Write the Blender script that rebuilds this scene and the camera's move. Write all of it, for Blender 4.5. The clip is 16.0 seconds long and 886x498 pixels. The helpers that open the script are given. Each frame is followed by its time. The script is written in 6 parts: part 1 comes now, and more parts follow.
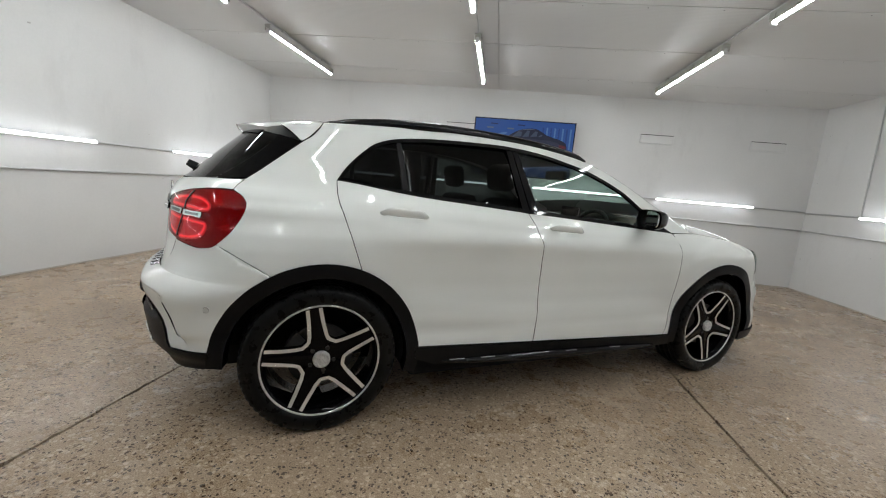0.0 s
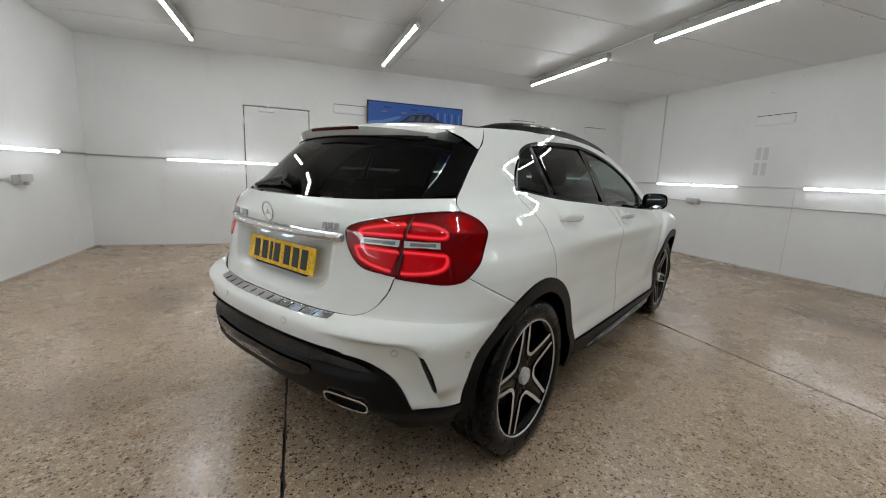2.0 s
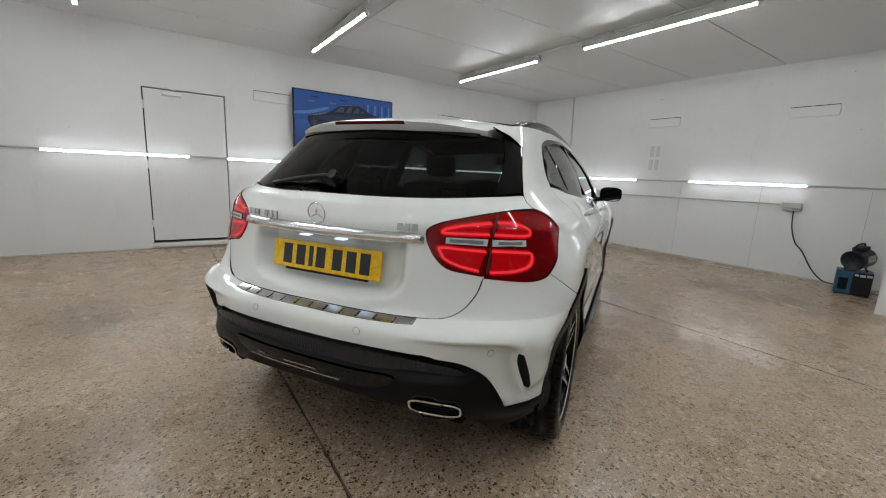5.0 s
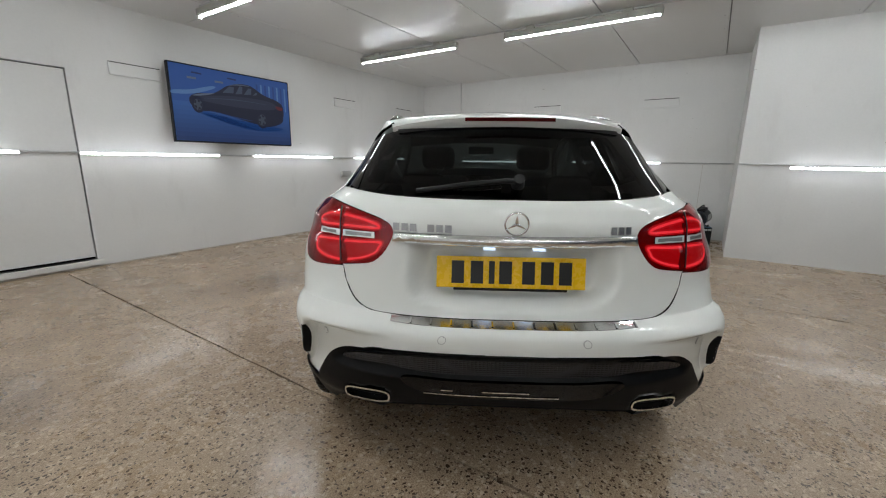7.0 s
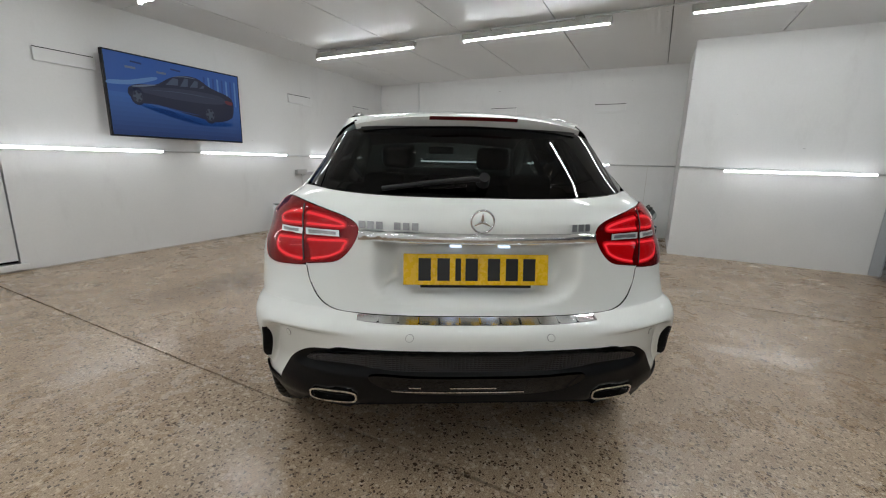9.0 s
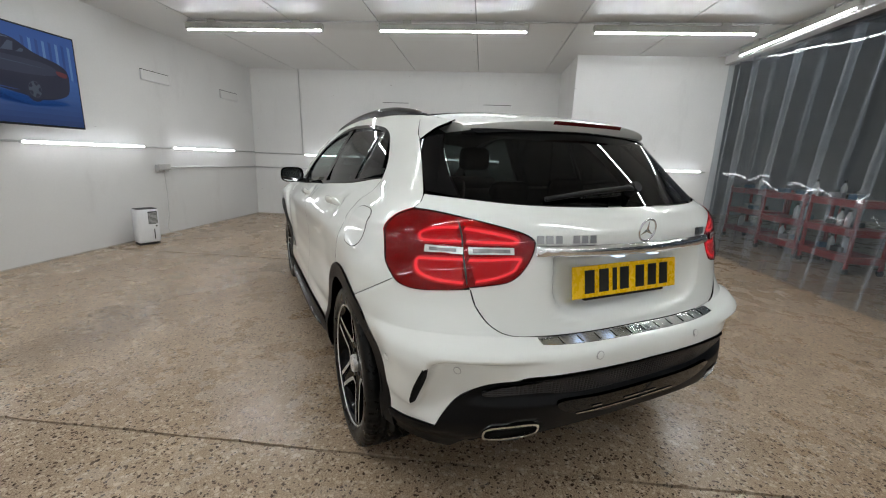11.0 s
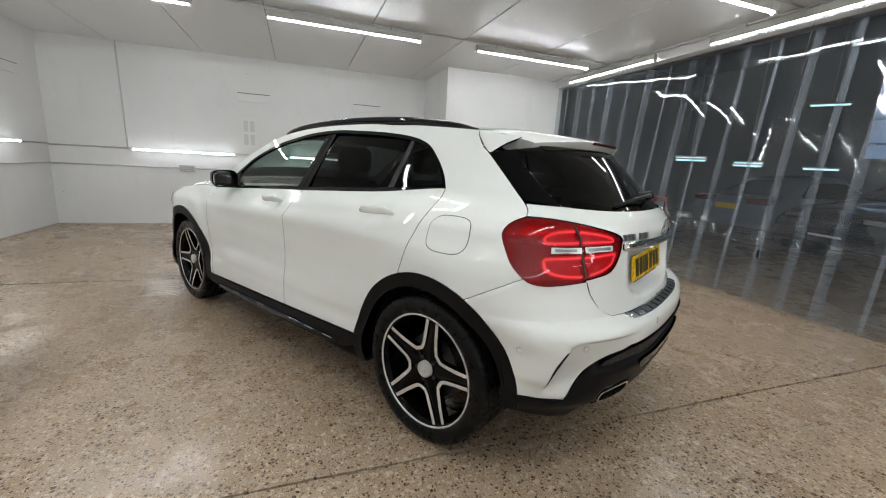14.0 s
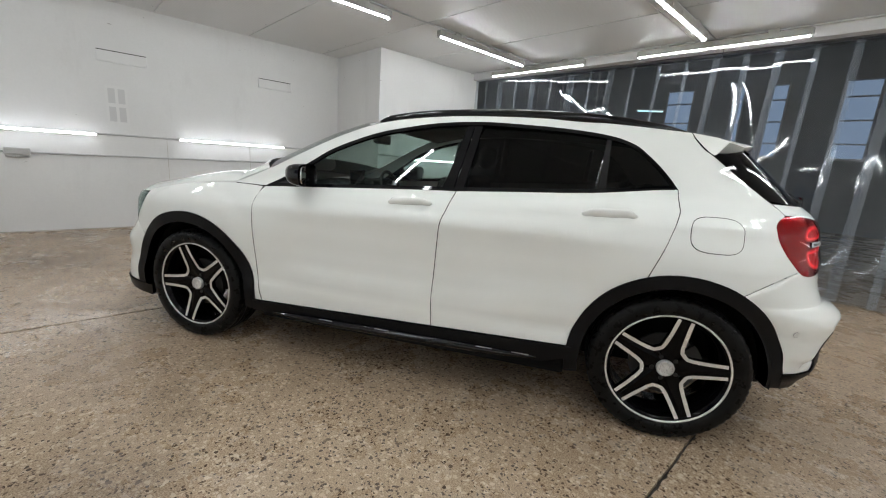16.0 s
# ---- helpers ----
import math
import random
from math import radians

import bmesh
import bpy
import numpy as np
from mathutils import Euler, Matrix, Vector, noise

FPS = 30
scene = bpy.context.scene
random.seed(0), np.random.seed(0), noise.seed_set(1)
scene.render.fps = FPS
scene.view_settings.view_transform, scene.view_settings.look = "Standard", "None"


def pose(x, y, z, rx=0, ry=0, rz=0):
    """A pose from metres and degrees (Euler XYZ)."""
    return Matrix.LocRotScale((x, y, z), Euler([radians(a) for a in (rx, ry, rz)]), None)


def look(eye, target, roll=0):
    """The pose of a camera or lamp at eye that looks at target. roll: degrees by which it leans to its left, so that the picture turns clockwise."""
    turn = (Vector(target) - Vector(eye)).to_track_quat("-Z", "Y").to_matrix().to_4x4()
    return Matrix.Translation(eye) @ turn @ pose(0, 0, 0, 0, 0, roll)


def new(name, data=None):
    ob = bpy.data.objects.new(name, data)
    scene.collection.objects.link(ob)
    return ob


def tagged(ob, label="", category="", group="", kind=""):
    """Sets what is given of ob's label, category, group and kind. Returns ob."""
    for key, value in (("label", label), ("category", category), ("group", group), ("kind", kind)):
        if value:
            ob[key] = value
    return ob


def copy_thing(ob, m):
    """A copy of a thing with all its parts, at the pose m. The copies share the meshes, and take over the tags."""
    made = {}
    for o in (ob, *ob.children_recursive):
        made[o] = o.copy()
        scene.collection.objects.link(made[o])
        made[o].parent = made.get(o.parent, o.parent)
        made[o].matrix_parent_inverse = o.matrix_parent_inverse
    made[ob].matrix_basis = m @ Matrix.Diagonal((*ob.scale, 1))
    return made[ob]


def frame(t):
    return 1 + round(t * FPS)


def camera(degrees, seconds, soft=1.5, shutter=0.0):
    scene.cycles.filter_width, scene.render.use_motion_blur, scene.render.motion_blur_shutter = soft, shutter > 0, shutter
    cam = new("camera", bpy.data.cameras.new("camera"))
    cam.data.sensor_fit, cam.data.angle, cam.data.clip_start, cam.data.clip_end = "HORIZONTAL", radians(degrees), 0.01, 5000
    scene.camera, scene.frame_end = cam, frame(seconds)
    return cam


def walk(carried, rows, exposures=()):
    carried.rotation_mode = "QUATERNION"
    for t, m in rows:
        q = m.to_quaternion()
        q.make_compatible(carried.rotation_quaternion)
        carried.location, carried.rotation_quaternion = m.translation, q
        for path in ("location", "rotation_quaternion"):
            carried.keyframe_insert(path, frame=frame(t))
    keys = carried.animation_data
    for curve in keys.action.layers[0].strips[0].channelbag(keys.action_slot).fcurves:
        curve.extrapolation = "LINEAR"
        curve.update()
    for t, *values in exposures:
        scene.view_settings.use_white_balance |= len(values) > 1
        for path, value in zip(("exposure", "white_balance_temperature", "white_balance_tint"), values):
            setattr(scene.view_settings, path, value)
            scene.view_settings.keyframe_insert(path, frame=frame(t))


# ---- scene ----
cam = camera(95.4, 16.0, 1.1)
PATH = [
    (0, (1.152, -2.384, 1.181), (0.91, -0.424, 0.868), 5.2),
    (0.5, (0.565, -2.427, 1.19), (0.62, -0.455, 0.865), 4.9),
    (1, (0.072, -2.342, 1.183), (0.406, -0.4, 0.846), 4.1),
    (1.5, (-0.32, -2.245, 1.191), (0.221, -0.352, 0.841), 3.2),
    (2, (-0.507, -2.158, 1.208), (0.177, -0.313, 0.851), 2.5),
    (2.5, (-0.597, -2.134, 1.209), (0.17, -0.324, 0.84), 2.2),
    (3, (-0.627, -2.125, 1.209), (0.178, -0.332, 0.837), 2.3),
    (3.2, (-0.631, -2.124, 1.207), (0.187, -0.336, 0.839), 2.4),
    (5.3, (-1.255, -1.708, 1.193), (-0.045, -0.159, 0.823), 2.2),
    (5.5, (-1.395, -1.589, 1.189), (-0.123, -0.091, 0.816), 1.9),
    (6, (-1.684, -1.27, 1.206), (-0.26, 0.078, 0.811), 1.3),
    (6.5, (-1.803, -0.996, 1.219), (-0.248, 0.193, 0.811), 0.9),
    (7, (-1.845, -0.888, 1.236), (-0.212, 0.185, 0.809), 0.7),
    (7.5, (-1.845, -0.877, 1.234), (-0.169, 0.126, 0.804), 0.8),
    (8, (-1.838, -0.891, 1.233), (-0.143, 0.079, 0.802), 1.0),
    (8.2, (-1.838, -0.892, 1.233), (-0.137, 0.07, 0.804), 1.1),
    (10.3, (-1.961, -0.409, 1.219), (-0.086, 0.136, 0.787), 1.9),
    (10.5, (-1.977, -0.238, 1.23), (-0.078, 0.213, 0.795), 2.0),
    (11, (-2.038, 0.205, 1.246), (-0.093, 0.379, 0.813), 2.1),
    (11.5, (-2.035, 0.626, 1.239), (-0.084, 0.529, 0.809), 2.0),
    (12, (-2.046, 0.978, 1.247), (-0.117, 0.66, 0.825), 2.0),
    (12.5, (-2.069, 1.187, 1.265), (-0.169, 0.717, 0.853), 2.1),
    (13, (-2.065, 1.228, 1.268), (-0.188, 0.669, 0.863), 2.4),
    (13.5, (-2.053, 1.227, 1.264), (-0.192, 0.618, 0.861), 2.8),
    (14, (-2.037, 1.256, 1.259), (-0.198, 0.584, 0.852), 3.2),
    (14.5, (-1.951, 1.446, 1.238), (-0.157, 0.664, 0.827), 3.5),
    (15, (-1.709, 1.827, 1.248), (-0.003, 0.871, 0.828), 3.9),
    (15.5, (-1.378, 2.285, 1.227), (0.197, 1.123, 0.813), 4.1),
    (16, (-0.942, 2.692, 1.211), (0.468, 1.338, 0.786), 4.1),
]
EXPOSURES = [(0, 0.06), (1.5, 0.0), (3, -0.09), (5.5, -0.10), (7, -0.15), (8.2, -0.12), (10.5, -0.02), (12, 0.08), (13, 0.14), (16, 0.19)]
walk(cam, [(t, look(eye, target, roll)) for t, eye, target, roll in PATH], EXPOSURES)

# world: a closed indoor bay, so only a faint grey beyond it
world = bpy.data.worlds.new("world")
world.use_nodes = True
scene.world = world
world.node_tree.nodes["Background"].inputs[0].default_value = (0.5, 0.55, 0.62, 1)
world.node_tree.nodes["Background"].inputs[1].default_value = 0.03
scene.view_settings.exposure = 0.0
TUBE_CEILING, TUBE_WALL = 84.0, 10.8


# ---- materials ----
def mat(name, color=(0.8, 0.8, 0.8), rough=0.5, metal=0.0, **extra):
    m = bpy.data.materials.new(name)
    m.use_nodes = True
    b = m.node_tree.nodes["Principled BSDF"]
    b.inputs["Base Color"].default_value = (*color, 1)
    b.inputs["Roughness"].default_value = rough
    b.inputs["Metallic"].default_value = metal
    for key, value in extra.items():
        b.inputs[key.replace("_", " ")].default_value = value
    return m


def node(m, kind, **props):
    n = m.node_tree.nodes.new(kind)
    for key, value in props.items():
        if key in n.inputs:
            n.inputs[key].default_value = value
    return n


def wire(m, a, b):
    m.node_tree.links.new(a, b)


def bsdf(m):
    return m.node_tree.nodes["Principled BSDF"]


def coords(m, scale=(1, 1, 1)):
    t = m.node_tree.nodes.new("ShaderNodeTexCoord")
    p = m.node_tree.nodes.new("ShaderNodeMapping")
    p.inputs["Scale"].default_value = scale
    wire(m, t.outputs["Object"], p.inputs["Vector"])
    return p.outputs["Vector"]


def noise_tex(m, vec, scale, detail=4.0, rough=0.55):
    n = node(m, "ShaderNodeTexNoise", Scale=scale, Detail=detail, Roughness=rough)
    wire(m, vec, n.inputs["Vector"])
    return n.outputs["Fac"]


def ramp(m, fac, stops):
    r = m.node_tree.nodes.new("ShaderNodeValToRGB")
    e = r.color_ramp.elements
    while len(e) < len(stops):
        e.new(0.5)
    for el, (pos, col) in zip(e, stops):
        el.position = pos
        el.color = (*col, 1) if len(col) == 3 else (col[0], col[0], col[0], 1)
    wire(m, fac, r.inputs["Fac"])
    return r.outputs["Color"]


def mix(m, fac, a, b, mode="MIX"):
    n = m.node_tree.nodes.new("ShaderNodeMix")
    n.data_type, n.blend_type = "RGBA", mode
    for sock, v in ((n.inputs[0], fac), (n.inputs[6], a), (n.inputs[7], b)):
        if isinstance(v, (int, float)):
            sock.default_value = v
        elif isinstance(v, tuple):
            sock.default_value = (*v, 1)
        else:
            wire(m, v, sock)
    return n.outputs[2]


def bump(m, height, strength, distance):
    b = node(m, "ShaderNodeBump", Strength=strength, Distance=distance)
    wire(m, height, b.inputs["Height"])
    wire(m, b.outputs["Normal"], bsdf(m).inputs["Normal"])


def varied(name, color, rough, amount=0.12, scale=3.0, fine=60.0, metal=0.0, relief=0.1, **extra):
    """A surface whose colour and gloss vary at two scales, with fine relief."""
    m = mat(name, color, rough, metal, **extra)
    v = coords(m)
    big, small = noise_tex(m, v, scale), noise_tex(m, v, fine, 2.0)
    lo = tuple(c * (1 - amount) for c in color)
    hi = tuple(min(1, c * (1 + amount * 0.6)) for c in color)
    col = ramp(m, big, [(0.3, lo), (0.7, hi)])
    col = mix(m, 0.25, col, ramp(m, small, [(0.35, lo), (0.65, hi)]))
    wire(m, col, bsdf(m).inputs["Base Color"])
    r = ramp(m, small, [(0.3, (max(0.02, rough - 0.06),)), (0.7, (min(1, rough + 0.06),))])
    wire(m, r, bsdf(m).inputs["Roughness"])
    if relief:
        bump(m, small, relief, 0.002)
    return m


def glow(name, color, strength):
    m = bpy.data.materials.new(name)
    m.use_nodes = True
    b = bsdf(m)
    b.inputs["Base Color"].default_value = (0.02, 0.02, 0.02, 1)
    b.inputs["Emission Color"].default_value = (*color, 1)
    b.inputs["Emission Strength"].default_value = strength
    b.inputs["Specular IOR Level"].default_value = 0.15
    return m


def sheet_glass(name, tint, gloss_rough=0.0, ior=1.5, ripple=0.0):
    """A thin pane: tinted see-through with a Fresnel gloss on it."""
    m = bpy.data.materials.new(name)
    m.use_nodes = True
    nt = m.node_tree
    out = nt.nodes["Material Output"]
    nt.nodes.remove(nt.nodes["Principled BSDF"])
    tr = node(m, "ShaderNodeBsdfTransparent", Color=(*tint, 1))
    gl = node(m, "ShaderNodeBsdfGlossy", Roughness=gloss_rough)
    # gloss that grows towards grazing view, the same from both faces of the pane
    lw = node(m, "ShaderNodeLayerWeight", Blend=0.5)
    pw = nt.nodes.new("ShaderNodeMath")
    pw.operation, pw.inputs[1].default_value = "POWER", 5.0
    wire(m, lw.outputs["Facing"], pw.inputs[0])
    f0 = ((ior - 1) / (ior + 1)) ** 2 * 1.6
    fr = nt.nodes.new("ShaderNodeMath")
    fr.operation = "MULTIPLY_ADD"
    fr.inputs[1].default_value, fr.inputs[2].default_value = 1 - f0, f0
    wire(m, pw.outputs[0], fr.inputs[0])
    mx = nt.nodes.new("ShaderNodeMixShader")
    wire(m, fr.outputs[0], mx.inputs[0])
    wire(m, tr.outputs[0], mx.inputs[1])
    wire(m, gl.outputs[0], mx.inputs[2])
    wire(m, mx.outputs[0], out.inputs["Surface"])
    if ripple:
        v = coords(m, (1, 1, 0.25))
        n = noise_tex(m, v, 2.2, 1.0)
        b = node(m, "ShaderNodeBump", Strength=ripple, Distance=0.06)
        wire(m, n, b.inputs["Height"])
        for s in (gl, lw):
            wire(m, b.outputs["Normal"], s.inputs["Normal"])
    return m


JOINTS = (-0.575, 2.51)


def concrete_floor():
    m = mat("ground_concrete", rough=0.35)
    nt = m.node_tree
    t = nt.nodes.new("ShaderNodeTexCoord")
    v = t.outputs["Object"]

    def calc(op, a, b=0.0, c=0.0):
        n = nt.nodes.new("ShaderNodeMath")
        n.operation = op
        for sock, val in zip(n.inputs, (a, b, c)):
            if isinstance(val, (int, float)):
                sock.default_value = val
            else:
                wire(m, val, sock)
        return n.outputs[0]

    base = ramp(m, noise_tex(m, v, 0.7, 5.0, 0.6), [(0.3, (0.284, 0.199, 0.126)), (0.55, (0.388, 0.286, 0.192)), (0.75, (0.467, 0.353, 0.248))])
    mott = ramp(m, noise_tex(m, v, 9.0, 5.0, 0.65), [(0.3, (0.257, 0.181, 0.116)), (0.7, (0.467, 0.359, 0.252))])
    col = mix(m, 0.30, base, mott)
    fine = noise_tex(m, v, 170.0, 2.0)
    col = mix(m, 0.50, col, ramp(m, fine, [(0.38, (0.165, 0.112, 0.070)), (0.62, (0.56, 0.435, 0.310))]))
    # exposed aggregate: dark and pale chips of three sizes, some worn out of sight by areas
    worn = noise_tex(m, v, 1.1, 3.0)
    for scale, lim, dark, pale, keep in ((34.0, 0.34, (0.098, 0.066, 0.043), (0.60, 0.48, 0.35), 0.28), (52.0, 0.36, (0.060, 0.040, 0.026), (0.62, 0.51, 0.385), 0.37), (85.0, 0.39, (0.068, 0.045, 0.030), (0.60, 0.49, 0.365), 0.43)):
        warp = node(m, "ShaderNodeTexNoise", Scale=scale * 0.8, Detail=1.0)
        wire(m, v, warp.inputs["Vector"])
        add = nt.nodes.new("ShaderNodeVectorMath")
        add.operation = "MULTIPLY_ADD"
        add.inputs[1].default_value = (0.020, 0.020, 0.0)
        wire(m, warp.outputs["Color"], add.inputs[0])
        wire(m, v, add.inputs[2])
        vo = node(m, "ShaderNodeTexVoronoi", Scale=scale, Randomness=1.0)
        vo.voronoi_dimensions = "2D"
        wire(m, add.outputs[0], vo.inputs["Vector"])
        sep = nt.nodes.new("ShaderNodeSeparateColor")
        wire(m, vo.outputs["Color"], sep.inputs[0])
        inside = ramp(m, vo.outputs["Distance"], [(lim - 0.03, (1.0,)), (lim, (0.0,))])
        pick_d = ramp(m, calc("ADD", sep.outputs[0], calc("MULTIPLY", worn, 0.22)), [(keep - 0.15, (1.0,)), (keep - 0.14, (0.0,))])
        pick_p = ramp(m, sep.outputs[1], [(0.84, (0.0,)), (0.85, (0.62,))])
        col = mix(m, mix(m, 1.0, inside, pick_p, "MULTIPLY"), col, pale)
        tone = ramp(m, sep.outputs[2], [(0.0, dark), (0.7, tuple(1.5 * c for c in dark)), (1.0, tuple(3.2 * c for c in dark))])
        col = mix(m, mix(m, 1.0, inside, pick_d, "MULTIPLY"), col, tone)
    # damp stains, scattered and in a few known spots
    st = noise_tex(m, v, 1.3, 6.0, 0.7)
    ragged = noise_tex(m, v, 2.4, 5.0, 0.65)
    wet = ramp(m, st, [(0.53, (0.0,)), (0.70, (0.5,))])

    def spots(total, places):
        for x, y, rx, ry, k in places:
            sh = nt.nodes.new("ShaderNodeMapping")
            sh.vector_type = "TEXTURE"
            sh.inputs["Location"].default_value, sh.inputs["Scale"].default_value = (x, y, 0), (rx, ry, 1)
            wire(m, v, sh.inputs["Vector"])
            ln = nt.nodes.new("ShaderNodeVectorMath")
            ln.operation = "LENGTH"
            wire(m, sh.outputs[0], ln.inputs[0])
            spot = ramp(m, calc("MULTIPLY_ADD", ragged, 1.5, calc("SUBTRACT", ln.outputs["Value"], 0.75)), [(0.42, (k,)), (0.95, (0.0,))])
            total = mix(m, 1.0, total, spot, "LIGHTEN")
        return total

    wet = spots(wet, ((0.40, 2.80, 0.90, 0.42, 0.65), (4.40, -0.10, 0.42, 1.10, 0.75), (4.40, 2.85, 0.60, 0.55, 0.7), (-1.65, 2.05, 0.45, 0.65, 0.6), (-1.65, 0.25, 0.60, 0.40, 0.55), (5.70, 1.60, 0.34, 2.2, 0.6)))
    film = spots((0.0, 0.0, 0.0), ((-0.88, 1.89, 0.42, 0.14, 1.0), (1.37, -1.55, 0.14, 0.60, 1.0), (1.10, 2.96, 0.42, 0.28, 1.0), (2.58, -0.85, 0.20, 0.95, 1.0), (2.15, 2.45, 0.25, 0.20, 0.8)))
    col = mix(m, wet, col, mix(m, 1.0, col, (0.50, 0.47, 0.44), "MULTIPLY"))
    # pale broken edges and a worn shine along the joints
    sep = nt.nodes.new("ShaderNodeSeparateXYZ")
    wire(m, v, sep.inputs[0])
    near = calc("MINIMUM", *[calc("ABSOLUTE", calc("SUBTRACT", sep.outputs[0], x)) for x in JOINTS])
    chip = noise_tex(m, v, 14.0, 5.0, 0.7)
    spall = ramp(m, calc("ADD", calc("MULTIPLY", near, 9.0), chip), [(0.42, (0.6,)), (0.60, (0.0,))])
    col = mix(m, spall, col, (0.52, 0.43, 0.325))
    wire(m, col, bsdf(m).inputs["Base Color"])
    g = noise_tex(m, v, 2.6, 7.0, 0.72)
    worn_shine = ramp(m, near, [(0.0, (0.10,)), (0.55, (0.0,))])
    r = calc("SUBTRACT", ramp(m, g, [(0.36, (0.15,)), (0.48, (0.29,)), (0.75, (0.50,))]), worn_shine)
    r = calc("MULTIPLY_ADD", film, -0.20, r)
    wire(m, calc("MAXIMUM", r, 0.07), bsdf(m).inputs["Roughness"])
    bump(m, mix(m, 0.5, fine, noise_tex(m, v, 25.0, 4.0)), 0.2, 0.004)
    return m


M_FLOOR = concrete_floor()
M_JOINT = varied("joint_filler", (0.05, 0.042, 0.035), 0.8, 0.3, 8, 120)
def wall_paint():
    """Rolled white paint with faint grey rubs and a few scuffs."""
    m = varied("white_wall_paint", (0.722, 0.722, 0.715), 0.42, 0.05, 1.2, 40, relief=0.06)
    b = bsdf(m)
    col = b.inputs["Base Color"].links[0].from_socket
    rub = noise_tex(m, coords(m, (1.0, 1.0, 0.35)), 2.3, 6.0, 0.7)
    col = mix(m, mix(m, 1.0, ramp(m, rub, [(0.56, (0.0,)), (0.72, (1.0,))]), (0.30, 0.30, 0.30), "MULTIPLY"), col, (0.55, 0.54, 0.53))
    nick = noise_tex(m, coords(m, (1.0, 1.0, 2.4)), 5.5, 3.0, 0.6)
    col = mix(m, mix(m, 1.0, ramp(m, nick, [(0.735, (0.0,)), (0.76, (1.0,))]), (0.6, 0.6, 0.6), "MULTIPLY"), col, (0.30, 0.28, 0.26))
    wire(m, col, b.inputs["Base Color"])
    return m


M_WALL = wall_paint()
M_FOOT = varied("stained_sealant", (0.50, 0.46, 0.41), 0.6, 0.35, 6, 40)
def ceiling_board():
    """Satin wall-board with fine ribs along it, slightly uneven in tone."""
    m = mat("white_ceiling_board", (0.67, 0.67, 0.665), 0.36, Specular_IOR_Level=0.30)
    v = coords(m)
    tone = noise_tex(m, coords(m, (0.4, 1.6, 1)), 0.9, 4.0)
    wire(m, ramp(m, tone, [(0.3, (0.655, 0.655, 0.65)), (0.7, (0.685, 0.685, 0.68))]), bsdf(m).inputs["Base Color"])
    ribs = node(m, "ShaderNodeTexWave", Scale=11.0, Distortion=0.0)
    ribs.bands_direction = "Y"
    wire(m, v, ribs.inputs["Vector"])
    bump(m, ribs.outputs["Fac"], 1.0, 0.0005)
    return m


M_CEIL = ceiling_board()
M_GROOVE = varied("seam_shadow", (0.30, 0.30, 0.30), 0.8)
M_TRIM = varied("white_plastic", (0.74, 0.74, 0.74), 0.35, 0.06, 6, 80)
M_BATTEN = varied("aged_batten_enamel", (0.42, 0.42, 0.385), 0.4, 0.15, 5, 80)
M_GREYBOX = varied("grey_plastic", (0.48, 0.48, 0.47), 0.4, 0.08, 8, 90)
M_CONDUIT = varied("conduit_grey", (0.56, 0.56, 0.56), 0.38, 0.1, 8, 90)
M_TUBE_C = glow("tube_light_ceiling", (0.955, 1.0, 1.02), TUBE_CEILING)
M_TUBE_R = glow("tube_light_row", (0.955, 1.0, 1.01), 41.0)
M_TUBE_W = glow("tube_light_wall", (0.97, 1.0, 1.04), TUBE_WALL)
M_BLACK = varied("black_plastic", (0.010, 0.010, 0.011), 0.45, 0.25, 5, 150, relief=0.15, Specular_IOR_Level=0.25)
M_SHINYBLACK = mat("gloss_black", (0.004, 0.004, 0.005), 0.05, Specular_IOR_Level=0.32)
M_CHROME = mat("chrome", (0.78, 0.79, 0.80), 0.06, 1.0)
M_STEEL = varied("worn_steel", (0.4, 0.4, 0.41), 0.35, 0.2, 10, 120, metal=1.0)


# ---- mesh tools ----
def link_mesh(name, bm, material, parent=None, label="", smooth=False):
    me = bpy.data.meshes.new(name)
    bm.to_mesh(me)
    bm.free()
    if smooth:
        me.polygons.foreach_set("use_smooth", [True] * len(me.polygons))
    for m in (material if isinstance(material, (list, tuple)) else [material]):
        me.materials.append(m)
    ob = new(name, me)
    if parent:
        ob.parent = parent
    if label:
        ob["label"] = label
    return ob


def part(name, bm, material, parent, label="", smooth=False):
    return link_mesh(name, bm, material, parent, label, smooth)


def sharpen(bm, degrees):
    """Keep edges crisp where the faces turn by more than this."""
    for e in bm.edges:
        if len(e.link_faces) == 2 and e.calc_face_angle(0.0) > radians(degrees):
            e.smooth = False


def thing(name, m, label, category, group="", kind=""):
    ob = new(name)
    ob.matrix_world = m
    ob.empty_display_size = 0.1
    return tagged(ob, label, category, group, kind)


def box(bm, x0, x1, y0, y1, z0, z1, bevel=0.0, mi=0):
    vs = [bm.verts.new((x, y, z)) for z in (z0, z1) for y in (y0, y1) for x in (x0, x1)]
    fs = [bm.faces.new([vs[i] for i in q]) for q in ((0, 2, 3, 1), (4, 5, 7, 6), (0, 1, 5, 4), (2, 6, 7, 3), (0, 4, 6, 2), (1, 3, 7, 5))]
    for f in fs:
        f.material_index = mi
    if bevel:
        es = list({e for f in fs for e in f.edges})
        bmesh.ops.bevel(bm, geom=es, offset=bevel, segments=2, affect="EDGES", profile=0.5)
    return bm


def new_box(x0, x1, y0, y1, z0, z1, bevel=0.0):
    return box(bmesh.new(), x0, x1, y0, y1, z0, z1, bevel)


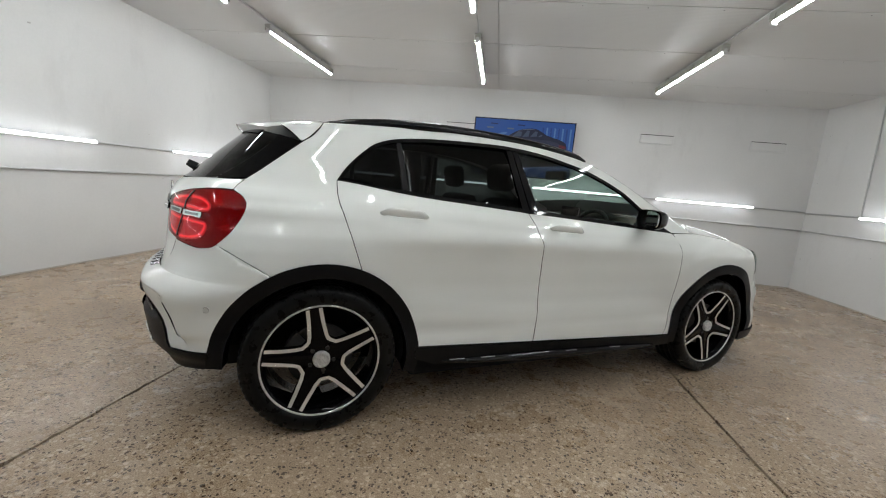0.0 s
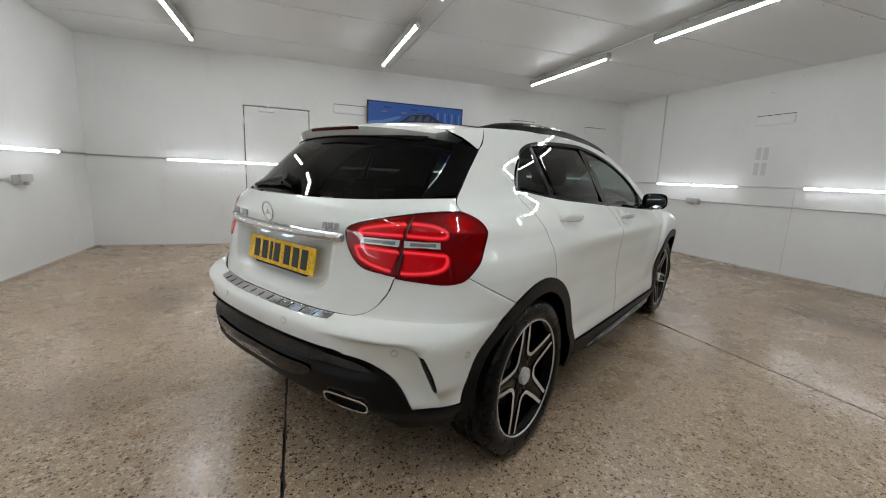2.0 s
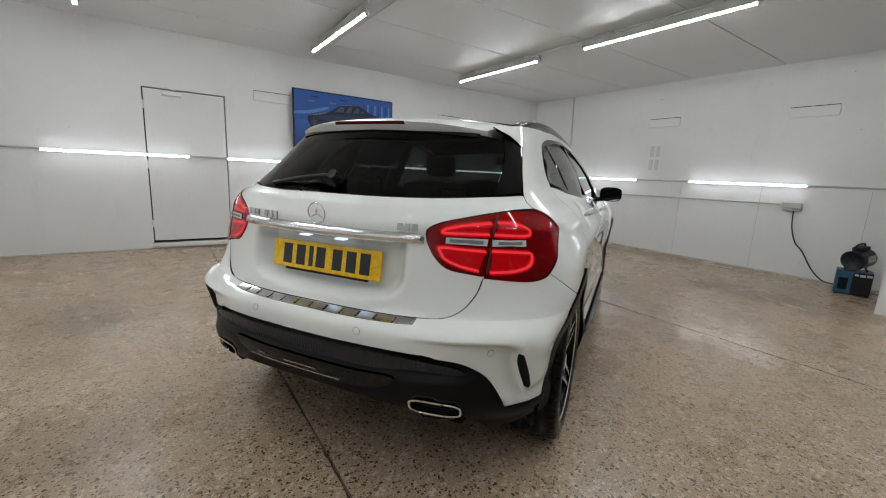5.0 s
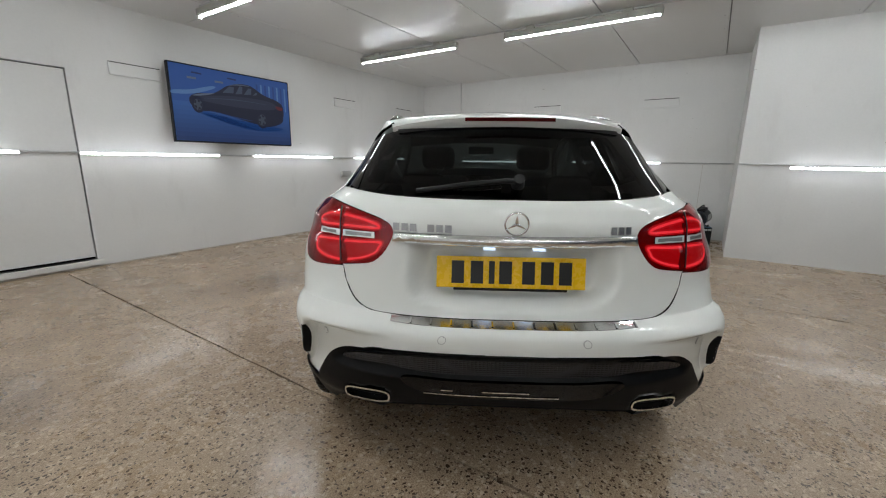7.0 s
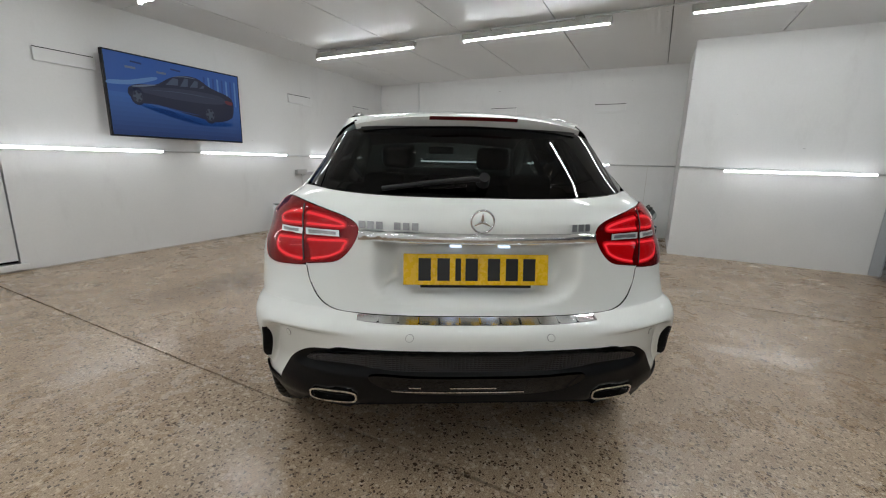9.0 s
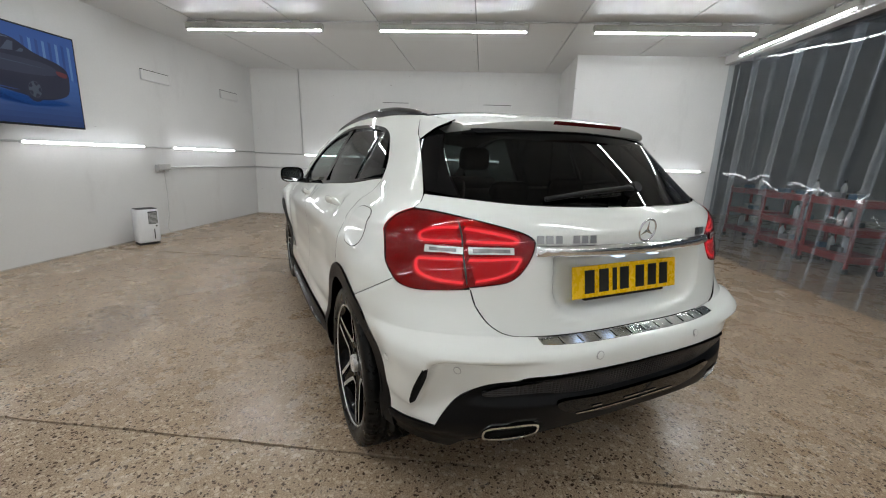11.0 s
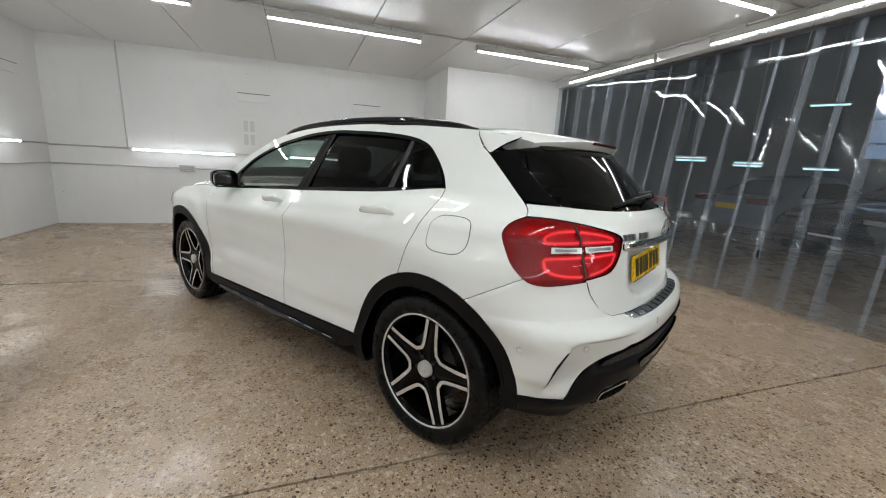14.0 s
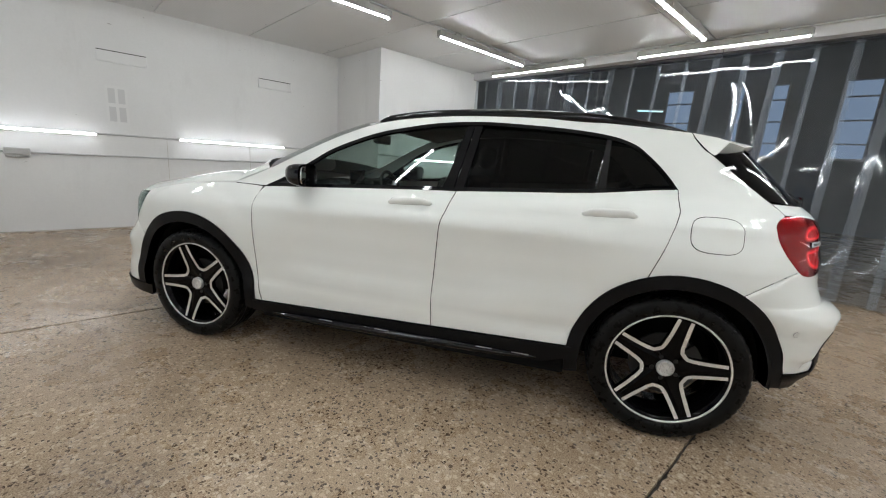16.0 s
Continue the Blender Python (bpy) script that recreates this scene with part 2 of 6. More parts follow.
def rod(bm, a, b, r, n=10, r2=None, caps=True):
    a, b = Vector(a), Vector(b)
    d = (b - a).normalized()
    u = d.orthogonal().normalized()
    w = d.cross(u)
    rings = []
    for p, rad in ((a, r), (b, r if r2 is None else r2)):
        rings.append([bm.verts.new(p + rad * (math.cos(2 * math.pi * i / n) * u + math.sin(2 * math.pi * i / n) * w)) for i in range(n)])
    for i in range(n):
        j = (i + 1) % n
        bm.faces.new((rings[0][i], rings[0][j], rings[1][j], rings[1][i]))
    if caps:
        bm.faces.new(rings[0][::-1])
        bm.faces.new(rings[1])
    return bm


def tube_along(bm, pts, r, n=8):
    pts = [Vector(p) for p in pts]
    rings = []
    u = (pts[1] - pts[0]).normalized().orthogonal().normalized()
    for i, p in enumerate(pts):
        d = (pts[min(i + 1, len(pts) - 1)] - pts[max(i - 1, 0)]).normalized()
        u = (u - d * u.dot(d)).normalized()
        w = d.cross(u)
        rings.append([bm.verts.new(p + r * (math.cos(2 * math.pi * k / n) * u + math.sin(2 * math.pi * k / n) * w)) for k in range(n)])
    for a, b in zip(rings, rings[1:]):
        for k in range(n):
            j = (k + 1) % n
            bm.faces.new((a[k], a[j], b[j], b[k]))
    bm.faces.new(rings[0][::-1])
    bm.faces.new(rings[-1])
    return bm


def lathe(bm, profile, n=48, axis="y", mi=0, closed=False):
    """profile: (radius, along) pairs turned about an axis through the origin."""
    rings = []
    for r, h in profile:
        ring = []
        for i in range(n):
            c, s = math.cos(2 * math.pi * i / n), math.sin(2 * math.pi * i / n)
            ring.append(bm.verts.new((r * c, h, r * s) if axis == "y" else (r * c, r * s, h)))
        rings.append(ring)
    pairs = list(zip(rings, rings[1:])) + ([(rings[-1], rings[0])] if closed else [])
    for a, b in pairs:
        for i in range(n):
            j = (i + 1) % n
            f = bm.faces.new((a[i], a[j], b[j], b[i]))
            f.material_index = mi
    return bm


def prism(bm, outline, depth, place, mi=0):
    """A flat outline (2D) given depth; place maps (u, v, w) to space."""
    lo = [bm.verts.new(place(u, v, 0.0)) for u, v in outline]
    hi = [bm.verts.new(place(u, v, depth)) for u, v in outline]
    n = len(outline)
    fs = [bm.faces.new(lo[::-1]), bm.faces.new(hi)]
    for i in range(n):
        j = (i + 1) % n
        fs.append(bm.faces.new((lo[i], lo[j], hi[j], hi[i])))
    for f in fs:
        f.material_index = mi
    bmesh.ops.recalc_face_normals(bm, faces=fs)
    return bm


def spline(pts, per=6, closed=False):
    """A smooth line through a few points."""
    n, out = len(pts), []
    for i in range(n if closed else n - 1):
        p = [pts[(i + k) % n] if closed else pts[min(max(i + k, 0), n - 1)] for k in (-1, 0, 1, 2)]
        for s in range(per):
            t = s / per
            out.append(tuple(0.5 * (2 * b + (c - a) * t + (2 * a - 5 * b + 4 * c - d) * t * t + (3 * b - a - 3 * c + d) * t ** 3) for a, b, c, d in zip(*p)))
    if not closed:
        out.append(tuple(pts[-1]))
    return out


# ---- the bay: x along the screen wall, y from the strip curtain to the screen wall ----
WALL_Y, FRONT_X, REAR_X, CURTAIN_Y, CEIL = 4.90, 6.09, -3.22, -3.30, 2.87
PIER_X, PIER_Y = 4.75, -1.14


def structure(name, bm, material, label, category):
    return tagged(link_mesh(name, bm, material), label, category, kind="structure")


# one dark ground sheet, with the cast slabs on it
floor = structure("floor", new_box(REAR_X - 12, FRONT_X + 12, -16.0, WALL_Y + 0.3, -0.2, -0.018), M_JOINT, "brown polished concrete floor with exposed aggregate chips", "floor")


def slab(x0, x1, ragged0, ragged1, seed):
    """A cast slab whose joint edges are slightly broken."""
    rnd = random.Random(seed)
    ys = [-16.0] + [-4.0 + 0.03 * i for i in range(297)] + [WALL_Y + 0.3]
    sides = []
    for x, on, s in ((x0, ragged0, 1), (x1, ragged1, -1)):
        drift, line = 0.0, []
        for y in ys:
            drift = 0.8 * drift + rnd.uniform(-0.0016, 0.0016)
            nick = rnd.uniform(0.002, 0.009) if rnd.random() < 0.10 else 0.0
            line.append((x + (drift + s * nick if on else 0.0), y))
        sides.append(line)
    outline = sides[0][::-1] + sides[1]
    bm = bmesh.new()
    prism(bm, outline, 0.1, lambda u, v, w: (u, v, w - 0.1))
    return bm


for i, (x0, x1) in enumerate(((REAR_X - 12, JOINTS[0] - 0.0065), (JOINTS[0] + 0.0065, JOINTS[1] - 0.008), (JOINTS[1] + 0.008, FRONT_X + 12))):
    part("slab", slab(x0, x1, i > 0, i < 2, 21 + i), M_FLOOR, floor)

DOOR_X0, DOOR_X1, DOOR_Z0, DOOR_Z1 = -1.225, -0.265, 0.085, 2.14
bm = bmesh.new()
box(bm, REAR_X - 0.2, DOOR_X0, WALL_Y, WALL_Y + 0.2, 0, CEIL + 0.1)
box(bm, DOOR_X1, FRONT_X + 0.2, WALL_Y, WALL_Y + 0.2, 0, CEIL + 0.1)
box(bm, DOOR_X0, DOOR_X1, WALL_Y, WALL_Y + 0.2, DOOR_Z1, CEIL + 0.1)
box(bm, DOOR_X0, DOOR_X1, WALL_Y, WALL_Y + 0.2, 0, DOOR_Z0)
wall_north = structure("wall_north", bm, M_WALL, "smooth white-painted panel wall with strip lamps", "wall")
wall_west = structure("wall_west", new_box(REAR_X - 0.2, REAR_X, -16.0, WALL_Y, 0, CEIL + 0.1), M_WALL, "plain white-painted panel wall", "wall")
wall_east = structure("wall_east", new_box(FRONT_X, FRONT_X + 0.2, PIER_Y - 0.1, WALL_Y, 0, CEIL + 0.1), M_WALL, "white-painted panel wall with scuffed foot", "wall")
structure("wall_pier", new_box(PIER_X, FRONT_X + 0.2, CURTAIN_Y - 0.12, PIER_Y, 0, CEIL + 0.1), M_WALL, "white-painted projecting wall block beside the curtain", "wall")

# ceiling boards, butted along x, with open seams between them
bm = bmesh.new()
seams = [CURTAIN_Y - 0.12, -2.02, -0.82, 0.38, 1.58, 2.70, 3.97, WALL_Y + 0.2]
for y0, y1 in zip(seams, seams[1:]):
    for x0, x1 in ((REAR_X - 0.2, 0.96), (0.966, FRONT_X + 0.2)):
        box(bm, x0, x1, y0 + 0.006, y1 - 0.006, CEIL, CEIL + 0.1, 0.003)
box(bm, REAR_X - 0.2, FRONT_X + 0.2, CURTAIN_Y - 0.12, WALL_Y + 0.2, CEIL + 0.03, CEIL + 0.12, mi=1)
ceiling = structure("ceiling", bm, [M_CEIL, M_GROOVE], "white ceiling of butted insulated boards with dark seams", "ceiling")

# skirting upstand of plaster dust along the wall foot
bm = bmesh.new()
box(bm, REAR_X, FRONT_X, WALL_Y - 0.010, WALL_Y, 0, 0.014, 0.003)
box(bm, FRONT_X - 0.010, FRONT_X, PIER_Y, WALL_Y - 0.010, 0, 0.014, 0.003)
box(bm, REAR_X, REAR_X + 0.010, CURTAIN_Y, WALL_Y - 0.010, 0, 0.014, 0.003)
structure("baseboard", bm, M_FOOT, "thin stained sealant line along the wall foot", "baseboard")


# ceiling battens: a tube under a shallow pressed-steel body
def batten(length, r=0.017, half=0.036):
    ob = thing("ceiling_light", Matrix.Identity(4), "lit white tube lamp on a slim ceiling batten", "lamp", "ceiling tube lamps")
    h = length / 2
    part("body", new_box(-half, half, -h, h, 0.014, 0.085, 0.006), M_BATTEN, ob)
    for s in (-0.62, 0.62):
        part("mount", new_box(-0.022, 0.022, s * h - 0.05, s * h + 0.05, 0.084, 0.125, 0.003), M_BATTEN, ob)
    for i in range(7):
        y = (i - 3) * length / 6.6
        part("clip", new_box(-half - 0.005, half + 0.005, y - 0.009, y + 0.009, 0.020, 0.060, 0.002), M_BATTEN, ob)
    for s in (-1, 1):
        part("end_cap", new_box(-0.022, 0.022, s * (h - 0.012) - 0.012, s * (h - 0.012) + 0.012, -0.012, 0.045, 0.004), M_TRIM, ob)
    bm = bmesh.new()
    ring = [(r * math.cos(a), 0.015 + 0.9 * r * math.sin(a)) for a in (math.pi * (1 + i / 10) for i in range(11))]
    prism(bm, ring, 2 * h - 0.05, lambda u, v, w: (u, w - h + 0.025, v))
    part("diffuser", bm, M_TUBE_C if r > 0.015 else M_TUBE_R, ob, "glowing white diffuser")
    return ob


first = batten(1.80)
spots = [(x, y, 0) for x in (-1.69, 0.745, 3.255) for y in (3.17, 0.66, -1.89)]
for i, (x, y, a) in enumerate(spots):
    m = pose(x, y, CEIL - 0.125, 0, 0, a)
    if i:
        copy_thing(first, m)
    else:
        first.matrix_world = m
# the slimmer row over the curtain
first = batten(1.80, 0.013, 0.024)
for i, x in enumerate((3.30, 0.74, -1.82)):
    m = pose(x, -3.165, CEIL - 0.125, 0, 0, 90)
    if i:
        copy_thing(first, m)
    else:
        first.matrix_world = m


# wall strips: a slim LED tube on clips, standing a little off the wall
def wall_strip(length):
    ob = thing("wall_light", Matrix.Identity(4), "slim glowing white strip lamp clipped to the wall", "lamp", "wall strip lamps")
    h = length / 2
    part("body", new_box(-h, h, 0.028, 0.062, -0.014, 0.014, 0.004), M_TRIM, ob)
    part("tube", rod(bmesh.new(), (-h + 0.01, 0.018, 0), (h - 0.01, 0.018, 0), 0.016, 12), M_TUBE_W, ob, "glowing white tube", True)
    for s in (-0.8, 0.8):
        part("clip", new_box(s * h - 0.012, s * h + 0.012, 0.06, 0.1, -0.018, 0.018, 0.003), M_TRIM, ob)
    return ob


first = wall_strip(1.50)
LAMPS = [(-1.49, WALL_Y, 1.272, 0), (0.465, WALL_Y, 1.270, 0), (2.465, WALL_Y, 1.272, 0), (4.51, WALL_Y, 1.268, 0),
         (FRONT_X, 3.04, 1.235, -90), (FRONT_X, 0.64, 1.243, -90), (PIER_X, -2.40, 1.20, -90),
         (REAR_X, 3.28, 1.295, 90), (REAR_X, 0.745, 1.30, 90), (REAR_X, -1.79, 1.30, 90)]
for i, (x, y, z, a) in enumerate(LAMPS):
    m = pose(x, y, z, 0, 0, a) @ pose(0, -0.1, 0)
    if i:
        copy_thing(first, m)
    else:
        first.matrix_world = m


from mathutils.geometry import delaunay_2d_cdt

# ---- the car's outer surface, in its own frame: x forward from the rear axle, y left, z up ----
def smooth_curve(xs, ys):
    """A monotone smooth curve through a few stations."""
    n = len(xs)
    h = [xs[i + 1] - xs[i] for i in range(n - 1)]
    d = [(ys[i + 1] - ys[i]) / h[i] for i in range(n - 1)]
    m = [d[0]] + [0.0 if d[i - 1] * d[i] <= 0 else (h[i - 1] + h[i]) * 3 / ((2 * h[i] + h[i - 1]) / d[i - 1] + (h[i] + 2 * h[i - 1]) / d[i]) for i in range(1, n - 1)] + [d[-1]]

    def f(x):
        if x <= xs[0]:
            return ys[0] + m[0] * (x - xs[0])
        if x >= xs[-1]:
            return ys[-1] + m[-1] * (x - xs[-1])
        i = 0
        while x > xs[i + 1]:
            i += 1
        t = (x - xs[i]) / h[i]
        return ((1 + 2 * t) * ys[i] + t * h[i] * m[i]) * (1 - t) ** 2 + (ys[i + 1] * (3 - 2 * t) - (1 - t) * h[i] * m[i + 1]) * t * t
    return f


def ease(a, b, x):
    t = min(1.0, max(0.0, (x - a) / (b - a)))
    return t * t * (3 - 2 * t)


REAR_S, NOSE_S = 0.40, 2.55          # where the plan begins to close towards tail and nose
SIDE_W = smooth_curve([0.10, 0.22, 0.30, 0.38, 0.42, 0.47, 0.55, 0.66, 0.78, 0.88, 0.92, 0.955, 1.00, 1.05, 1.15, 1.30, 1.42, 1.50],
                      [0.800, 0.850, 0.884, 0.893, 0.890, 0.877, 0.878, 0.889, 0.897, 0.894, 0.888, 0.868, 0.846, 0.800, 0.745, 0.667, 0.600, 0.548])
TAIL_X = smooth_curve([0.10, 0.25, 0.40, 0.55, 0.64, 0.680, 0.705, 0.80, 0.93, 1.03, 1.085, 1.11, 1.25, 1.40, 1.50],
                      [-0.60, -0.70, -0.765, -0.797, -0.803, -0.790, -0.728, -0.715, -0.712, -0.702, -0.678, -0.650, -0.506, -0.340, -0.22])
NOSE_X = smooth_curve([0.10, 0.20, 0.30, 0.38, 0.44, 0.56, 0.65, 0.72, 0.85, 0.95, 1.05, 1.5], [3.50, 3.60, 3.61, 3.585, 3.575, 3.59, 3.50, 3.44, 3.41, 3.24, 2.9, 2.0])
NOSE_Q = 5.0
TAIL_P = smooth_curve([0.1, 0.6, 0.72, 0.85, 1.05, 1.5], [2.7, 2.6, 2.4, 2.1, 1.8, 1.8])
TAIL_Q = smooth_curve([0.1, 0.6, 0.72, 0.85, 1.05, 1.5], [6.0, 6.0, 5.5, 5.2, 6.0, 6.0])
BELT_Z = smooth_curve([-0.6, 0.0, 0.5, 1.2, 2.0, 3.4], [1.13, 1.12, 1.085, 1.035, 1.0, 0.98])


def half_width(x, z):
    """The half width of the body at a station, before it closes at tail and nose."""
    zz = z - (BELT_Z(x) - 1.035) * ease(0.72, 1.02, z) * (1 - 0.9 * ease(1.0, 1.25, z))
    w = SIDE_W(zz) * (1 - (0.010 + 0.030 * ease(0.90, 1.0, z) + 0.032 * ease(1.0, 1.15, z)) * ease(0.9, -0.1, x))
    # the rear haunch swells over the wheel and runs on into the bumper
    return w + 0.028 * ease(0.56, 0.76, z) * ease(0.96, 0.84, z) * ease(0.30, -0.35, x)


def side_y(x, z):
    """Half width anywhere along the car, tail and nose included; 0 beyond them."""
    w = half_width(x, z)
    if x < REAR_S:
        u = (REAR_S - x) / (REAR_S - TAIL_X(z))
        return w * max(0.0, 1 - u ** TAIL_Q(z)) ** (1 / TAIL_P(z))
    if x > NOSE_S:
        u = (x - NOSE_S) / (NOSE_X(z) - NOSE_S)
        return w * max(0.0, 1 - u ** NOSE_Q) ** (1 / 2.3)
    return w


def angle_of(i):
    """Steps of the closing curve, crowded towards the side so that they come out even."""
    return 0.5 * math.pi * (1 - (1 - i / 160) ** 3)


def step_of(c):
    return 160 * (1 - (2 / math.pi * math.asin(min(1.0, c))) ** (1 / 3))


def closing_table(end_x, start_x, p, q, w):
    """Arc length along the closing curve, from its middle out to the side."""
    a, n = abs(start_x - end_x), 160
    pts = [(-a * math.cos(angle_of(i)) ** (2 / q) if i < n else 0.0, w * math.sin(angle_of(i)) ** (2 / p)) for i in range(n + 1)]
    s = [0.0]
    for (x0, y0), (x1, y1) in zip(pts, pts[1:]):
        s.append(s[-1] + math.hypot(x1 - x0, y1 - y0))
    return s


TAIL_ARC = closing_table(TAIL_X(0.8), REAR_S, 2.2, 5.3, 0.88)
NOSE_ARC = closing_table(NOSE_X(0.6), NOSE_S, 2.3, NOSE_Q, 0.89)
G_SIDE = TAIL_ARC[-1]
G_NOSE = G_SIDE + NOSE_S - REAR_S


def table_at(table, i):
    i = min(max(i, 0.0), len(table) - 1.0)
    k = min(int(i), len(table) - 2)
    return table[k] + (i - k) * (table[k + 1] - table[k])


def table_find(table, s):
    lo, hi = 0, len(table) - 1
    while hi - lo > 1:
        mid = (lo + hi) // 2
        if table[mid] <= s:
            lo = mid
        else:
            hi = mid
    return lo + (s - table[lo]) / (table[hi] - table[lo])


def body_point(g, z):
    """The body's skin: g runs from the middle of the tail forward along the left side (negative: right)."""
    sg, g = (1 if g >= 0 else -1), abs(g)
    if g < G_SIDE:
        a = angle_of(table_find(TAIL_ARC, g))
        x = REAR_S - (REAR_S - TAIL_X(z)) * max(0.0, math.cos(a)) ** (2 / TAIL_Q(z))
        return Vector((x, sg * half_width(x, z) * math.sin(a) ** (2 / TAIL_P(z)), z))
    if g > G_NOSE:
        a = angle_of(table_find(NOSE_ARC, max(0.0, NOSE_ARC[-1] - (g - G_NOSE))))
        x = NOSE_S + (NOSE_X(z) - NOSE_S) * max(0.0, math.cos(a)) ** (2 / NOSE_Q)
        return Vector((x, sg * half_width(x, z) * math.sin(a) ** (2 / 2.3), z))
    x = REAR_S + g - G_SIDE
    return Vector((x, sg * half_width(x, z), z))


def body_normal(g, z):
    e = 0.004
    n = (body_point(g, z + e) - body_point(g, z - e)).cross(body_point(g + e, z) - body_point(g - e, z))
    return n.normalized()


def on_side(x, z):
    """(g, z) of the point of the left side at x."""
    if x < REAR_S:
        u = (REAR_S - x) / (REAR_S - TAIL_X(z))
        c = min(1.0, u ** (TAIL_Q(z) / 2))
        return (table_at(TAIL_ARC, step_of(c)), z)
    if x > NOSE_S:
        c = min(1.0, ((x - NOSE_S) / (NOSE_X(z) - NOSE_S)) ** (NOSE_Q / 2))
        return (G_NOSE + NOSE_ARC[-1] - table_at(NOSE_ARC, step_of(c)), z)
    return (G_SIDE + x - REAR_S, z)


def on_tail(y, z):
    """(g, z) of the point of the tail that far from the middle."""
    lo, hi = 0.0, 160.0
    for _ in range(40):
        mid = (lo + hi) / 2
        if body_point(table_at(TAIL_ARC, mid), z).y < abs(y):
            lo = mid
        else:
            hi = mid
    return (math.copysign(table_at(TAIL_ARC, lo), y), z)


def inset(outline, d):
    """A closed flat outline drawn in by d."""
    n = len(outline)
    area = sum(outline[i][0] * outline[(i + 1) % n][1] - outline[(i + 1) % n][0] * outline[i][1] for i in range(n))
    s = 1 if area > 0 else -1
    out = []
    for i in range(n):
        (ax, ay), (bx, by), (cx, cy) = outline[i - 1], outline[i], outline[(i + 1) % n]
        u, v = Vector((bx - ax, by - ay)), Vector((cx - bx, cy - by))
        if u.length < 1e-7 or v.length < 1e-7:
            out.append((bx, by))
            continue
        u.normalize(), v.normalize()
        nx, ny = -(u.y + v.y), u.x + v.x
        k = 1 + u.dot(v)
        if k < 0.25:
            k = 0.25
        out.append((bx + s * d * nx / k, by + s * d * ny / k))
    return out


def tidy(outline, least=0.002):
    out = []
    for p in outline:
        if not out or math.hypot(p[0] - out[-1][0], p[1] - out[-1][1]) > least:
            out.append(p)
    if math.hypot(out[0][0] - out[-1][0], out[0][1] - out[-1][1]) < least:
        out.pop()
    return out


def fill(outline, cell, extra=()):
    """Triangles inside a closed outline, with a grid of points in it, and extra points where a crease runs. Gives points, triangles and rim edges."""
    n = len(outline)
    pts = [Vector(p) for p in outline] + [Vector(p) for p in extra]
    crease = np.array(extra) if len(extra) else None
    lo = [min(p[k] for p in outline) for k in (0, 1)]
    hi = [max(p[k] for p in outline) for k in (0, 1)]
    segs = np.array([(*outline[i], *outline[(i + 1) % n]) for i in range(n)])
    for i in range(math.ceil(lo[0] / cell), math.floor(hi[0] / cell) + 1):
        for j in range(math.ceil(lo[1] / cell), math.floor(hi[1] / cell) + 1):
            x, y = i * cell, j * cell
            ax, ay, bx, by = segs.T
            cross = (ay > y) != (by > y)
            with np.errstate(divide="ignore", invalid="ignore"):
                xs = ax + (y - ay) * (bx - ax) / (by - ay)
            if np.count_nonzero(cross & (xs > x)) % 2 == 0:
                continue
            dx, dy = bx - ax, by - ay
            t = np.clip(((x - ax) * dx + (y - ay) * dy) / (dx * dx + dy * dy), 0, 1)
            if crease is not None and np.min(np.hypot(crease[:, 0] - x, crease[:, 1] - y)) < 0.6 * cell:
                continue
            if np.min(np.hypot(ax + t * dx - x, ay + t * dy - y)) > 0.3 * cell:
                pts.append(Vector((x, y)))
    flat, _, tris, _, _, _ = delaunay_2d_cdt(pts, [(i, (i + 1) % n) for i in range(n)], [list(range(n))], 1, 1e-6)
    count = {}
    for f in tris:
        for k in range(len(f)):
            e = tuple(sorted((f[k], f[(k + 1) % len(f)])))
            count[e] = count.get(e, 0) + 1
    return [tuple(p) for p in flat], [tuple(f) for f in tris], [e for e, c in count.items() if c == 1]


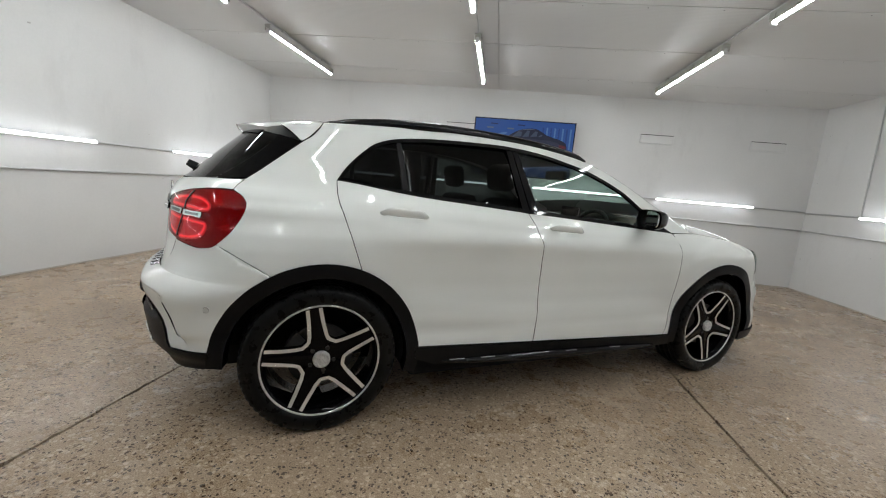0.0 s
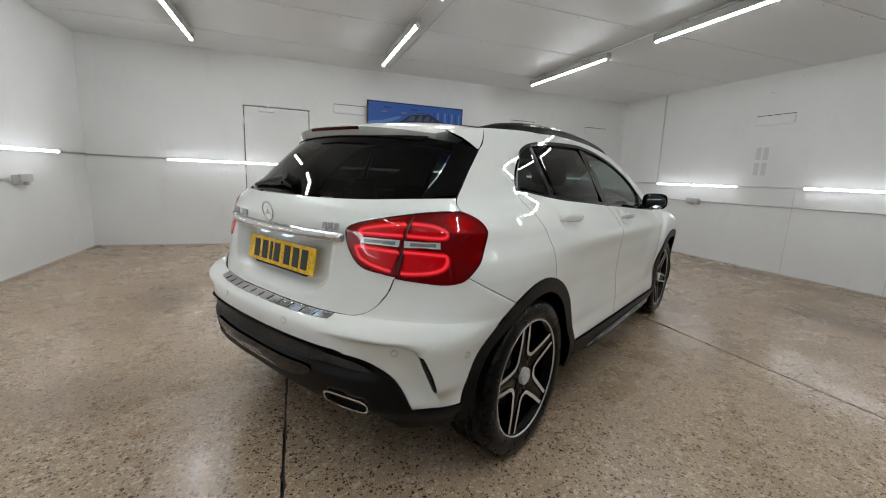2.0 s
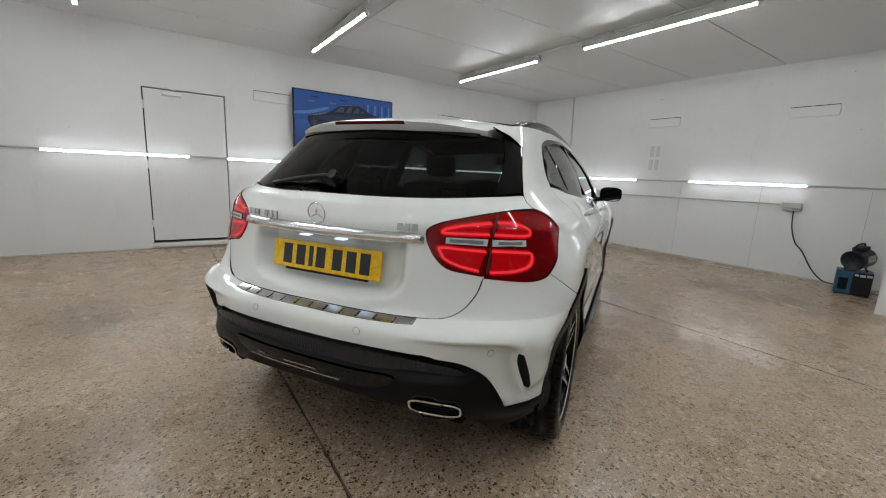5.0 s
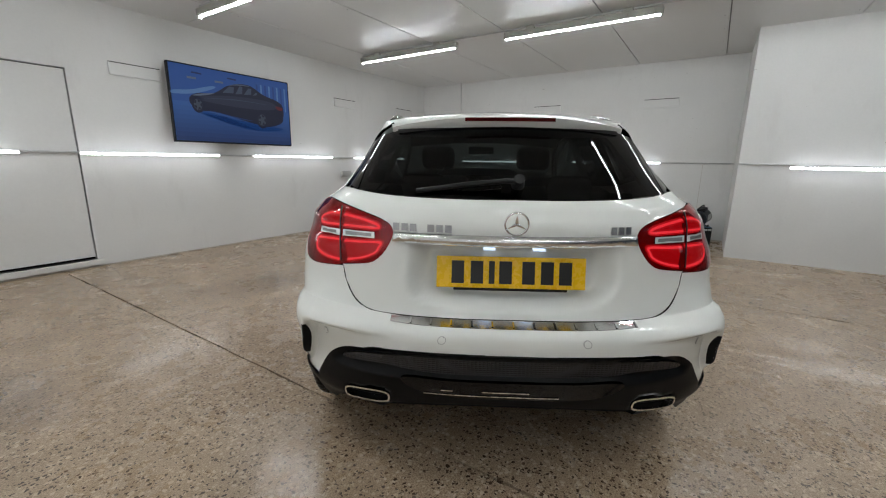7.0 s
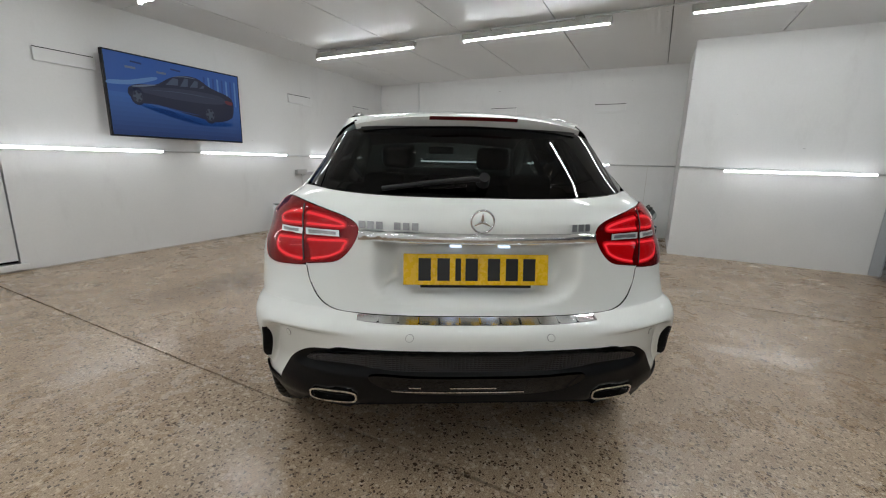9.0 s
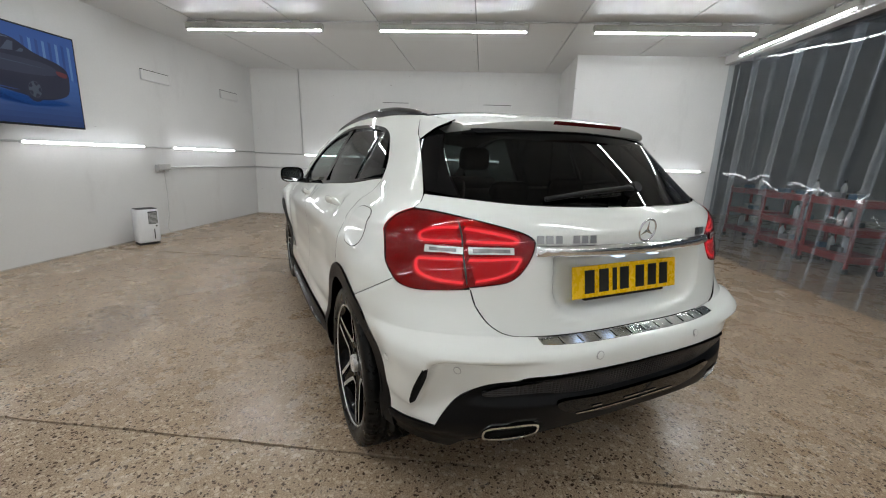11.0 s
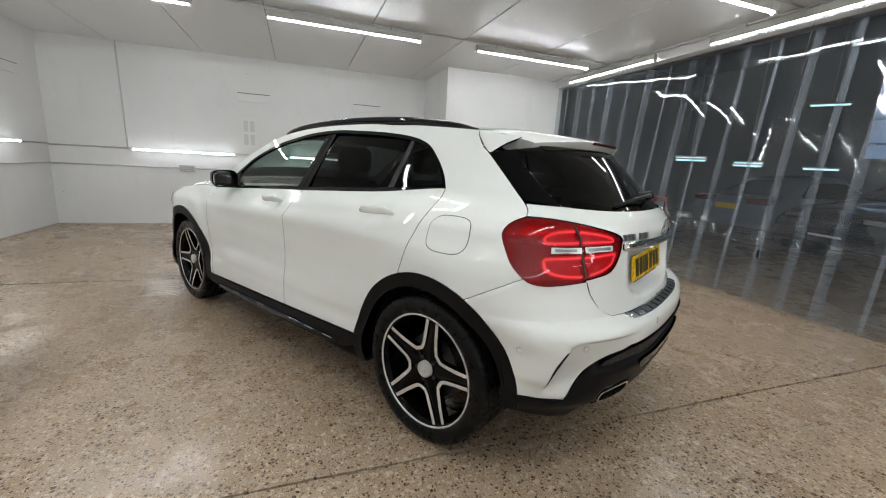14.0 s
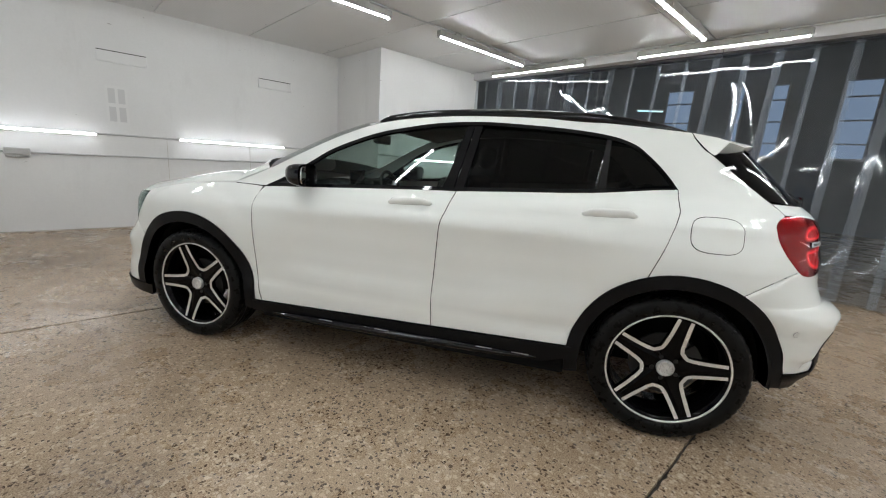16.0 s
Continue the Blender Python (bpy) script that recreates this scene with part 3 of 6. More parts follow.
def patch(name, outline, material, parent, off=0.0, cell=0.04, lip=0.012, side=1, label="", gap=0.0, extra=()):
    """A piece of the skin inside a closed outline of (g, z), with its edges turned in by lip.
    off: how far it stands out, a number or a function of the point."""
    outline = tidy(outline)
    if gap:
        outline = tidy(inset(outline, gap))
    if side < 0:
        outline = [(-g, z) for g, z in outline]
    flat, faces, rim = fill(outline, cell, extra)
    verts, norms = [], []
    for g, z in flat:
        p, n = body_point(g, z), body_normal(g, z)
        verts.append(p + n * (off(p) if callable(off) else off))
        norms.append(n)
    a, b, c = (Vector(verts[i]) for i in faces[len(faces) // 2][:3])
    flip = (b - a).cross(c - a).dot(norms[faces[len(faces) // 2][0]]) < 0
    if flip:
        faces = [f[::-1] for f in faces]
    if callable(off):
        # relief changes the normals: take them from the mesh
        acc = [Vector((0, 0, 0)) for _ in verts]
        for f in faces:
            m = Vector((0, 0, 0))
            for k in range(1, len(f) - 1):
                m += (verts[f[k]] - verts[f[0]]).cross(verts[f[k + 1]] - verts[f[0]])
            for i in f:
                acc[i] += m
        norms = [v.normalized() if v.length > 1e-9 else n for v, n in zip(acc, norms)]
    if lip:
        mid = sum((Vector(v) for v in verts), Vector()) / len(verts)
        for i, j in rim:
            p, q, n = verts[i], verts[j], norms[i]
            k = len(verts)
            out = (q - p).cross(n)
            if out.length < 1e-9:
                continue
            out.normalize()
            verts += [p, q, q - norms[j] * lip, p - norms[i] * lip]
            norms += [out] * 4
            faces.append((k, k + 1, k + 2, k + 3))
    me = bpy.data.meshes.new(name)
    me.from_pydata([tuple(v) for v in verts], [], faces)
    me.polygons.foreach_set("use_smooth", [True] * len(me.polygons))
    me.normals_split_custom_set_from_vertices([tuple(n) for n in norms])
    me.materials.append(material)
    ob = new(name, me)
    ob.parent = parent
    if label:
        ob["label"] = label
    return ob


def both(name, outline, material, parent, **kw):
    return [patch(name, outline, material, parent, side=s, **kw) for s in (1, -1)]


def band(name, line, width, material, parent, off=0.0, lip=0.004, side=1, label="", closed=False):
    """A narrow strip of the skin along a line of (g, z)."""
    pts = [Vector(p) for p in line]
    n = len(pts)
    lo, hi = [], []
    for i, p in enumerate(pts):
        a = pts[i - 1] if (i or closed) else p
        b = pts[(i + 1) % n] if (i < n - 1 or closed) else p
        d = (b - a).normalized()
        m = Vector((-d.y, d.x)) * width / 2
        lo.append(p - m)
        hi.append(p + m)
    bm = bmesh.new()
    rows = []
    for a, b in zip(lo, hi):
        row = []
        for q, o in ((a, off - lip), (a, off), (b, off), (b, off - lip)):
            g = q.x * side
            row.append(bm.verts.new(body_point(g, q.y) + body_normal(g, q.y) * o))
        rows.append(row)
    pairs = list(zip(rows, rows[1:])) + ([(rows[-1], rows[0])] if closed else [])
    for r, s in pairs:
        for k in range(3):
            bm.faces.new((r[k], r[k + 1], s[k + 1], s[k]))
    bmesh.ops.recalc_face_normals(bm, faces=bm.faces[:])
    return part(name, bm, material, parent, label)


# ---- the car ----
def paint():
    m = mat("white_car_paint", (0.80, 0.81, 0.785), 0.5, Specular_IOR_Level=0.0, Coat_Weight=1.0, Coat_Roughness=0.0, Coat_IOR=1.5)
    v = coords(m)
    wire(m, ramp(m, noise_tex(m, v, 2.5), [(0.3, (0.775, 0.79, 0.76)), (0.7, (0.80, 0.815, 0.785))]), bsdf(m).inputs["Base Color"])
    return m


def rubber():
    m = mat("tyre_rubber", (0.014, 0.014, 0.014), 0.4, Specular_IOR_Level=0.14)
    v = coords(m)
    wire(m, ramp(m, noise_tex(m, v, 14.0), [(0.3, (0.0035, 0.0035, 0.0036)), (0.75, (0.0075, 0.0075, 0.0073))]), bsdf(m).inputs["Base Color"])
    wire(m, ramp(m, noise_tex(m, v, 30.0), [(0.3, (0.22,)), (0.7, (0.38,))]), bsdf(m).inputs["Roughness"])
    return m


def honeycomb():
    m = mat("black_mesh_grille", (0.012, 0.012, 0.014), 0.35)
    v = node(m, "ShaderNodeTexVoronoi", Scale=75.0, Randomness=0.0)
    v.feature = "DISTANCE_TO_EDGE"
    wire(m, coords(m, (1, 1, 1.7)), v.inputs["Vector"])
    wire(m, ramp(m, v.outputs["Distance"], [(0.05, (0.03, 0.03, 0.035)), (0.2, (0.004, 0.004, 0.004))]), bsdf(m).inputs["Base Color"])
    bump(m, v.outputs["Distance"], 0.8, 0.006)
    return m


M_PAINT = paint()
M_CLAD = varied("black_cladding", (0.0052, 0.0052, 0.0057), 0.42, 0.2, 4, 180, relief=0.2, Specular_IOR_Level=0.15)
M_RUBBER = rubber()
M_GRILLE = honeycomb()
M_TINT = sheet_glass("privacy_glass", (0.045, 0.049, 0.049), 0.0, 1.26)
M_PRINTED = mat("black_printed_glass", (0.002, 0.002, 0.0025), 0.03, Specular_IOR_Level=0.16)
M_CLEAR = sheet_glass("clear_green_glass", (0.52, 0.62, 0.585), 0.0, 1.46)
M_LENS = sheet_glass("red_lamp_lens", (0.90, 0.10, 0.12), 0.0, 1.42)
M_LAMPRED = mat("red_reflector", (0.16, 0.006, 0.007), 0.22, 0.2)
M_LAMPDARK = mat("dark_red_housing", (0.24, 0.003, 0.008), 0.25, 0.3)
facets = node(M_LAMPDARK, "ShaderNodeTexVoronoi", Scale=110.0)
wire(M_LAMPDARK, coords(M_LAMPDARK), facets.inputs["Vector"])
bump(M_LAMPDARK, facets.outputs["Distance"], 0.2, 0.003)
M_LAMPGLOW = glow("red_light_guide", (1.0, 0.34, 0.40), 0.95)
M_LAMPHALO = glow("red_light_halo", (0.9, 0.045, 0.075), 0.46)
M_LAMPSOFT = glow("red_light_field", (0.9, 0.012, 0.035), 0.36)
M_CLEARBAND = varied("clear_lamp_band", (0.74, 0.71, 0.70), 0.16, 0.15, 30, 160, metal=0.2)
M_LAMPCORE = varied("silvered_lamp_core", (0.42, 0.40, 0.40), 0.2, 0.4, 40, 200, metal=0.5)
M_MACHINED = varied("machined_alloy", (0.80, 0.80, 0.79), 0.22, 0.08, 20, 200, metal=0.6)
M_WHEELBLACK = mat("gloss_black_alloy", (0.002, 0.002, 0.0024), 0.08, Specular_IOR_Level=0.12)
M_DISC = varied("brake_steel", (0.030, 0.029, 0.028), 0.5, 0.2, 20, 90, metal=0.3, Specular_IOR_Level=0.2)
M_PLATE = varied("yellow_plate", (0.86, 0.52, 0.01), 0.28, 0.04, 10, 60)
M_INK = mat("black_print", (0.012, 0.012, 0.012), 0.4)
M_TRIMDARK = varied("dark_cabin_trim", (0.006, 0.006, 0.0065), 0.8, 0.2, 6, 100, Specular_IOR_Level=0.2)
M_SEAT = varied("black_seat_cloth", (0.012, 0.012, 0.013), 0.8, 0.2, 8, 150)
M_HEADLINE = varied("black_headliner", (0.035, 0.035, 0.035), 0.9, 0.1, 5, 120)
M_MIRROR = mat("mirror_glass", (0.9, 0.92, 0.93), 0.01, 1.0)
M_PLATELAMP = glow("plate_lamp", (0.62, 0.76, 1.0), 1.6)
M_HEADLAMP = mat("headlamp_glass", (0.55, 0.58, 0.6), 0.08, 0.7)

M_HUB = varied("silver_hub_paint", (0.58, 0.58, 0.57), 0.3, 0.1, 30, 200, metal=0.4)
M_SILL = varied("brushed_sill_steel", (0.74, 0.75, 0.76), 0.14, 0.05, 10, 120, metal=1.0, relief=0.0)

CAR = pose(0, 0, 0, 0, 0, 31.0)
car = thing("car", CAR, "white five-door crossover car with black cladding and lit red tail lamps", "car")


def arc(cx, cz, r, a0, a1, n=24):
    return [(cx + r * math.cos(radians(a0 + (a1 - a0) * i / n)), cz + r * math.sin(radians(a0 + (a1 - a0) * i / n))) for i in range(n + 1)]


def side_line(pts, per=5):
    return [on_side(x, z) for x, z in spline(pts, per)]


def tail_line(pts, per=5):
    return [on_tail(y, z) for y, z in spline(pts, per)]


def sill_z(x):
    return 0.332 + 0.0325 * (2.18 - x)


AX, FX, AZ = -0.005, 2.697, 0.345          # arch centres
RR, RF = 0.456, 0.466                      # arch radii of the white panels

# seams and window line, as (x, z) on the side
DOOR_REAR = [(0.150, 0.778), (0.107, 0.90), (0.066, 1.02), (0.051, 1.075), (0.052, 1.157)]
DOOR_MID = [(1.073, 1.068), (1.108, 0.955), (1.127, 0.86), (1.138, 0.66), (1.142, 0.51), (1.131, sill_z(1.131))]
DOOR_FRONT = [(2.182, sill_z(2.182)), (2.216, 0.48), (2.227, 0.65), (2.231, 0.80), (2.232, 0.93), (2.205, 1.0)]
BELT = [(0.052, 1.159), (0.15, 1.150), (0.43, 1.115), (0.80, 1.089), (1.073, 1.070), (1.40, 1.052), (1.80, 1.026), (2.00, 1.014), (2.205, 1.002)]
WINDOW_TOP = [(0.052, 1.159), (0.082, 1.20), (0.125, 1.25), (0.185, 1.306), (0.25, 1.353), (0.36, 1.388), (0.55, 1.411), (0.81, 1.424), (1.02, 1.427), (1.24, 1.410), (1.42, 1.378), (1.60, 1.334), (1.815, 1.245), (1.95, 1.158), (2.08, 1.072), (2.205, 1.002)]
ROOF_EDGE = [(2.42, 1.005), (2.22, 1.098), (2.02, 1.205), (1.82, 1.308), (1.62, 1.386), (1.40, 1.430), (1.1, 1.457), (0.7, 1.462), (0.35, 1.450), (0.0, 1.426)]
GATE_SEAM = [(0.0, 1.426), (-0.012, 1.40), (-0.052, 1.352), (-0.095, 1.321), (-0.207, 1.228), (-0.265, 1.180), (-0.322, 1.135), (-0.356, 1.106), (-0.372, 1.083)]
LAMP_FRONT = [(-0.372, 1.083), (-0.338, 1.063), (-0.320, 1.034), (-0.332, 0.985), (-0.376, 0.915), (-0.428, 0.862)]


def belt_from(x0, x1):
    pts = spline(BELT, 6)
    return [p for p in pts if min(x0, x1) < p[0] < max(x0, x1)]


# rear door, front door: a crease below the handles, a hollow under it and a swelling above the sill,
# with a dished cup behind each handle
DOOR_RELIEF = smooth_curve([0.30, 0.40, 0.43, 0.48, 0.54, 0.60, 0.70, 0.80, 0.87, 0.905, 0.925, 0.96, 1.00, 1.20],
                           [0.0, 0.0, 0.0045, 0.0120, 0.0075, -0.0050, -0.0150, -0.0130, -0.0010, 0.0075, 0.0085, 0.0025, 0.0, 0.0])


def door_relief(p):
    d = DOOR_RELIEF(p.z - 0.05 * ease(1.1, 0.4, p.x) * ease(0.75, 0.6, p.z)) * ease(0.12, 0.55, p.x) * ease(2.22, 1.85, p.x)
    for x, z in ((1.285, 0.990), (0.340, 1.023)):
        d -= 0.016 * math.exp(-((p.x - x) / 0.060) ** 4 - ((p.z - z) / 0.036) ** 4)
    return d


belt_r = [on_side(*p) for p in belt_from(0.06, 1.07)]
belt_f = [on_side(*p) for p in belt_from(1.08, 2.20)]
a_sill = math.degrees(math.asin((sill_z(0.45) - AZ) / RR))
a_door = math.degrees(math.atan2(DOOR_REAR[0][1] - AZ, DOOR_REAR[0][0] - AX))
out = side_line(DOOR_MID) + [on_side(*p) for p in arc(AX, AZ, RR, a_sill, a_door, 16)] + side_line(DOOR_REAR) + belt_r
rear_doors = both("rear_door", out, M_PAINT, car, gap=0.002, cell=0.022, off=door_relief)
out = side_line(DOOR_MID[::-1]) + belt_f + side_line(DOOR_FRONT[::-1])
front_doors = both("front_door", out, M_PAINT, car, gap=0.002, cell=0.022, off=door_relief)

# side frame: quarter panel, rear pillar, roof rail line and front pillar in one pressing
seam_end = (-0.222, 0.748)
a_seam = math.degrees(math.atan2(seam_end[1] - AZ, seam_end[0] - AX))
out = side_line(DOOR_REAR) + side_line(WINDOW_TOP[1:]) + side_line(ROOF_EDGE) + side_line(GATE_SEAM[1:]) + side_line(LAMP_FRONT[1:])
out += [on_side(*p) for p in arc(AX, AZ, RR, a_seam, a_door, 14)]
both("side_frame", out, M_PAINT, car, gap=0.0013, cell=0.022)

# front wing with its flared haunch, nose, lamps and lip
def flare(p):
    r = math.hypot(p.x - FX, p.z - AZ)
    return 0.016 * ease(0.630, 0.590, r) * ease(2.25, 2.40, p.x) * ease(3.06, 2.86, p.x)


NOSE_END = G_NOSE + NOSE_ARC[-1] - 0.002
LAMP_BACK = [(3.025, 0.902), (3.055, 0.852), (3.10, 0.800), (3.18, 0.722)]
wing = side_line(DOOR_FRONT[:-1]) + side_line([(2.215, 1.0), (2.42, 1.003), (2.70, 0.978), (2.90, 0.943), (3.018, 0.910)], 4)
wing += side_line(LAMP_BACK, 4) + side_line([(3.175, 0.70), (3.12, 0.66)], 2) + [on_side(*p) for p in arc(FX, AZ, RF, 36.5, 181.5, 22)]
both("front_wing", wing, M_PAINT, car, off=flare, gap=0.0022, cell=0.03)
nose = [on_side(*p) for p in arc(FX, AZ, RF, 36.5, -5, 12)] + side_line([(3.20, 0.300), (3.36, 0.300)], 3) + [(NOSE_END, 0.30), (NOSE_END, 0.70)] + side_line([(3.36, 0.712), (3.27, 0.712), (3.18, 0.716)], 3) + [on_side(3.172, 0.698)]
both("front_bumper", nose, M_PAINT, car, off=flare, gap=0.0022, cell=0.03)
lamp = side_line(LAMP_BACK, 4) + side_line([(3.27, 0.720), (3.36, 0.735), (3.40, 0.79), (3.36, 0.85), (3.22, 0.888), (3.10, 0.903)], 4)
for s in (1, -1):
    unit = patch("headlamp", lamp, M_SHINYBLACK, car, off=-0.022, side=s, gap=0.003, label="clear headlamp unit with silvery reflector")
    patch("reflector", inset(tidy(lamp), 0.028), M_HEADLAMP, unit, off=-0.012, side=s, lip=0.012)
    patch("lens", lamp, M_CLEAR, unit, off=0.003, side=s, gap=0.003, lip=0.02, label="clear lamp glass")
grille = side_line([(3.37, 0.72)], 1) + [(NOSE_END, 0.708), (NOSE_END, 0.86)] + side_line([(3.385, 0.855), (3.405, 0.79)], 1)
both("front_grille", grille, M_GRILLE, car, off=-0.01)
lip = side_line([(3.03, 0.296), (3.20, 0.298), (3.40, 0.298)], 3) + [(NOSE_END, 0.298), (NOSE_END, 0.235)] + side_line([(3.40, 0.235), (3.20, 0.232), (3.06, 0.225)], 3)
both("front_lip", lip, M_CLAD, car, off=lambda p: 0.010 + 0.010 * ease(0.29, 0.24, p.z), lip=0.06)


# tailgate, with the plate's hollow pressed into it
def plate_hollow(p):
    q = ((abs(p.y) / 0.372) ** 4 + (max(0.0, 0.88 - p.z) / 0.138) ** 4) ** 0.25
    return -0.072 * ease(1.0, 0.84, q) * ease(0.975, 0.950, p.z) + 0.006 * ease(0.985, 1.005, p.z) * ease(1.06, 1.02, p.z) * ease(0.6, 0.4, abs(p.y))



GLASS_LOW = [(0.0, 1.109), (0.216, 1.108), (0.42, 1.112), (0.56, 1.121)]
LAMP_TOP = [(0.745, 1.085), (0.694, 1.083), (0.645, 1.076), (0.546, 1.054), (0.455, 1.027), (0.422, 0.995), (0.447, 0.93), (0.498, 0.880), (0.575, 0.864), (0.620, 0.858)]
GATE_LOW = [(0.620, 0.858), (0.606, 0.800), (0.567, 0.742), (0.508, 0.710), (0.41, 0.703), (0.21, 0.702), (0.0, 0.703)]
half = tail_line(GLASS_LOW) + [on_side(-0.335, 1.128), on_side(-0.358, 1.105)] + [on_side(-0.372, 1.084)] + tail_line(LAMP_TOP[1:]) + tail_line(GATE_LOW[1:])
full = half + [(-g, z) for g, z in half[::-1][1:-1]]
tailgate = patch("tailgate", full, M_PAINT, car, off=plate_hollow, cell=0.016, gap=0.0015)


# rear bumper, with a scooped pocket at each corner
def fin_x(z):
    """Where the flank breaks off into the corner pocket."""
    return -0.607 + (0.632 - z) * 0.37


LEDGE = 0.650


def pocket(p):
    y, z = abs(p.y), p.z
    f1, f2 = p.x - fin_x(z), z - LEDGE
    d = 0.5 * (f1 + f2 + math.sqrt((f1 - f2) ** 2 + 0.0006))
    proud = 0.034 * ease(0.36, 0.79, y) * ease(0.42, 0.50, z) * ease(-0.36, -0.56, p.x) * ease(0.80, 0.62, z)
    deep = 0.016 * ease(0.40, 0.70, y) * ease(0.425, 0.52, z)
    k = ease(-0.009, 0.009, d)
    return proud * k - deep * (1 - k)


def crease_points():
    out = []
    for d in (-0.010, -0.005, 0.0, 0.005, 0.010):
        for i in range(30):
            z = 0.425 + 0.007 * i
            out.append(on_side(fin_x(z) + d, z))
        for i in range(30):
            out.append(on_tail(0.765 - 0.012 * i, LEDGE + d))
    kept = []
    for p in out:
        if all(math.hypot(p[0] - q[0], p[1] - q[1]) > 0.0035 for q in kept):
            kept.append(p)
    return kept + [(-g, z) for g, z in kept]



a_low = math.degrees(math.atan2(0.408 - AZ, -0.445 - AX))
BUMPER_EDGE = [(-0.450, 0.408), (-0.53, 0.407)]
VAL_EDGE = [(0.728, 0.405), (0.710, 0.455), (0.672, 0.525), (0.60, 0.572), (0.50, 0.590), (0.38, 0.600), (0.20, 0.603), (0.0, 0.605)]
half = tail_line(GATE_LOW[::-1]) + side_line([(-0.60, 0.852), (-0.505, 0.839), (-0.452, 0.847), (-0.428, 0.862)], 4)
half += [on_side(*p) for p in arc(AX, AZ, RR, a_seam, a_low + 360 if a_low < 0 else a_low, 14)]
half += side_line(BUMPER_EDGE, 3) + tail_line(VAL_EDGE, 4)
full = half + [(-g, z) for g, z in half[::-1][1:-1]]
bumper = patch("rear_bumper", full, M_PAINT, car, off=pocket, cell=0.014, gap=0.001, extra=crease_points())

# black lower valance with its mesh, lip and tail pipes
def valance_relief(p):
    y, z = abs(p.y), p.z
    channel = 0.024 * ease(0.594, 0.576, z) * ease(0.500, 0.522, z) * ease(0.67, 0.60, y)
    q = (((y - 0.511) / 0.086) ** 4 + ((z - 0.404 + 0.06 * (y - 0.511)) / 0.030) ** 4) ** 0.25
    return 0.008 + pocket(p) - channel - 0.034 * ease(1.0, 0.82, q) - 0.020 * ease(0.40, 0.33, z)


half = tail_line(VAL_EDGE[::-1], 4) + side_line(BUMPER_EDGE[::-1], 3) + side_line([(-0.445, 0.325), (-0.56, 0.305)], 2) + tail_line([(0.675, 0.30), (0.645, 0.335), (0.61, 0.366), (0.52, 0.372), (0.42, 0.378), (0.32, 0.396), (0.0, 0.406)], 4)
full = half + [(-g, z) for g, z in half[::-1][1:-1]]
valance = patch("rear_valance", full, M_CLAD, car, off=valance_relief, cell=0.012, lip=0.05)
half = tail_line([(0.0, 0.582), (0.30, 0.580), (0.52, 0.565), (0.60, 0.545), (0.60, 0.528), (0.45, 0.535), (0.34, 0.522), (0.20, 0.516), (0.0, 0.516)], 4)
patch("mesh", half + [(-g, z) for g, z in half[::-1][1:-1]], M_GRILLE, valance, off=-0.012, label="black honeycomb mesh insert")
half = tail_line([(0.0, 0.508), (0.22, 0.508), (0.34, 0.512), (0.38, 0.50), (0.33, 0.462), (0.20, 0.440), (0.0, 0.438)], 4)
patch("lip", half + [(-g, z) for g, z in half[::-1][1:-1]], M_SHINYBLACK, valance, off=0.012, label="gloss black diffuser lip")
for y0, y1, z in ((-0.16, 0.30, 0.452), (-0.06, 0.10, 0.470), (0.20, 0.24, 0.470)):
    band("bright_strip", tail_line([(y0, z), ((y0 + y1) / 2, z), (y1, z)], 4), 0.004, M_CHROME, valance, off=0.015, lip=0.003)


def pipe_outline(k):
    out = []
    for i in range(36):
        a = -2 * math.pi * i / 36
        ca, sa = math.cos(a), math.sin(a)
        u = (0.089 - k) * math.copysign(abs(ca) ** 0.5, ca)
        v = (0.0285 - k) * math.copysign(abs(sa) ** 0.6, sa)
        out.append(on_tail(0.511 + u, 0.404 + v - 0.06 * u))
    return out


for s in (1, -1):
    pipe = band("tail_pipe", pipe_outline(0.004), 0.0075, M_CHROME, car, off=0.013, lip=0.035, side=s, closed=True, label="chrome tail pipe trim")
    patch("bore", pipe_outline(0.009), M_TRIMDARK, pipe, off=-0.016, side=s, cell=0.02)

# black air slits in the step of each corner
slit = []
for i in range(15):
    t = i / 14
    z = 0.478 + 0.146 * t
    w = math.sin(math.pi * (0.06 + 0.88 * t)) ** 0.45
    slit.append((fin_x(z), z, w * (0.7 + 0.3 * t)))
out = [on_side(x + 0.0150 * w, z) for x, z, w in slit] + [on_side(x - 0.0035 * w, z) for x, z, w in slit[::-1]]
both("air_slit", out, M_TRIMDARK, bumper, off=lambda p: pocket(p) + 0.0016, cell=0.005, lip=0.003, label="black corner air slit")

# arch and sill cladding
a0 = math.degrees(math.asin((0.27 - AZ) / RR))
ring = arc(AX, AZ, RR + 0.002, a0 - 2, 180 + 1, 40) + arc(AX, AZ, 0.396, 180 + 1, a0 - 2, 36)
both("rear_arch_trim", [on_side(*p) for p in ring], M_CLAD, car, off=lambda p: 0.003 + 0.006 * ease(-0.42, -0.20, p.x), lip=0.06)
ring = arc(FX, AZ, RF + 0.002, -14, 180 + 10, 40) + arc(FX, AZ + 0.004, 0.400, 180 + 10, -14, 36)
both("front_arch_trim", [on_side(*p) for p in ring], M_CLAD, car, off=lambda p: 0.004 + 0.004 * ease(3.1, 2.8, p.x) + flare(p), lip=0.06)
out = [(0.43, sill_z(0.43) - 0.001), (1.0, sill_z(1.0) - 0.001), (1.6, sill_z(1.6) - 0.001), (2.24, sill_z(2.24) - 0.001), (2.25, 0.265), (1.7, 0.245), (1.1, 0.255), (0.55, 0.29), (0.44, 0.33)]
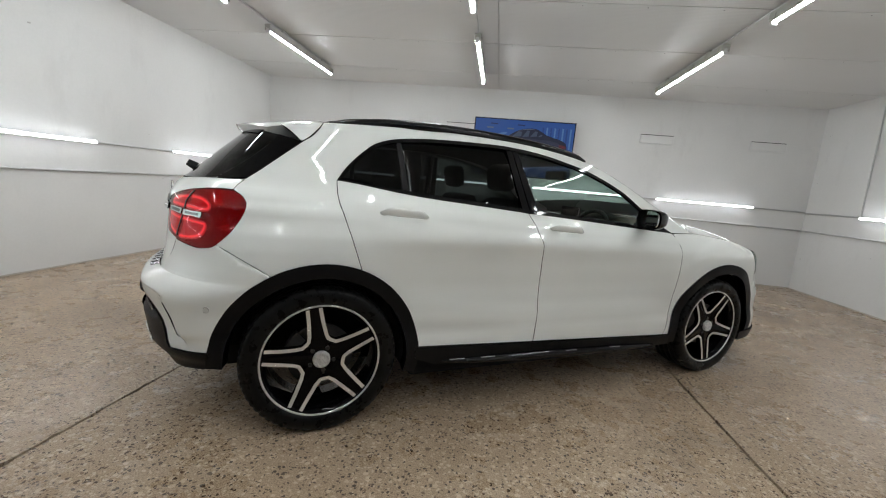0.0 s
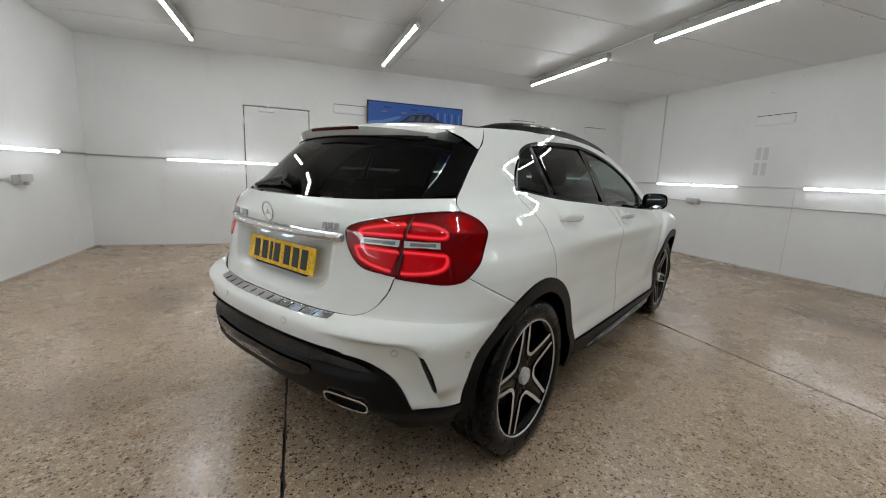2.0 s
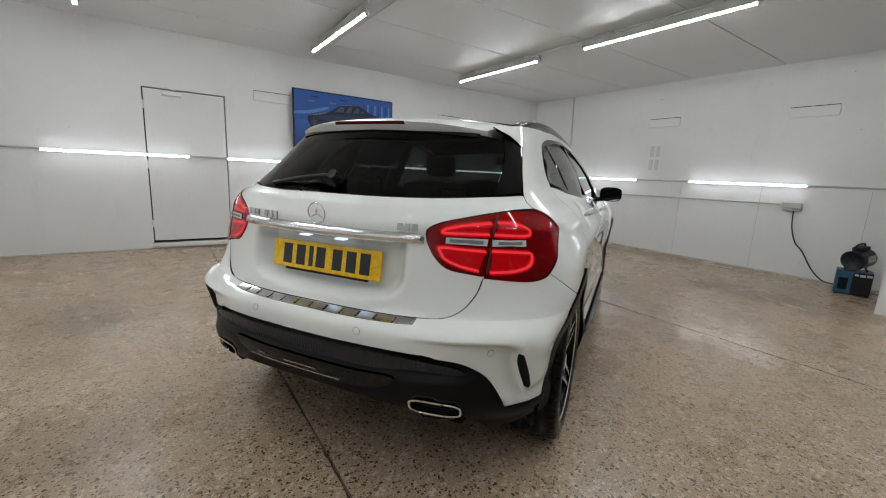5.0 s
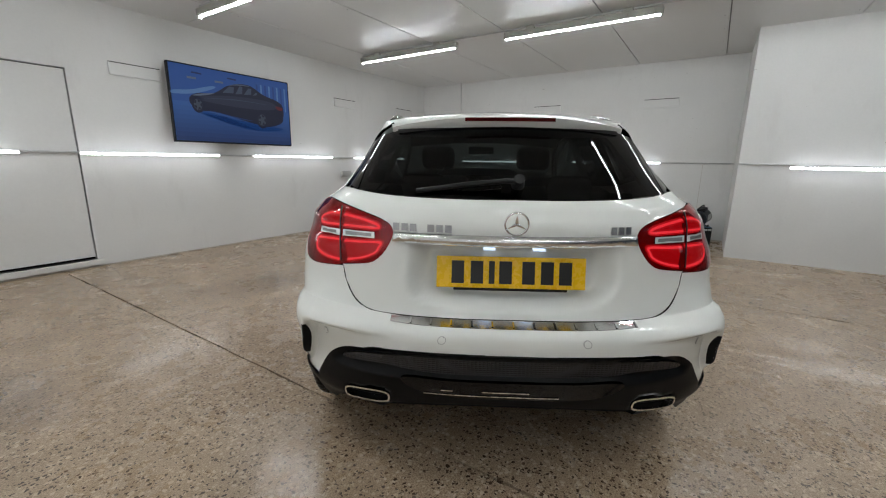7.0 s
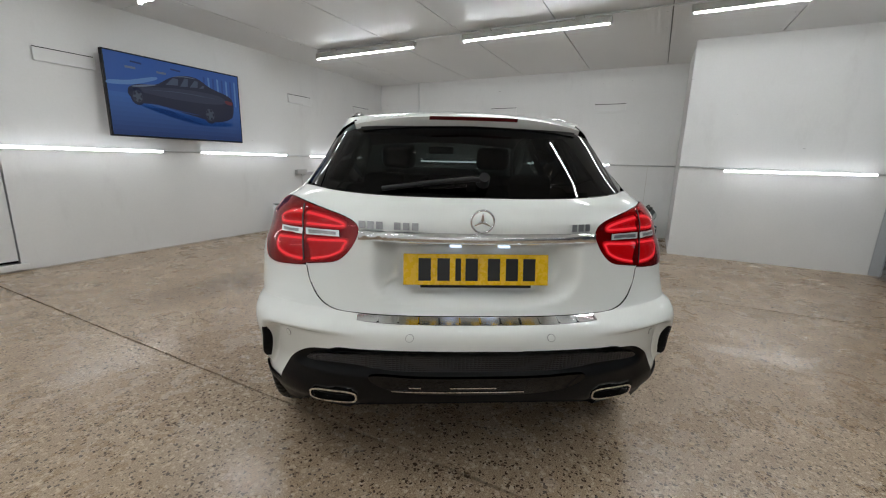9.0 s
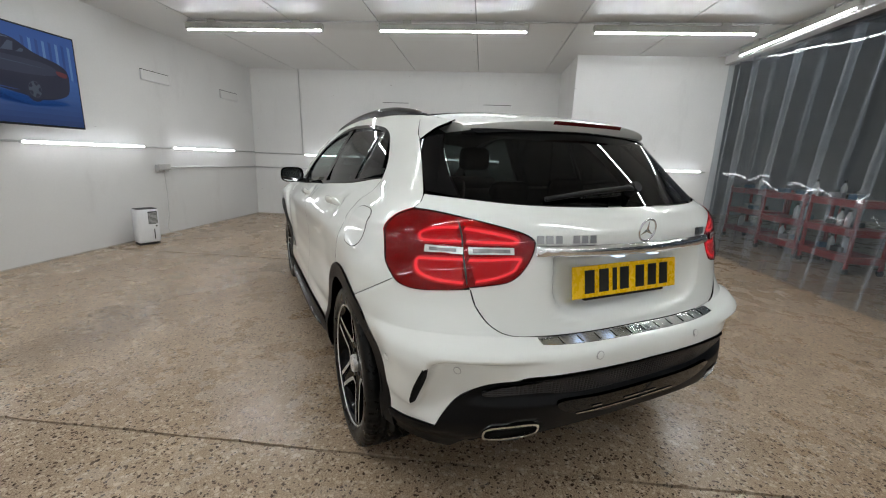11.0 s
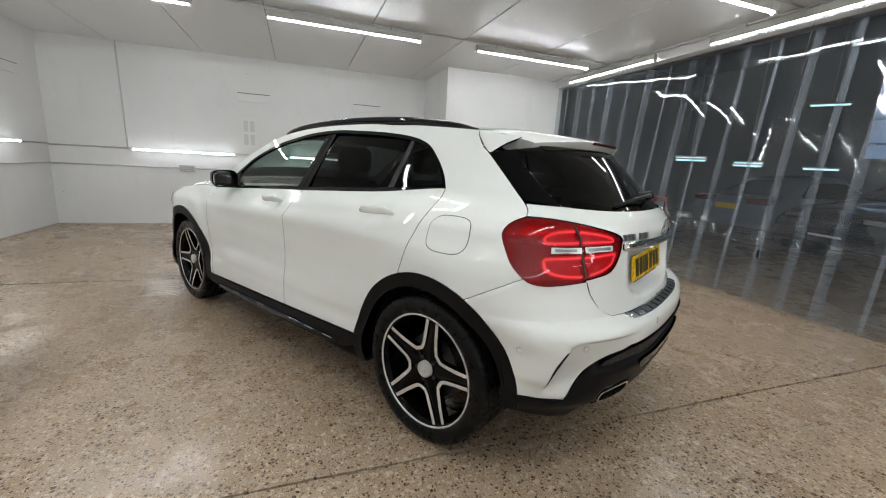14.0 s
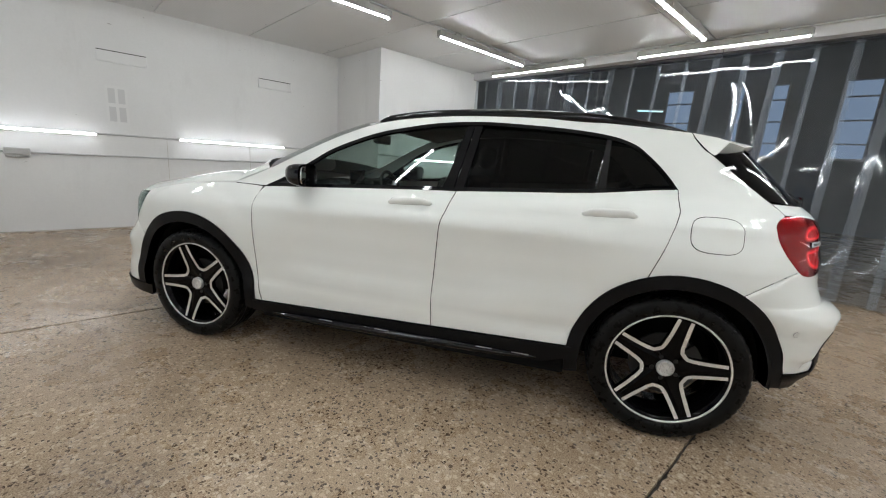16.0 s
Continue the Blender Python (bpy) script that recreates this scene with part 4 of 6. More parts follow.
skirts = both("sill_trim", [on_side(*p) for p in out], M_CLAD, car, off=0.012, lip=0.08)
for s, k in zip((1, -1), skirts):
    # a rounded gloss strip along the foot of the sill, with bright inlays
    bm = bmesh.new()
    rows = []
    for i in range(33):
        t = i / 32
        x = 0.58 + 1.52 * t
        f = 0.35 + 0.65 * (1 - abs(2 * t - 1) ** 5)
        c = body_point(on_side(x, 0.285)[0] * s, 0.285)
        zc = 0.300 - 0.030 * t
        rows.append([bm.verts.new((x, s * (abs(c.y) + 0.004 + 0.040 * f * math.cos(a)), zc + 0.024 * f * math.sin(a))) for a in (math.pi * 2 * j / 12 for j in range(12))])
    for a, b in zip(rows, rows[1:]):
        for j in range(12):
            bm.faces.new((a[j], a[(j + 1) % 12], b[(j + 1) % 12], b[j]))
    bm.faces.new(rows[0]), bm.faces.new(rows[-1])
    bmesh.ops.recalc_face_normals(bm, faces=bm.faces[:])
    board = part("step_board", bm, M_SHINYBLACK, k, "gloss black side step strip", True)
    for x in (0.66, 0.84, 1.40, 1.74):
        c = body_point(on_side(x, 0.285)[0] * s, 0.285)
        bm = new_box(-0.042, 0.042, -0.0022, 0.0022, -0.002, 0.002, 0.0012)
        ob = part("inlay", bm, M_STEEL, board, "bright metal inlay")
        ob.matrix_local = Matrix.Translation((x, s * (abs(c.y) + 0.004 + 0.030), 0.3115 - 0.030 * (x - 0.58) / 1.52 + 0.0055)) @ pose(0, 0, 0, -s * 38, 1.1, 0)

# window panes, pillars and the dark surround of the side windows
outline = tidy([on_side(*p) for p in spline(WINDOW_TOP, 4)] + [on_side(*p) for p in spline(BELT, 4)[::-1]])
inner = inset(outline, 0.016)
pane_edge = inset(outline, 0.010)


def between(points, lo, hi):
    """The part of an outline between two leaning lines, given as x at z = 1.05 and z = 1.40."""
    def cutx(z, pair):
        return G_SIDE + pair[0] + (pair[1] - pair[0]) * (z - 1.05) / 0.35 - REAR_S

    def clip(poly, f):
        out = []
        for i, b in enumerate(poly):
            a = poly[i - 1]
            fa, fb = f(a), f(b)
            if fa * fb < 0:
                t = fa / (fa - fb)
                out.append((a[0] + t * (b[0] - a[0]), a[1] + t * (b[1] - a[1])))
            if fb >= 0:
                out.append(b)
        return out
    return clip(clip(points, lambda p: p[0] - cutx(p[1], lo)), lambda p: cutx(p[1], hi) - p[0])


def flat_pane(p):
    """Panes are drawn glass: evenly curved from belt to roof, whatever the body does beside them."""
    t = (p.z - 1.10) / 0.32
    lo, hi = side_y(p.x, 1.10), side_y(p.x, 1.42)
    return lo + (hi - lo) * t + 0.012 * 4 * t * (1 - t) - 0.014 - side_y(p.x, p.z)


QUARTER, PILLAR_R, PILLAR_F, SAIL = (0.394, 0.365), (1.043, 1.0), (1.155, 1.082), (1.93, 2.10)
for s in (1, -1):
    door_r, door_f = (rear_doors[0], front_doors[0]) if s > 0 else (rear_doors[1], front_doors[1])
    patch("quarter_pane", between(pane_edge, (-1, -1), (QUARTER[0] - 0.012, QUARTER[1] - 0.012)), M_TINT, door_r, off=flat_pane, cell=0.02, lip=0, side=s, label="dark tinted quarter window")
    patch("pane", between(pane_edge, (QUARTER[0] + 0.012, QUARTER[1] + 0.012), PILLAR_R), M_TINT, door_r, off=flat_pane, cell=0.02, lip=0, side=s, label="dark tinted window")
    patch("pane", between(pane_edge, PILLAR_F, SAIL), M_CLEAR, door_f, off=flat_pane, cell=0.02, lip=0, side=s, label="clear greenish window")
    patch("pillar_cover", between(outline, PILLAR_R, (1.092, 1.040)), M_SHINYBLACK, door_r, off=-0.004, side=s, label="gloss black door pillar cover", gap=0.001)
    patch("pillar_cover", between(outline, (1.096, 1.044), PILLAR_F), M_SHINYBLACK, door_f, off=-0.004, side=s, label="gloss black door pillar cover", gap=0.001)
    patch("divider", between(inner, (QUARTER[0] - 0.013, QUARTER[1] - 0.013), (QUARTER[0] + 0.013, QUARTER[1] + 0.013)), M_BLACK, door_r, off=-0.006, side=s)
    sail = between(outline, SAIL, (9, 9))
    patch("mirror_base", sail, M_BLACK, door_f, off=-0.004, side=s)
    mid = [((a[0] + b[0]) / 2, (a[1] + b[1]) / 2) for a, b in zip(outline, inset(outline, 0.017))]
    band("window_trim", mid, 0.017, M_SHINYBLACK, car, off=0.0, lip=0.014, side=s, closed=True, label="gloss black window surround")

# rear window, its dark side glass, and the roof spoiler over it
half = tail_line([(0.0, 1.113), (0.216, 1.112), (0.42, 1.116), (0.52, 1.121), (0.590, 1.1262)]) + tail_line([(0.583, 1.20), (0.562, 1.29), (0.534, 1.348), (0.25, 1.380), (0.0, 1.386)], 3)
patch("rear_window", half + [(-g, z) for g, z in half[::-1][1:-1]], M_TINT, tailgate, off=-0.003, lip=0, label="dark tinted rear window")
half = tail_line([(0.0, 1.391), (0.25, 1.385), (0.46, 1.365)]) + tail_line([(0.45, 1.346), (0.25, 1.360), (0.0, 1.365)])
patch("window_band", half + [(-g, z) for g, z in half[::-1][1:-1]], M_SHINYBLACK, tailgate, off=0.001, lip=0.003)
out = tail_line([(0.593, 1.1265), (0.598, 1.127), (0.603, 1.1275)]) + side_line([(-0.325, 1.138), (-0.262, 1.184), (-0.204, 1.232), (-0.10, 1.321), (-0.108, 1.328)], 4) + tail_line([(0.537, 1.349), (0.565, 1.29), (0.586, 1.20)], 3)
both("side_glass", out, M_PRINTED, tailgate, off=-0.002, gap=0.001, label="black rear side panel")


def spoiler():
    bm = bmesh.new()
    rows = []
    n = 26
    for i in range(n + 1):
        t = -1 + 2 * i / n
        e = abs(t) ** 3
        y = 0.492 * t
        xt = -0.405 + 0.155 * abs(t) ** 2.6
        zt = 1.408 - 0.028 * abs(t) ** 2.4 
        x0, z0 = 0.02, 1.4655 - 0.047 * abs(t) ** 2.6
        prof = [(x0, 0.553 * t, z0), (x0 - 0.14, 0.532 * t, 0.66 * z0 + 0.34 * zt + 0.006), (0.4 * x0 + 0.6 * xt, 0.506 * t, 0.4 * z0 + 0.6 * zt + 0.006), (xt + 0.02, y * 0.99, zt + 0.002), (xt, y * 0.985, zt - 0.005), (xt + 0.008, y * 0.985, zt - 0.018), (xt + 0.030 - 0.012 * e, y * 0.975, zt - 0.038 + 0.010 * e), (xt + 0.062 - 0.03 * e, y * 0.965, zt - 0.058 + 0.022 * e), (x0 - 0.12, y * 0.95, 1.345)]
        rows.append([bm.verts.new(p) for p in prof])
    for a, b in zip(rows, rows[1:]):
        for k in range(len(a) - 1):
            bm.faces.new((a[k], a[k + 1], b[k + 1], b[k]))
    for r in (rows[0], rows[-1]):
        bm.faces.new(r)
    bmesh.ops.recalc_face_normals(bm, faces=bm.faces[:])
    sharpen(bm, 38)
    return part("roof_spoiler", bm, M_PAINT, car, "", True)


roof_spoiler = spoiler()
both("spoiler_cheek", side_line([(0.0, 1.426), (-0.10, 1.412), (-0.19, 1.399)], 3) + side_line([(-0.150, 1.366), (-0.120, 1.338), (-0.098, 1.323), (-0.055, 1.356), (-0.014, 1.402)], 3), M_PAINT, roof_spoiler, off=0.002, gap=0.002)
bm = bmesh.new()
n, rows = 12, []
for i in range(n + 1):
    t = -1 + 2 * i / n
    y = 0.178 * t
    xt = -0.405 + 0.155 * abs(y / 0.492) ** 2.6
    rows.append([bm.verts.new((xt - 0.0015, y * 0.985, 1.402)), bm.verts.new((xt + 0.0055, y * 0.985, 1.389))])
for a, b in zip(rows, rows[1:]):
    bm.faces.new((a[0], a[1], b[1], b[0]))
bmesh.ops.solidify(bm, geom=bm.faces[:], thickness=0.004)
part("stop_lamp", bm, M_LAMPRED, roof_spoiler, "unlit dark red high stop lamp")


# skins that span the car: bonnet, windscreen, roof
def span(name, stations, material, crown_power=2.0, n=20):
    """stations: (x, z at the edge, rise of the middle, forward bow of the middle)."""
    bm = bmesh.new()
    rows = []
    for x, z, rise, bow in stations:
        w = side_y(x, z) - 0.002
        rows.append([bm.verts.new((x + bow * (1 - abs(t) ** crown_power), w * t, z + rise * (1 - abs(t) ** crown_power))) for t in (-1 + 2 * i / n for i in range(n + 1))])
    for a, b in zip(rows, rows[1:]):
        for k in range(n):
            bm.faces.new((a[k], a[k + 1], b[k + 1], b[k]))
    bmesh.ops.recalc_face_normals(bm, faces=bm.faces[:])
    return part(name, bm, material, car, "", True)


def along(pts, rise, bow, per=5):
    line = spline(pts, per)
    m = len(line) - 1
    return [(x, z, rise[0] + (rise[1] - rise[0]) * i / m, bow[0] + (bow[1] - bow[0]) * i / m) for i, (x, z) in enumerate(line)]


span("bonnet", along([(3.20, 0.892), (3.02, 0.914), (2.70, 0.982), (2.45, 1.006), (2.37, 1.027), (2.28, 1.066), (2.21, 1.101)], (0.055, 0.062), (0.17, 0.24)), M_PAINT, 3.4)
span("windscreen", along([(2.42, 1.008), (2.22, 1.10), (2.02, 1.207), (1.82, 1.31), (1.64, 1.382)], (0.06, 0.050), (0.33, 0.22)), M_CLEAR)
span("roof", along([(1.64, 1.382), (1.40, 1.431), (1.1, 1.458), (0.7, 1.463), (0.35, 1.451), (0.0, 1.427)], (0.050, 0.040), (0.22, 0.0)), M_PAINT)

# roof rails
for s in (1, -1):
    bm = bmesh.new()
    pts = spline([(1.60, 1.412), (1.52, 1.432), (1.32, 1.462), (1.0, 1.4815), (0.70, 1.485), (0.37, 1.474), (0.16, 1.450), (0.02, 1.431)], 5)
    rows = []
    for i, (x, z) in enumerate(pts):
        f = ease(0, 5, min(i, len(pts) - 1 - i))
        y = side_y(x, min(z, 1.46)) - 0.018
        y = 0.555 - 0.03 * ease(0.6, 0.0, x) + 0.015 * ease(1.3, 1.6, x)
        h, w = 0.008 + 0.012 * f, 0.016
        rows.append([bm.verts.new((x, s * (y + du * w), z - 0.004 + dv * h)) for du, dv in ((-1, -1.6), (-1, 0.5), (-0.4, 1), (0.4, 1), (1, 0.5), (1, -1.6))])
    for a, b in zip(rows, rows[1:]):
        for k in range(6):
            bm.faces.new((a[k], a[(k + 1) % 6], b[(k + 1) % 6], b[k]))
    bm.faces.new(rows[0]), bm.faces.new(rows[-1])
    bmesh.ops.recalc_face_normals(bm, faces=bm.faces[:])
    part("roof_rail", bm, M_SHINYBLACK, car, "gloss black roof rail", True)

# tail lamps: housing, fields, glowing guides and clear bands behind a red lens
lamp_out = side_line(LAMP_FRONT[::-1], 5) + tail_line(LAMP_TOP[1:], 5) + side_line([(-0.60, 0.852), (-0.505, 0.839), (-0.452, 0.847), (-0.428, 0.862)], 4)[1:-1]
for s in (1, -1):
    lamp = patch("tail_lamp", lamp_out, M_LAMPDARK, car, off=-0.005, lip=0.012, side=s, gap=0.001, cell=0.025, label="lit red tail lamp")
    patch("lens", lamp_out, M_LENS, lamp, off=0.004, lip=0.004, side=s, gap=0.001, cell=0.025, label="glossy red lens")
    # the lit fields inside the loops, then the loops themselves
    fields = (
        side_line([(-0.550, 1.002), (-0.478, 0.999), (-0.474, 1.017), (-0.498, 1.031), (-0.532, 1.035)], 2),
        tail_line([(0.621, 1.003), (0.490, 1.004), (0.500, 1.011), (0.55, 1.023), (0.621, 1.033)], 2),
        side_line([(-0.566, 0.940), (-0.490, 0.934), (-0.497, 0.900), (-0.533, 0.882), (-0.580, 0.876)], 2),
        tail_line([(0.617, 0.938), (0.482, 0.944), (0.500, 0.914), (0.54, 0.895), (0.604, 0.881)], 2))
    for o in fields:
        patch("reflector", o, M_LAMPSOFT, lamp, off=-0.0035, lip=0, side=s, cell=0.012)
    both_seg = (
        side_line([(-0.555, 0.999), (-0.48, 0.995), (-0.463, 1.004), (-0.467, 1.021), (-0.495, 1.036), (-0.535, 1.040)], 4),
        tail_line([(0.622, 0.999), (0.55, 0.999), (0.484, 0.999), (0.476, 1.005), (0.494, 1.015), (0.55, 1.028), (0.622, 1.038)], 4),
        side_line([(-0.570, 0.944), (-0.495, 0.938), (-0.475, 0.932), (-0.490, 0.896), (-0.531, 0.877), (-0.583, 0.871)], 4),
        tail_line([(0.618, 0.942), (0.55, 0.945), (0.473, 0.949), (0.478, 0.930), (0.492, 0.911), (0.54, 0.890), (0.603, 0.876)], 4))
    for line in both_seg:
        band("light_halo", line, 0.0200, M_LAMPHALO, lamp, off=-0.0018, lip=0.002, side=s, label="soft red glow of the light guide")
        band("light_guide", line, 0.0085, M_LAMPGLOW, lamp, off=-0.0005, lip=0.004, side=s, label="glowing red light guide")
    patch("clear_band", side_line([(-0.484, 0.980), (-0.487, 0.958)], 1) + side_line([(-0.564, 0.959), (-0.561, 0.981)], 1), M_CLEARBAND, lamp, off=0.007, lip=0.004, side=s, cell=0.008, label="clear silvery lamp band")
    patch("clear_band", tail_line([(0.618, 0.983), (0.617, 0.960), (0.488, 0.963), (0.489, 0.984)], 1), M_CLEARBAND, lamp, off=0.007, lip=0.004, side=s, cell=0.008, label="clear silvery lamp band")
    patch("lamp_core", side_line([(-0.495, 0.975), (-0.497, 0.964)], 1) + side_line([(-0.552, 0.965), (-0.550, 0.976)], 1), M_LAMPCORE, lamp, off=0.0085, lip=0.001, side=s, cell=0.008)
    patch("lamp_core", tail_line([(0.606, 0.978), (0.605, 0.965), (0.500, 0.968), (0.501, 0.979)], 1), M_LAMPCORE, lamp, off=0.0085, lip=0.001, side=s, cell=0.008)
    band("lamp_joint", tail_line([(0.633, 1.062), (0.632, 0.96), (0.627, 0.868)], 4), 0.004, M_INK, lamp, off=0.0065, lip=0.004, side=s)

# chrome bar, emblem, raised letters as plain bars, sill plate
half = tail_line([(0.0, 0.992), (0.21, 0.992), (0.418, 0.990)], 4) + tail_line([(0.420, 0.958), (0.21, 0.955), (0.0, 0.955)], 4)
patch("handle_bar", half + [(-g, z) for g, z in half[::-1][1:-1]], M_CHROME, tailgate, off=lambda p: 0.006 + 0.016 * math.sin(math.pi * min(1, max(0, (p.z - 0.955) / 0.037))), cell=0.012, lip=0.02, label="chrome handle bar")
bm = bmesh.new()
lathe(bm, [(0.0385 + 0.0035 * math.cos(a), 0.0035 * math.sin(a)) for a in [2 * math.pi * i / 8 for i in range(8)]], 40, closed=True)
for k in range(3):
    a = radians(90 + 120 * k)
    d, w = Vector((math.cos(a), 0, math.sin(a))), Vector((-math.sin(a), 0, math.cos(a)))
    vs = [bm.verts.new(p) for p in (d * 0.037, w * 0.0065, -w * 0.0065, Vector((0, -0.004, 0)) + d * 0.008)]
    bm.faces.new((vs[0], vs[1], vs[3])), bm.faces.new((vs[0], vs[3], vs[2])), bm.faces.new((vs[1], vs[2], vs[3]))
p = body_point(0, 1.035)
emblem = part("emblem", bm, M_CHROME, tailgate, "round chrome emblem", True)
emblem.matrix_local = Matrix.Translation((p.x - 0.014, 0, 1.035)) @ pose(0, 0, 0, 0, 0, -90) @ pose(0, 0, 0, 8)


def letter_bars(y0, y1, count, z, h, skip=()):
    step = (y1 - y0) / count
    for i in range(count):
        if i in skip:
            continue
        ya, yb = y0 + i * step, y0 + (i + 0.72) * step
        o = [on_tail(ya, z - h / 2), on_tail(ya, z + h / 2), on_tail(yb, z + h / 2), on_tail(yb, z - h / 2)]
        patch("raised_letter", o, M_STEEL, tailgate, off=0.009, lip=0.006, label="chrome raised bar")


letter_bars(0.418, 0.205, 7, 1.010, 0.024, (3,))
letter_bars(-0.322, -0.400, 3, 1.010, 0.024)
half = tail_line([(0.0, 0.7005), (0.25, 0.7005), (0.455, 0.7015)], 5) + tail_line([(0.462, 0.696), (0.452, 0.691), (0.28, 0.688), (0.0, 0.688)], 5)
sill = patch("sill_plate", half + [(-g, z) for g, z in half[::-1][1:-1]], M_SILL, bumper, off=0.0015, cell=0.02, lip=0.003, label="polished steel loading sill plate")
for i in range(13):
    y = -0.42 + 0.07 * i
    if -0.42 <= y <= 0.42:
        o = [on_tail(y - 0.003, 0.690), on_tail(y - 0.003, 0.6985), on_tail(y + 0.003, 0.6985), on_tail(y + 0.003, 0.690)]
        patch("rib", o, M_CHROME, sill, off=0.0042, lip=0.003)

# number plate, its holder and lamps
tilt = pose(-0.658, 0.006, 0.854, 0, 9, 0)
holder = part("plate_holder", new_box(-0.004, 0.012, -0.20, 0.20, -0.066, 0.05, 0.003), M_BLACK, tailgate, "black plate holder")
holder.matrix_local = tilt
plate = part("number_plate", new_box(-0.010, -0.004, -0.26, 0.26, -0.0555, 0.0555, 0.002), M_PLATE, tailgate, "yellow number plate")
plate.matrix_local = tilt
for i, y in enumerate((0.185, 0.118, 0.066, 0.018, -0.062, -0.127, -0.190)):
    w = 0.010 if i == 2 else 0.022
    part("print_bar", new_box(-0.0118, -0.010, y - w, y + w, -0.040, 0.040), M_INK, plate)
for s in (1, -1):
    part("plate_lamp", new_box(-0.694, -0.664, s * 0.085 - 0.02, s * 0.085 + 0.02, 0.940, 0.946, 0.001), M_PLATELAMP, tailgate, "lit number plate lamp")

# rear wiper
bm = bmesh.new()
p0, p1, p2 = Vector((-0.622, -0.012, 1.168)), Vector((-0.600, 0.16, 1.158)), Vector((-0.572, 0.345, 1.130))
tube_along(bm, [p0 + Vector((-0.012, -0.01, 0)), p0 + Vector((-0.014, 0.04, 0.004)), p1 + Vector((-0.016, 0, 0)), p2 + Vector((-0.014, 0, 0))], 0.009, 8)
wiper = part("wiper", bm, M_BLACK, tailgate, "black rear wiper arm", True)
bm = bmesh.new()
rod(bm, p0 + Vector((0.02, 0, -0.01)), p0 + Vector((-0.022, 0, 0.012)), 0.024, 16, 0.018)
part("pivot_cap", bm, M_BLACK, wiper)
bm = bmesh.new()
tube_along(bm, [p0 + Vector((0.0, 0.06, -0.018)), p1 + Vector((-0.004, 0, -0.022)), p2 + Vector((-0.003, 0.01, -0.012))], 0.006, 6)
part("blade", bm, M_RUBBER, wiper)

# parking sensors, fuel flap, handles
for pts in ([on_tail(0.24, 0.652)], [on_tail(-0.24, 0.652)], [on_side(-0.660, 0.612)], [(-on_side(-0.660, 0.612)[0], 0.612)], [on_side(-0.455, 0.604)], [(-on_side(-0.455, 0.604)[0], 0.604)]):
    g, z = pts[0]
    o = [(g + 0.0125 * math.cos(a), z + 0.0125 * math.sin(a)) for a in [2 * math.pi * i / 18 for i in range(18)]]
    band("sensor_ring", o, 0.0025, M_GREYBOX, bumper, off=0.0020 + (pocket(body_point(g, z))), lip=0.002, closed=True)
    patch("parking_sensor", inset(o, 0.0015), M_PAINT, bumper, off=0.0022 + pocket(body_point(g, z)), lip=0.001)
flap = [on_side(-0.092 + 0.102 * math.copysign(abs(math.cos(a)) ** 0.62, math.cos(a)), 0.983 + 0.073 * math.copysign(abs(math.sin(a)) ** 0.62, math.sin(a))) for a in [2 * math.pi * i / 48 for i in range(48)]]
band("flap_seam", flap, 0.0025, M_INK, car, off=0.0010, lip=0.002, closed=True)
patch("fuel_flap", inset(flap, 0.0016), M_PAINT, car, off=0.0016, lip=0.002, cell=0.015)


def handle(x0, x1, z0, z1, s):
    bm = bmesh.new()
    n, m, rows = 18, 10, []
    for i in range(n + 1):
        t = i / n
        x, z = x0 + (x1 - x0) * t, z0 + (z1 - z0) * t
        f = max(0.05, (1 - abs(2 * t - 1) ** 4)) ** 0.5
        g = on_side(x, z)[0] * s
        p, nn = body_point(g, z), body_normal(g, z)
        stand = 0.012 + 0.022 * ease(0.0, 0.2, t) * ease(1.0, 0.8, t)
        rows.append([bm.verts.new(p + nn * (stand + 0.013 * f * math.cos(a)) + Vector((0, 0, 0.0185 * f * math.sin(a)))) for a in [2 * math.pi * k / m for k in range(m)]])
    for a, b in zip(rows, rows[1:]):
        for k in range(m):
            bm.faces.new((a[k], a[(k + 1) % m], b[(k + 1) % m], b[k]))
    bm.faces.new(rows[0]), bm.faces.new(rows[-1])
    bmesh.ops.recalc_face_normals(bm, faces=bm.faces[:])
    return bm


for i, s in enumerate((1, -1)):
    for door, x0, x1, z0, z1 in ((front_doors[i], 1.176, 1.412, 0.993, 0.981), (rear_doors[i], 0.228, 0.462, 1.024, 1.017)):
        part("handle", handle(x0, x1, z0, z1, s), M_PAINT, door, "", True)

